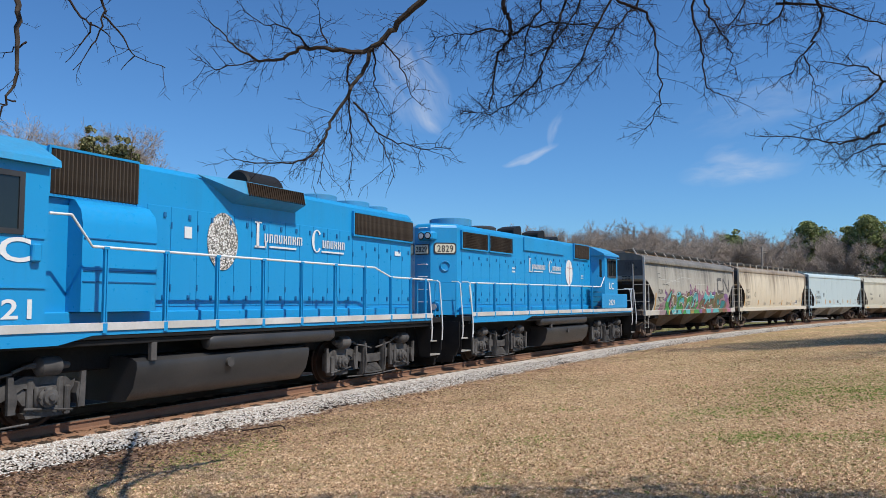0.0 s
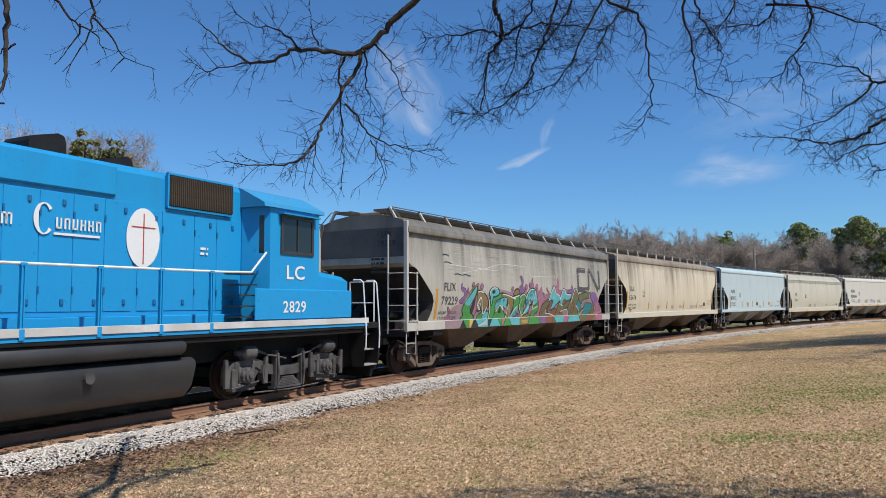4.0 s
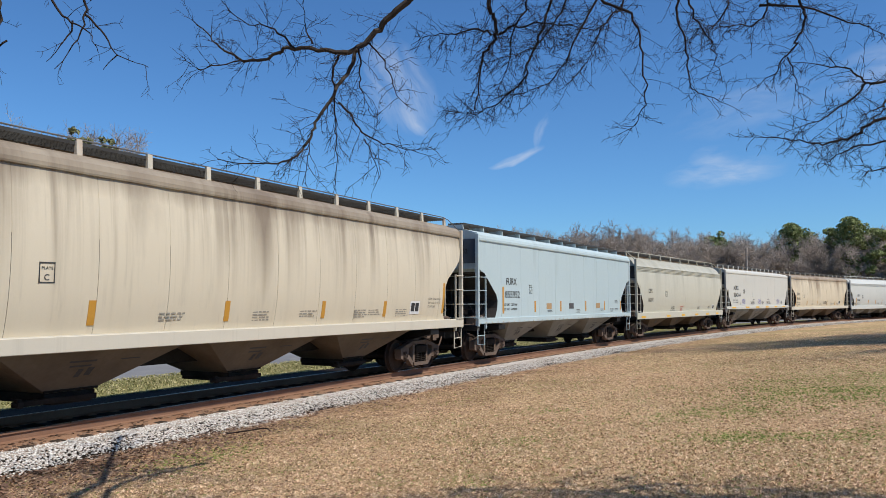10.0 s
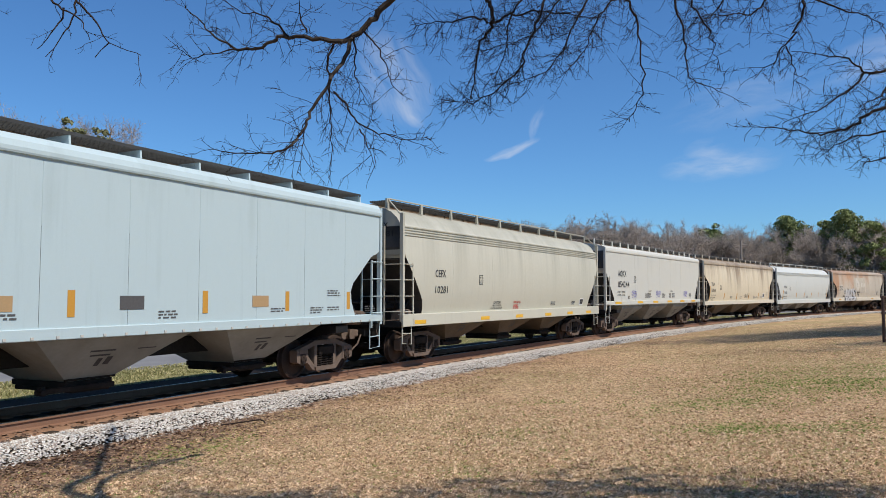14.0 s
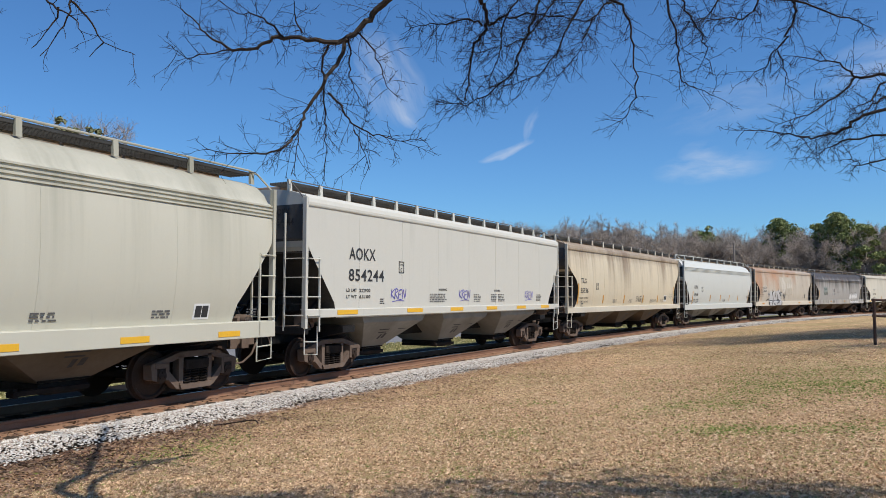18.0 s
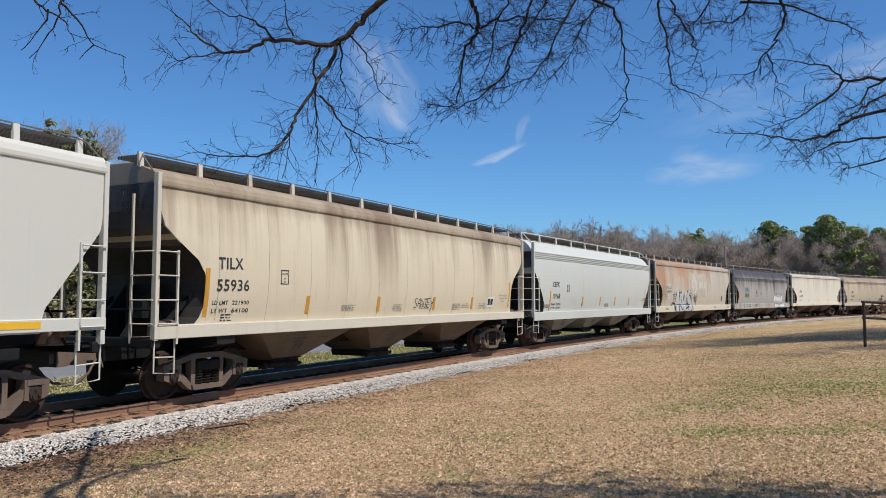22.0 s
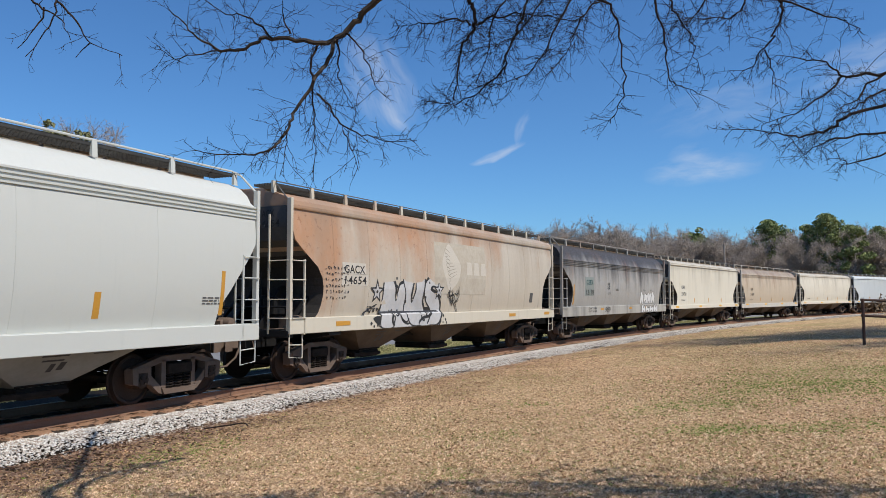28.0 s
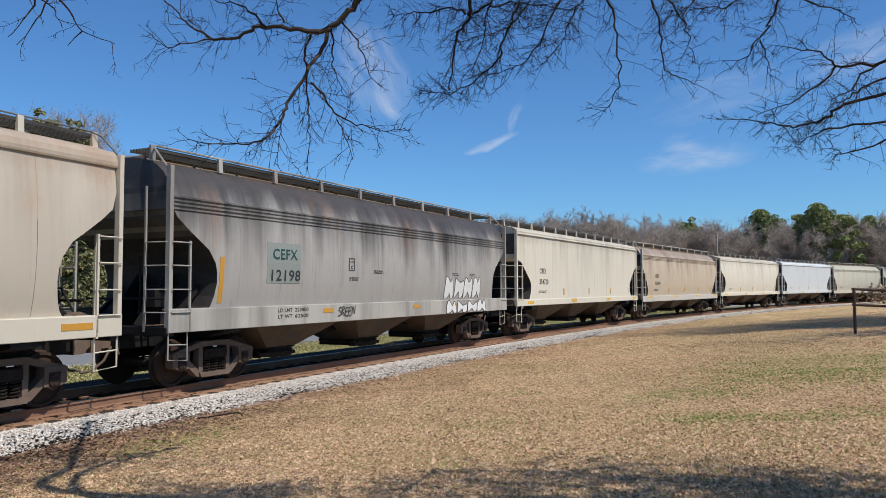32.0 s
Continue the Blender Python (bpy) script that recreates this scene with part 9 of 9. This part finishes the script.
# far wood: a belt seen to the right of the train's end, and on behind the train
for k in range(300):
    az = radians(WR.uniform(-16, 46))
    d = WR.uniform(118, 160)
    x, y = d * math.sin(az), d * math.cos(az)
    BARE_SPOTS.append((x, y, WR.uniform(0, 360), WR.choice((WR.uniform(0.95, 1.08), WR.uniform(1.0, 1.12), WR.uniform(1.06, 1.2))) * (1.06 + 0.16 * min(max((radians(20) - az) / radians(6), 0), 1)) * d / 140))
for az, d, s in ((20.0, 138, 0.98), (20.8, 140, 0.88), (24.9, 132, 1.03), (25.7, 134, 0.95), (27.6, 122, 0.93), (28.5, 120, 0.98), (29.3, 124, 0.90), (30.2, 118, 0.88), (31.4, 126, 0.86),
                 (33.0, 124, 0.90), (34.6, 128, 0.95), (36.5, 126, 0.9), (14.6, 150, 0.72), (17.2, 146, 0.74), (11.5, 150, 0.66), (39.0, 124, 0.92), (41.5, 126, 0.95)):
    PINE_SPOTS.append((d * math.sin(radians(az)), d * math.cos(radians(az)), WR.uniform(0, 360), s))
# by the road on the left, nearer
for az, d, s in ((-29.5, 62, 0.98), (-27.8, 66, 1.0), (-31.5, 58, 1.0), (-26.2, 64, 1.05), (-24.8, 70, 1.05), (-23.5, 68, 0.98), (-22.4, 74, 0.95), (-33.5, 60, 1.0), (-36, 64, 1.05), (-30.5, 74, 1.12), (-28.2, 78, 1.1), (-21.2, 80, 0.85), (-39, 62, 1.0), (-25.4, 82, 1.1), (-20, 84, 0.7)):
    NEAR_SPOTS.append((d * math.sin(radians(az)), d * math.cos(radians(az)), WR.uniform(0, 360), s * 1.38))
for az, d, s, k in ((-26.3, 50, 0.97, 0), (-23.9, 53, 0.98, 0), (-25.0, 51, 1.02, 1), (-28.2, 56, 0.98, 1), (-23.0, 56, 0.95, 1), (-24.4, 54, 1.0, 0), (-25.6, 56, 1.02, 0)):
    CEDAR_SPOTS.append((d * math.sin(radians(az)), d * math.cos(radians(az)), WR.uniform(0, 360), s * 1.16, k))
for protos, spots in ((BARE, BARE_SPOTS), (NEAR_BARE, NEAR_SPOTS), (PINES, PINE_SPOTS)):
    for i, (x, y, turn, s) in enumerate(spots):
        if i < len(protos):
            p = protos[i]
            p.matrix_world = pose(x, y, float(ground_z(np.array(x), np.array(y))), 0, 0, turn)
            p.scale = (s, s, s)
        else:
            place(protos[i % len(protos)], x, y, turn, s)
for i, (x, y, turn, s, k) in enumerate(CEDAR_SPOTS):
    if i in (0, 2):
        CEDARS[k].matrix_world = pose(x, y, float(ground_z(np.array(x), np.array(y))), 0, 0, turn)
        CEDARS[k].scale = (s, s, s)
    else:
        place(CEDARS[k], x, y, turn, s)
# a tree beyond the lawn's edge, whose shadow falls across the grass
for x, y, s in ((25.4, 23.0, 2.0), (29.9, 25.0, 2.1), (34.4, 27.4, 2.0)):
    place(NEAR_BARE[0], x, y, 40 * s, s)
# brush under the wood
rng = np.random.default_rng(5)
cs = []
for k in range(420):
    az = radians(rng.uniform(-40, 46))
    d = rng.uniform(104, 125) if az > radians(-17) else rng.uniform(48, 60)
    x, y = d * math.sin(az), d * math.cos(az)
    cs.append(((x, y, float(ground_z(np.array(x), np.array(y))) + rng.uniform(0.3, 2.2 if d > 90 else 1.4)), rng.uniform(0.8, 1.9)))
v, f = leaf_cloud(WR, cs, 36000, 0.42, 0.7)
brush = new("brush", soup("brush", v, f, BRUSH))
tagged(brush, "tangle of dry brown brush along the wood's edge", "brush", kind="stuff")


# ---- small things along the line ----
POST = surface("rust-brown fence pipe", (0.075, 0.045, 0.035), (0.12, 0.075, 0.055), 0.7, 0.2, 4.0, 40.0, 0.3, 0.002)
fence = thing("pipe_fence", "low brown two-rail pipe fence on the lawn", "fence")
FX, FY, FZ = 14.72, 25.03, 0.40
for k in range(4):
    x, y = FX + 2.4 * k, FY - 0.2 * k
    z = float(ground_z(np.array(x), np.array(y)))
    m = Mesh()
    m.tube([(x, y, z - 0.15), (x, y, FZ + 1.52 - 0.11 * k)], 0.05, 10)
    part("fence_post", m, POST, fence, smooth=True)
for z in (1.48, 0.95):
    m = Mesh()
    m.tube([(FX - 0.06, FY + 0.014, FZ + z), (FX + 7.4, FY - 0.62, FZ + z - 0.36)], 0.045, 10)
    part("fence_rail", m, POST, fence, smooth=True)

# roadside pole and its wires
pole = thing("utility_pole", "weathered wooden utility pole beside the far road", "utility pole")
px, py = 37.6, 93.5
pz = float(ground_z(np.array(px), np.array(py)))
m = Mesh()
m.tube([(px, py, pz - 0.3), (px, py, 8.7)], [0.17, 0.11], 10)
part("pole_shaft", m, WOOD, pole, smooth=True)
m = Mesh()
m.box(px - 0.9, px + 0.9, py - 0.06, py + 0.06, 8.1, 8.22)
part("crossarm", m, WOOD, pole)
for a, z0, z1 in ((-0.2, 6.4, 4.6), (0.0, 5.9, 4.2)):
    m = Mesh()
    e = track(-70, -17, 0)
    pts = [Vector((px + a, py, z0)).lerp(Vector((e.x + a, e.y, z1)), i / 12) - Vector((0, 0, 0.5 * 4 * (i / 12) * (1 - i / 12))) for i in range(13)]
    m.tube(pts, 0.02, 5)
    tagged(part("overhead_wire", m, BLACK), "thin black overhead wire along the road", "wire", group="overhead wires")

# fallen stick at the edge of the stones
stick = tagged(part("fallen_stick", Mesh().tube(glide([(-3.75, 13.2, -0.28), (-3.4, 13.32, -0.25), (-3.12, 13.38, -0.22), (-3.0, 13.2, -0.24)], 3), 0.012, 5), TWIG), "small dark fallen stick on the grass", "stick")

# dry grass, nearest first: small tufts of blades
rng = np.random.default_rng(9)


def scatter(count, near, far, left, right):
    d = near * (far / near) ** rng.random(count)
    az = np.radians(rng.uniform(left, right, count))
    return d * np.sin(az), d * np.cos(az)


GREENS = ((7.2, 13.8, 2.0, 1.5, 0.95), (3.8, 10.0, 0.7, 0.5, 0.7), (4.4, 12.5, 1.4, 0.7, 0.5), (0.3, 8.2, 0.4, 0.3, 0.5), (-3.6, 11.4, 0.8, 1.2, 0.65), (9.5, 16.5, 3.0, 2.0, 0.5), (5.4, 9.6, 0.9, 0.5, 0.6), (2.2, 14.0, 0.6, 0.5, 0.4), (1.0, 10.6, 0.4, 0.3, 0.35))


def blades(count, near, far, size, low):
    """Grass blades in three colours: straw, russet towards the stones, green in patches."""
    x, y = scatter(count // 6, near, far, -37, 37)
    u, s = side_of(x, y)
    keep = u > 2.05 + 0.25 * rng.random(len(x))
    x, y, u = x[keep], y[keep], u[keep]
    n = len(x)
    z = ground_z(x, y)
    far_off = np.hypot(x, y)
    tuft = size * rng.uniform(0.55, 1.45, n)
    wide = low * np.clip(far_off / 11.0, 0.75, 2.6)
    a = rng.uniform(0, 2 * np.pi, (n, 6))
    h = tuft[:, None] * rng.uniform(0.5, 1.2, (n, 6))
    lean = rng.uniform(0.3, 1.3, (n, 6)) * h
    w = wide[:, None] * rng.uniform(0.6, 1.4, (n, 6))
    dx, dy = np.cos(a), np.sin(a)
    root = np.stack([x, y, z - 0.004], 1)[:, None]
    edge = np.stack([x[:, None] - dy * 2 * w + dx * lean * 0.3, y[:, None] + dx * 2 * w + dy * lean * 0.3, z[:, None] + h * 0.2], -1)
    tip = np.stack([x[:, None] + dx * lean, y[:, None] + dy * lean, z[:, None] + h * 0.55], -1)
    v = np.concatenate([root, np.stack([edge, tip], 2).reshape(n, 12, 3)], 1)
    fan = np.array([(0, 1 + 2 * k, 2 + 2 * k) for k in range(6)])
    rough = 0.5 + 0.25 * np.sin(x * 1.9 + 2.0 * np.sin(y * 1.3)) + 0.25 * np.sin(y * 2.7 + 1.5 * np.sin(x * 2.3 + 1))
    green = 0.03 + sum(k * np.exp(-((x - cx) / rx) ** 2 - ((y - cy) / ry) ** 2) * (0.5 + rough) for cx, cy, rx, ry, k in GREENS)
    broad = 0.5 + 0.5 * np.sin(x * 0.9 + 1.7 * np.sin(y * 0.55 + 1)) * np.sin(y * 0.75 + 1.4 * np.sin(x * 0.6))
    russet = np.clip(1.25 - (u - 2.0) / 4.4, 0.03 + 0.15 * broad, 0.95) * (0.35 + 0.9 * rough)
    pick = rng.random(n)
    is_green = pick < green
    is_russet = ~is_green & (rng.random(n) < russet)
    for name, mask, mat, label in (("dry_grass", ~is_green & ~is_russet, BLADE, "short dry straw-coloured grass of the lawn"), ("russet_grass", is_russet, RUSSET, "reddish-brown grass and needles towards the stones"),
                                   ("green_grass", is_green, GREEN_BLADE, "patches of green winter grass in the lawn")):
        k = v[mask]
        f = (np.arange(len(k))[:, None, None] * 13 + fan[None]).reshape(-1, 3)
        tagged(new(name, soup(name, k.reshape(-1, 3), f, mat)), label, "grass", kind="stuff")


blades(1080000, 5.4, 55.0, 0.030, 0.0044)
# rough grass beyond the track
qn = 42000
qs, qu = -32 + 95 * rng.random(qn) ** 1.4, -4.45 - 3.8 * rng.random(qn)
qh = np.interp(qs, TS, TH)
qx, qy, qz = np.interp(qs, TS, TX) + qu * np.cos(qh), np.interp(qs, TS, TY) - qu * np.sin(qh), np.interp(qs, TS, TZ) - 0.44
qa = rng.uniform(0, 6.28, (qn, 6))
ql = rng.uniform(0.025, 0.085, (qn, 1)) * rng.uniform(0.5, 1.2, (qn, 6))
tuft_v = np.concatenate([np.stack([qx, qy, qz], 1)[:, None], np.stack([np.stack([qx[:, None] - np.sin(qa) * 0.02, qy[:, None] + np.cos(qa) * 0.02, qz[:, None] + ql * 0.3], -1),
                         np.stack([qx[:, None] + np.cos(qa) * ql * 0.6, qy[:, None] + np.sin(qa) * ql * 0.6, qz[:, None] + ql], -1)], 2).reshape(qn, 12, 3)], 1)
tuft_f = (np.arange(qn)[:, None, None] * 13 + np.array([(0, 1 + 2 * k, 2 + 2 * k) for k in range(6)])[None]).reshape(-1, 3)
ROUGH_GRASS = island_material("yellow-green rough grass", [(0.0, (0.16, 0.165, 0.06)), (0.4, (0.36, 0.345, 0.15)), (0.75, (0.56, 0.49, 0.25)), (1.0, (0.70, 0.59, 0.36))])
tagged(new("rough_grass", soup("rough_grass", tuft_v.reshape(-1, 3), tuft_f, ROUGH_GRASS)), "ragged yellow-green grass beyond the track", "grass", kind="stuff")
lx, ly = scatter(90000, 8.0, 60.0, -37, 37)
lu, ls = side_of(lx, ly)
keep = ((lu > 1.95) & (lu < 1.95 + np.abs(rng.normal(0, 0.95, len(lx))))) | ((lu > 0.9) & (lu < 1.35))
lx, ly = lx[keep], ly[keep]
n = len(lx)
lz = np.where(lu[keep] < 1.5, -0.195 + np.interp(ls[keep], TS, TZ), ground_z(lx, ly)) + 0.012
a, sz = rng.uniform(0, 6.28, n), rng.uniform(0.02, 0.05, n)
tilt = rng.uniform(-0.02, 0.03, n)
v = np.stack([np.stack([lx + sz * np.cos(a + q), ly + sz * np.sin(a + q) * 1.0, lz + tilt * (q > 1) + 0.01], 1) for q in (0, 1.2, 2.9, 4.4)], 1).reshape(-1, 3)
wx, wy = rng.uniform(-8.5, -2.6, 30000), rng.uniform(8.0, 14.5, 30000)
wu, ws = side_of(wx, wy)
keep = (wu > 2.0) & (rng.random(30000) < 0.42 * np.clip(1.15 - (wu - 2.0) / 2.4, 0, 1) * np.clip((-2.4 - wx) / 1.6, 0, 1))
wx, wy = wx[keep], wy[keep]
wn = len(wx)
wz = ground_z(wx, wy) + 0.012
wa, wsz, wt = rng.uniform(0, 6.28, wn), rng.uniform(0.012, 0.034, wn), rng.uniform(-0.01, 0.03, wn)
more = np.stack([np.stack([wx + wsz * np.cos(wa + q), wy + wsz * np.sin(wa + q), wz + wt * (q > 1) + 0.008], 1) for q in (0, 1.2, 2.9, 4.4)], 1).reshape(-1, 3)
v = np.concatenate([v, more])
n += wn
litter = new("leaf_litter", soup("leaf_litter", v, np.arange(4 * n).reshape(-1, 4), LITTER))
tagged(litter, "brown fallen leaves along the stones", "leaves", kind="stuff")

# crushed stone: angular pieces on the shoulder, fewer between the rails
def stones(count, s0, s1, u0, u1, size):
    q = rng.random(count)
    s = s0 + (s1 - s0) * q ** 1.7
    u = rng.uniform(u0, u1, count) + (0.10 * np.sin(s * 0.9) + 0.07 * np.sin(s * 2.3 + 1) + 0.10 * rng.normal(0, 1, count)) * (u0 > 1)
    k = np.interp(u, [-1.6, -1.4, 1.40, 1.75, 2.05, 2.4], [-0.26, -0.20, -0.185, -0.275, -0.375, -0.37])
    h = np.interp(s, TS, TH)
    c = np.stack([np.interp(s, TS, TX) + u * np.cos(h), np.interp(s, TS, TY) - u * np.sin(h), np.interp(s, TS, TZ) + k - 0.004], 1)
    r = size * rng.uniform(0.55, 1.35, count)
    base = np.array([(1, 0, 0), (0, 1, 0), (-1, 0, 0), (0, -1, 0), (0, 0, 1), (0, 0, -1)], float)
    v = base[None] * rng.uniform(0.55, 1.25, (count, 6, 1)) + rng.normal(0, 0.18, (count, 6, 3))
    ang = rng.uniform(0, 6.28, count)
    ca, sa = np.cos(ang)[:, None], np.sin(ang)[:, None]
    v = np.stack([v[..., 0] * ca - v[..., 1] * sa, v[..., 0] * sa + v[..., 1] * ca, v[..., 2] * 0.42], -1)
    v = v * r[:, None, None] + c[:, None]
    f = np.array([(0, 1, 4), (1, 2, 4), (2, 3, 4), (3, 0, 4), (1, 0, 5), (2, 1, 5), (3, 2, 5), (0, 3, 5)])
    return v.reshape(-1, 3), (np.arange(count)[:, None, None] * 6 + f[None]).reshape(-1, 3)


va, fa = stones(130000, -24, 110, 1.04, 2.06, 0.024)
vb, fb = stones(9000, -24, 60, 1.95, 2.85, 0.022)
gravel = new("crushed_stone", soup("crushed_stone", np.concatenate([va, vb]), np.concatenate([fa, fb + len(va)]), STONE))
tagged(gravel, "pale grey crushed stone along the rails", "gravel", kind="stuff")
# stones between the rails carry the train's shadow as a dark colour
SHADED_STONE = island_material("stone darkened as train shade", [(0.0, (0.012, 0.010, 0.008)), (0.6, (0.03, 0.024, 0.019)), (1.0, (0.06, 0.05, 0.042))])
vc, fc = stones(9000, -24, 60, -1.5, 1.0, 0.026)
bed = new("shaded_stone", soup("shaded_stone", vc, fc, SHADED_STONE))
tagged(bed, "stone between the rails, the train's shade in its colour", "gravel", kind="stuff")

# sleepers with their plates
track_ties = thing("track_ties", "dark creosoted wooden sleepers under the rails", "sleepers", kind="structure")
TIE_MESH = Mesh().box(-0.11, 0.11, -1.30, 1.30, -0.36, -0.172, 0.012).data("sleeper", TIE)
PLATE_MESH = Mesh().box(-0.09, 0.09, -0.17, 0.17, -0.174, -0.160, 0.004).data("tie_plate", RAIL)
for k in range(150):
    s = -24 + k * 0.52
    tm = track_pose(s, 0.5)
    t = part("sleeper", TIE_MESH, None, track_ties)
    t.matrix_world = tm
    for y in (-0.755, 0.755):
        p = part("tie_plate", PLATE_MESH, None, t)
        p.location.y = y


# ---- the train rolls by ----
def rolled(t):
    """How far the train still has to come at t seconds, in metres along the line."""
    return 52.654 - 5.2779 * t - 0.010184 * t * t + 0.000149194 * t ** 3


def motions():
    for vehicle, place, half in TRAIN:
        walk(vehicle, [(t, track_pose(place + rolled(t), half)) for t in np.arange(0, 32.01, 0.5)])
    times = np.arange(0, 32.01, 0.1)
    for wset, at, r in ROLLING:
        walk(wset, [(t, Matrix.Translation(at) @ Matrix.Rotation((rolled(t) - rolled(0)) / r, 4, "Y")) for t in times])


motions()
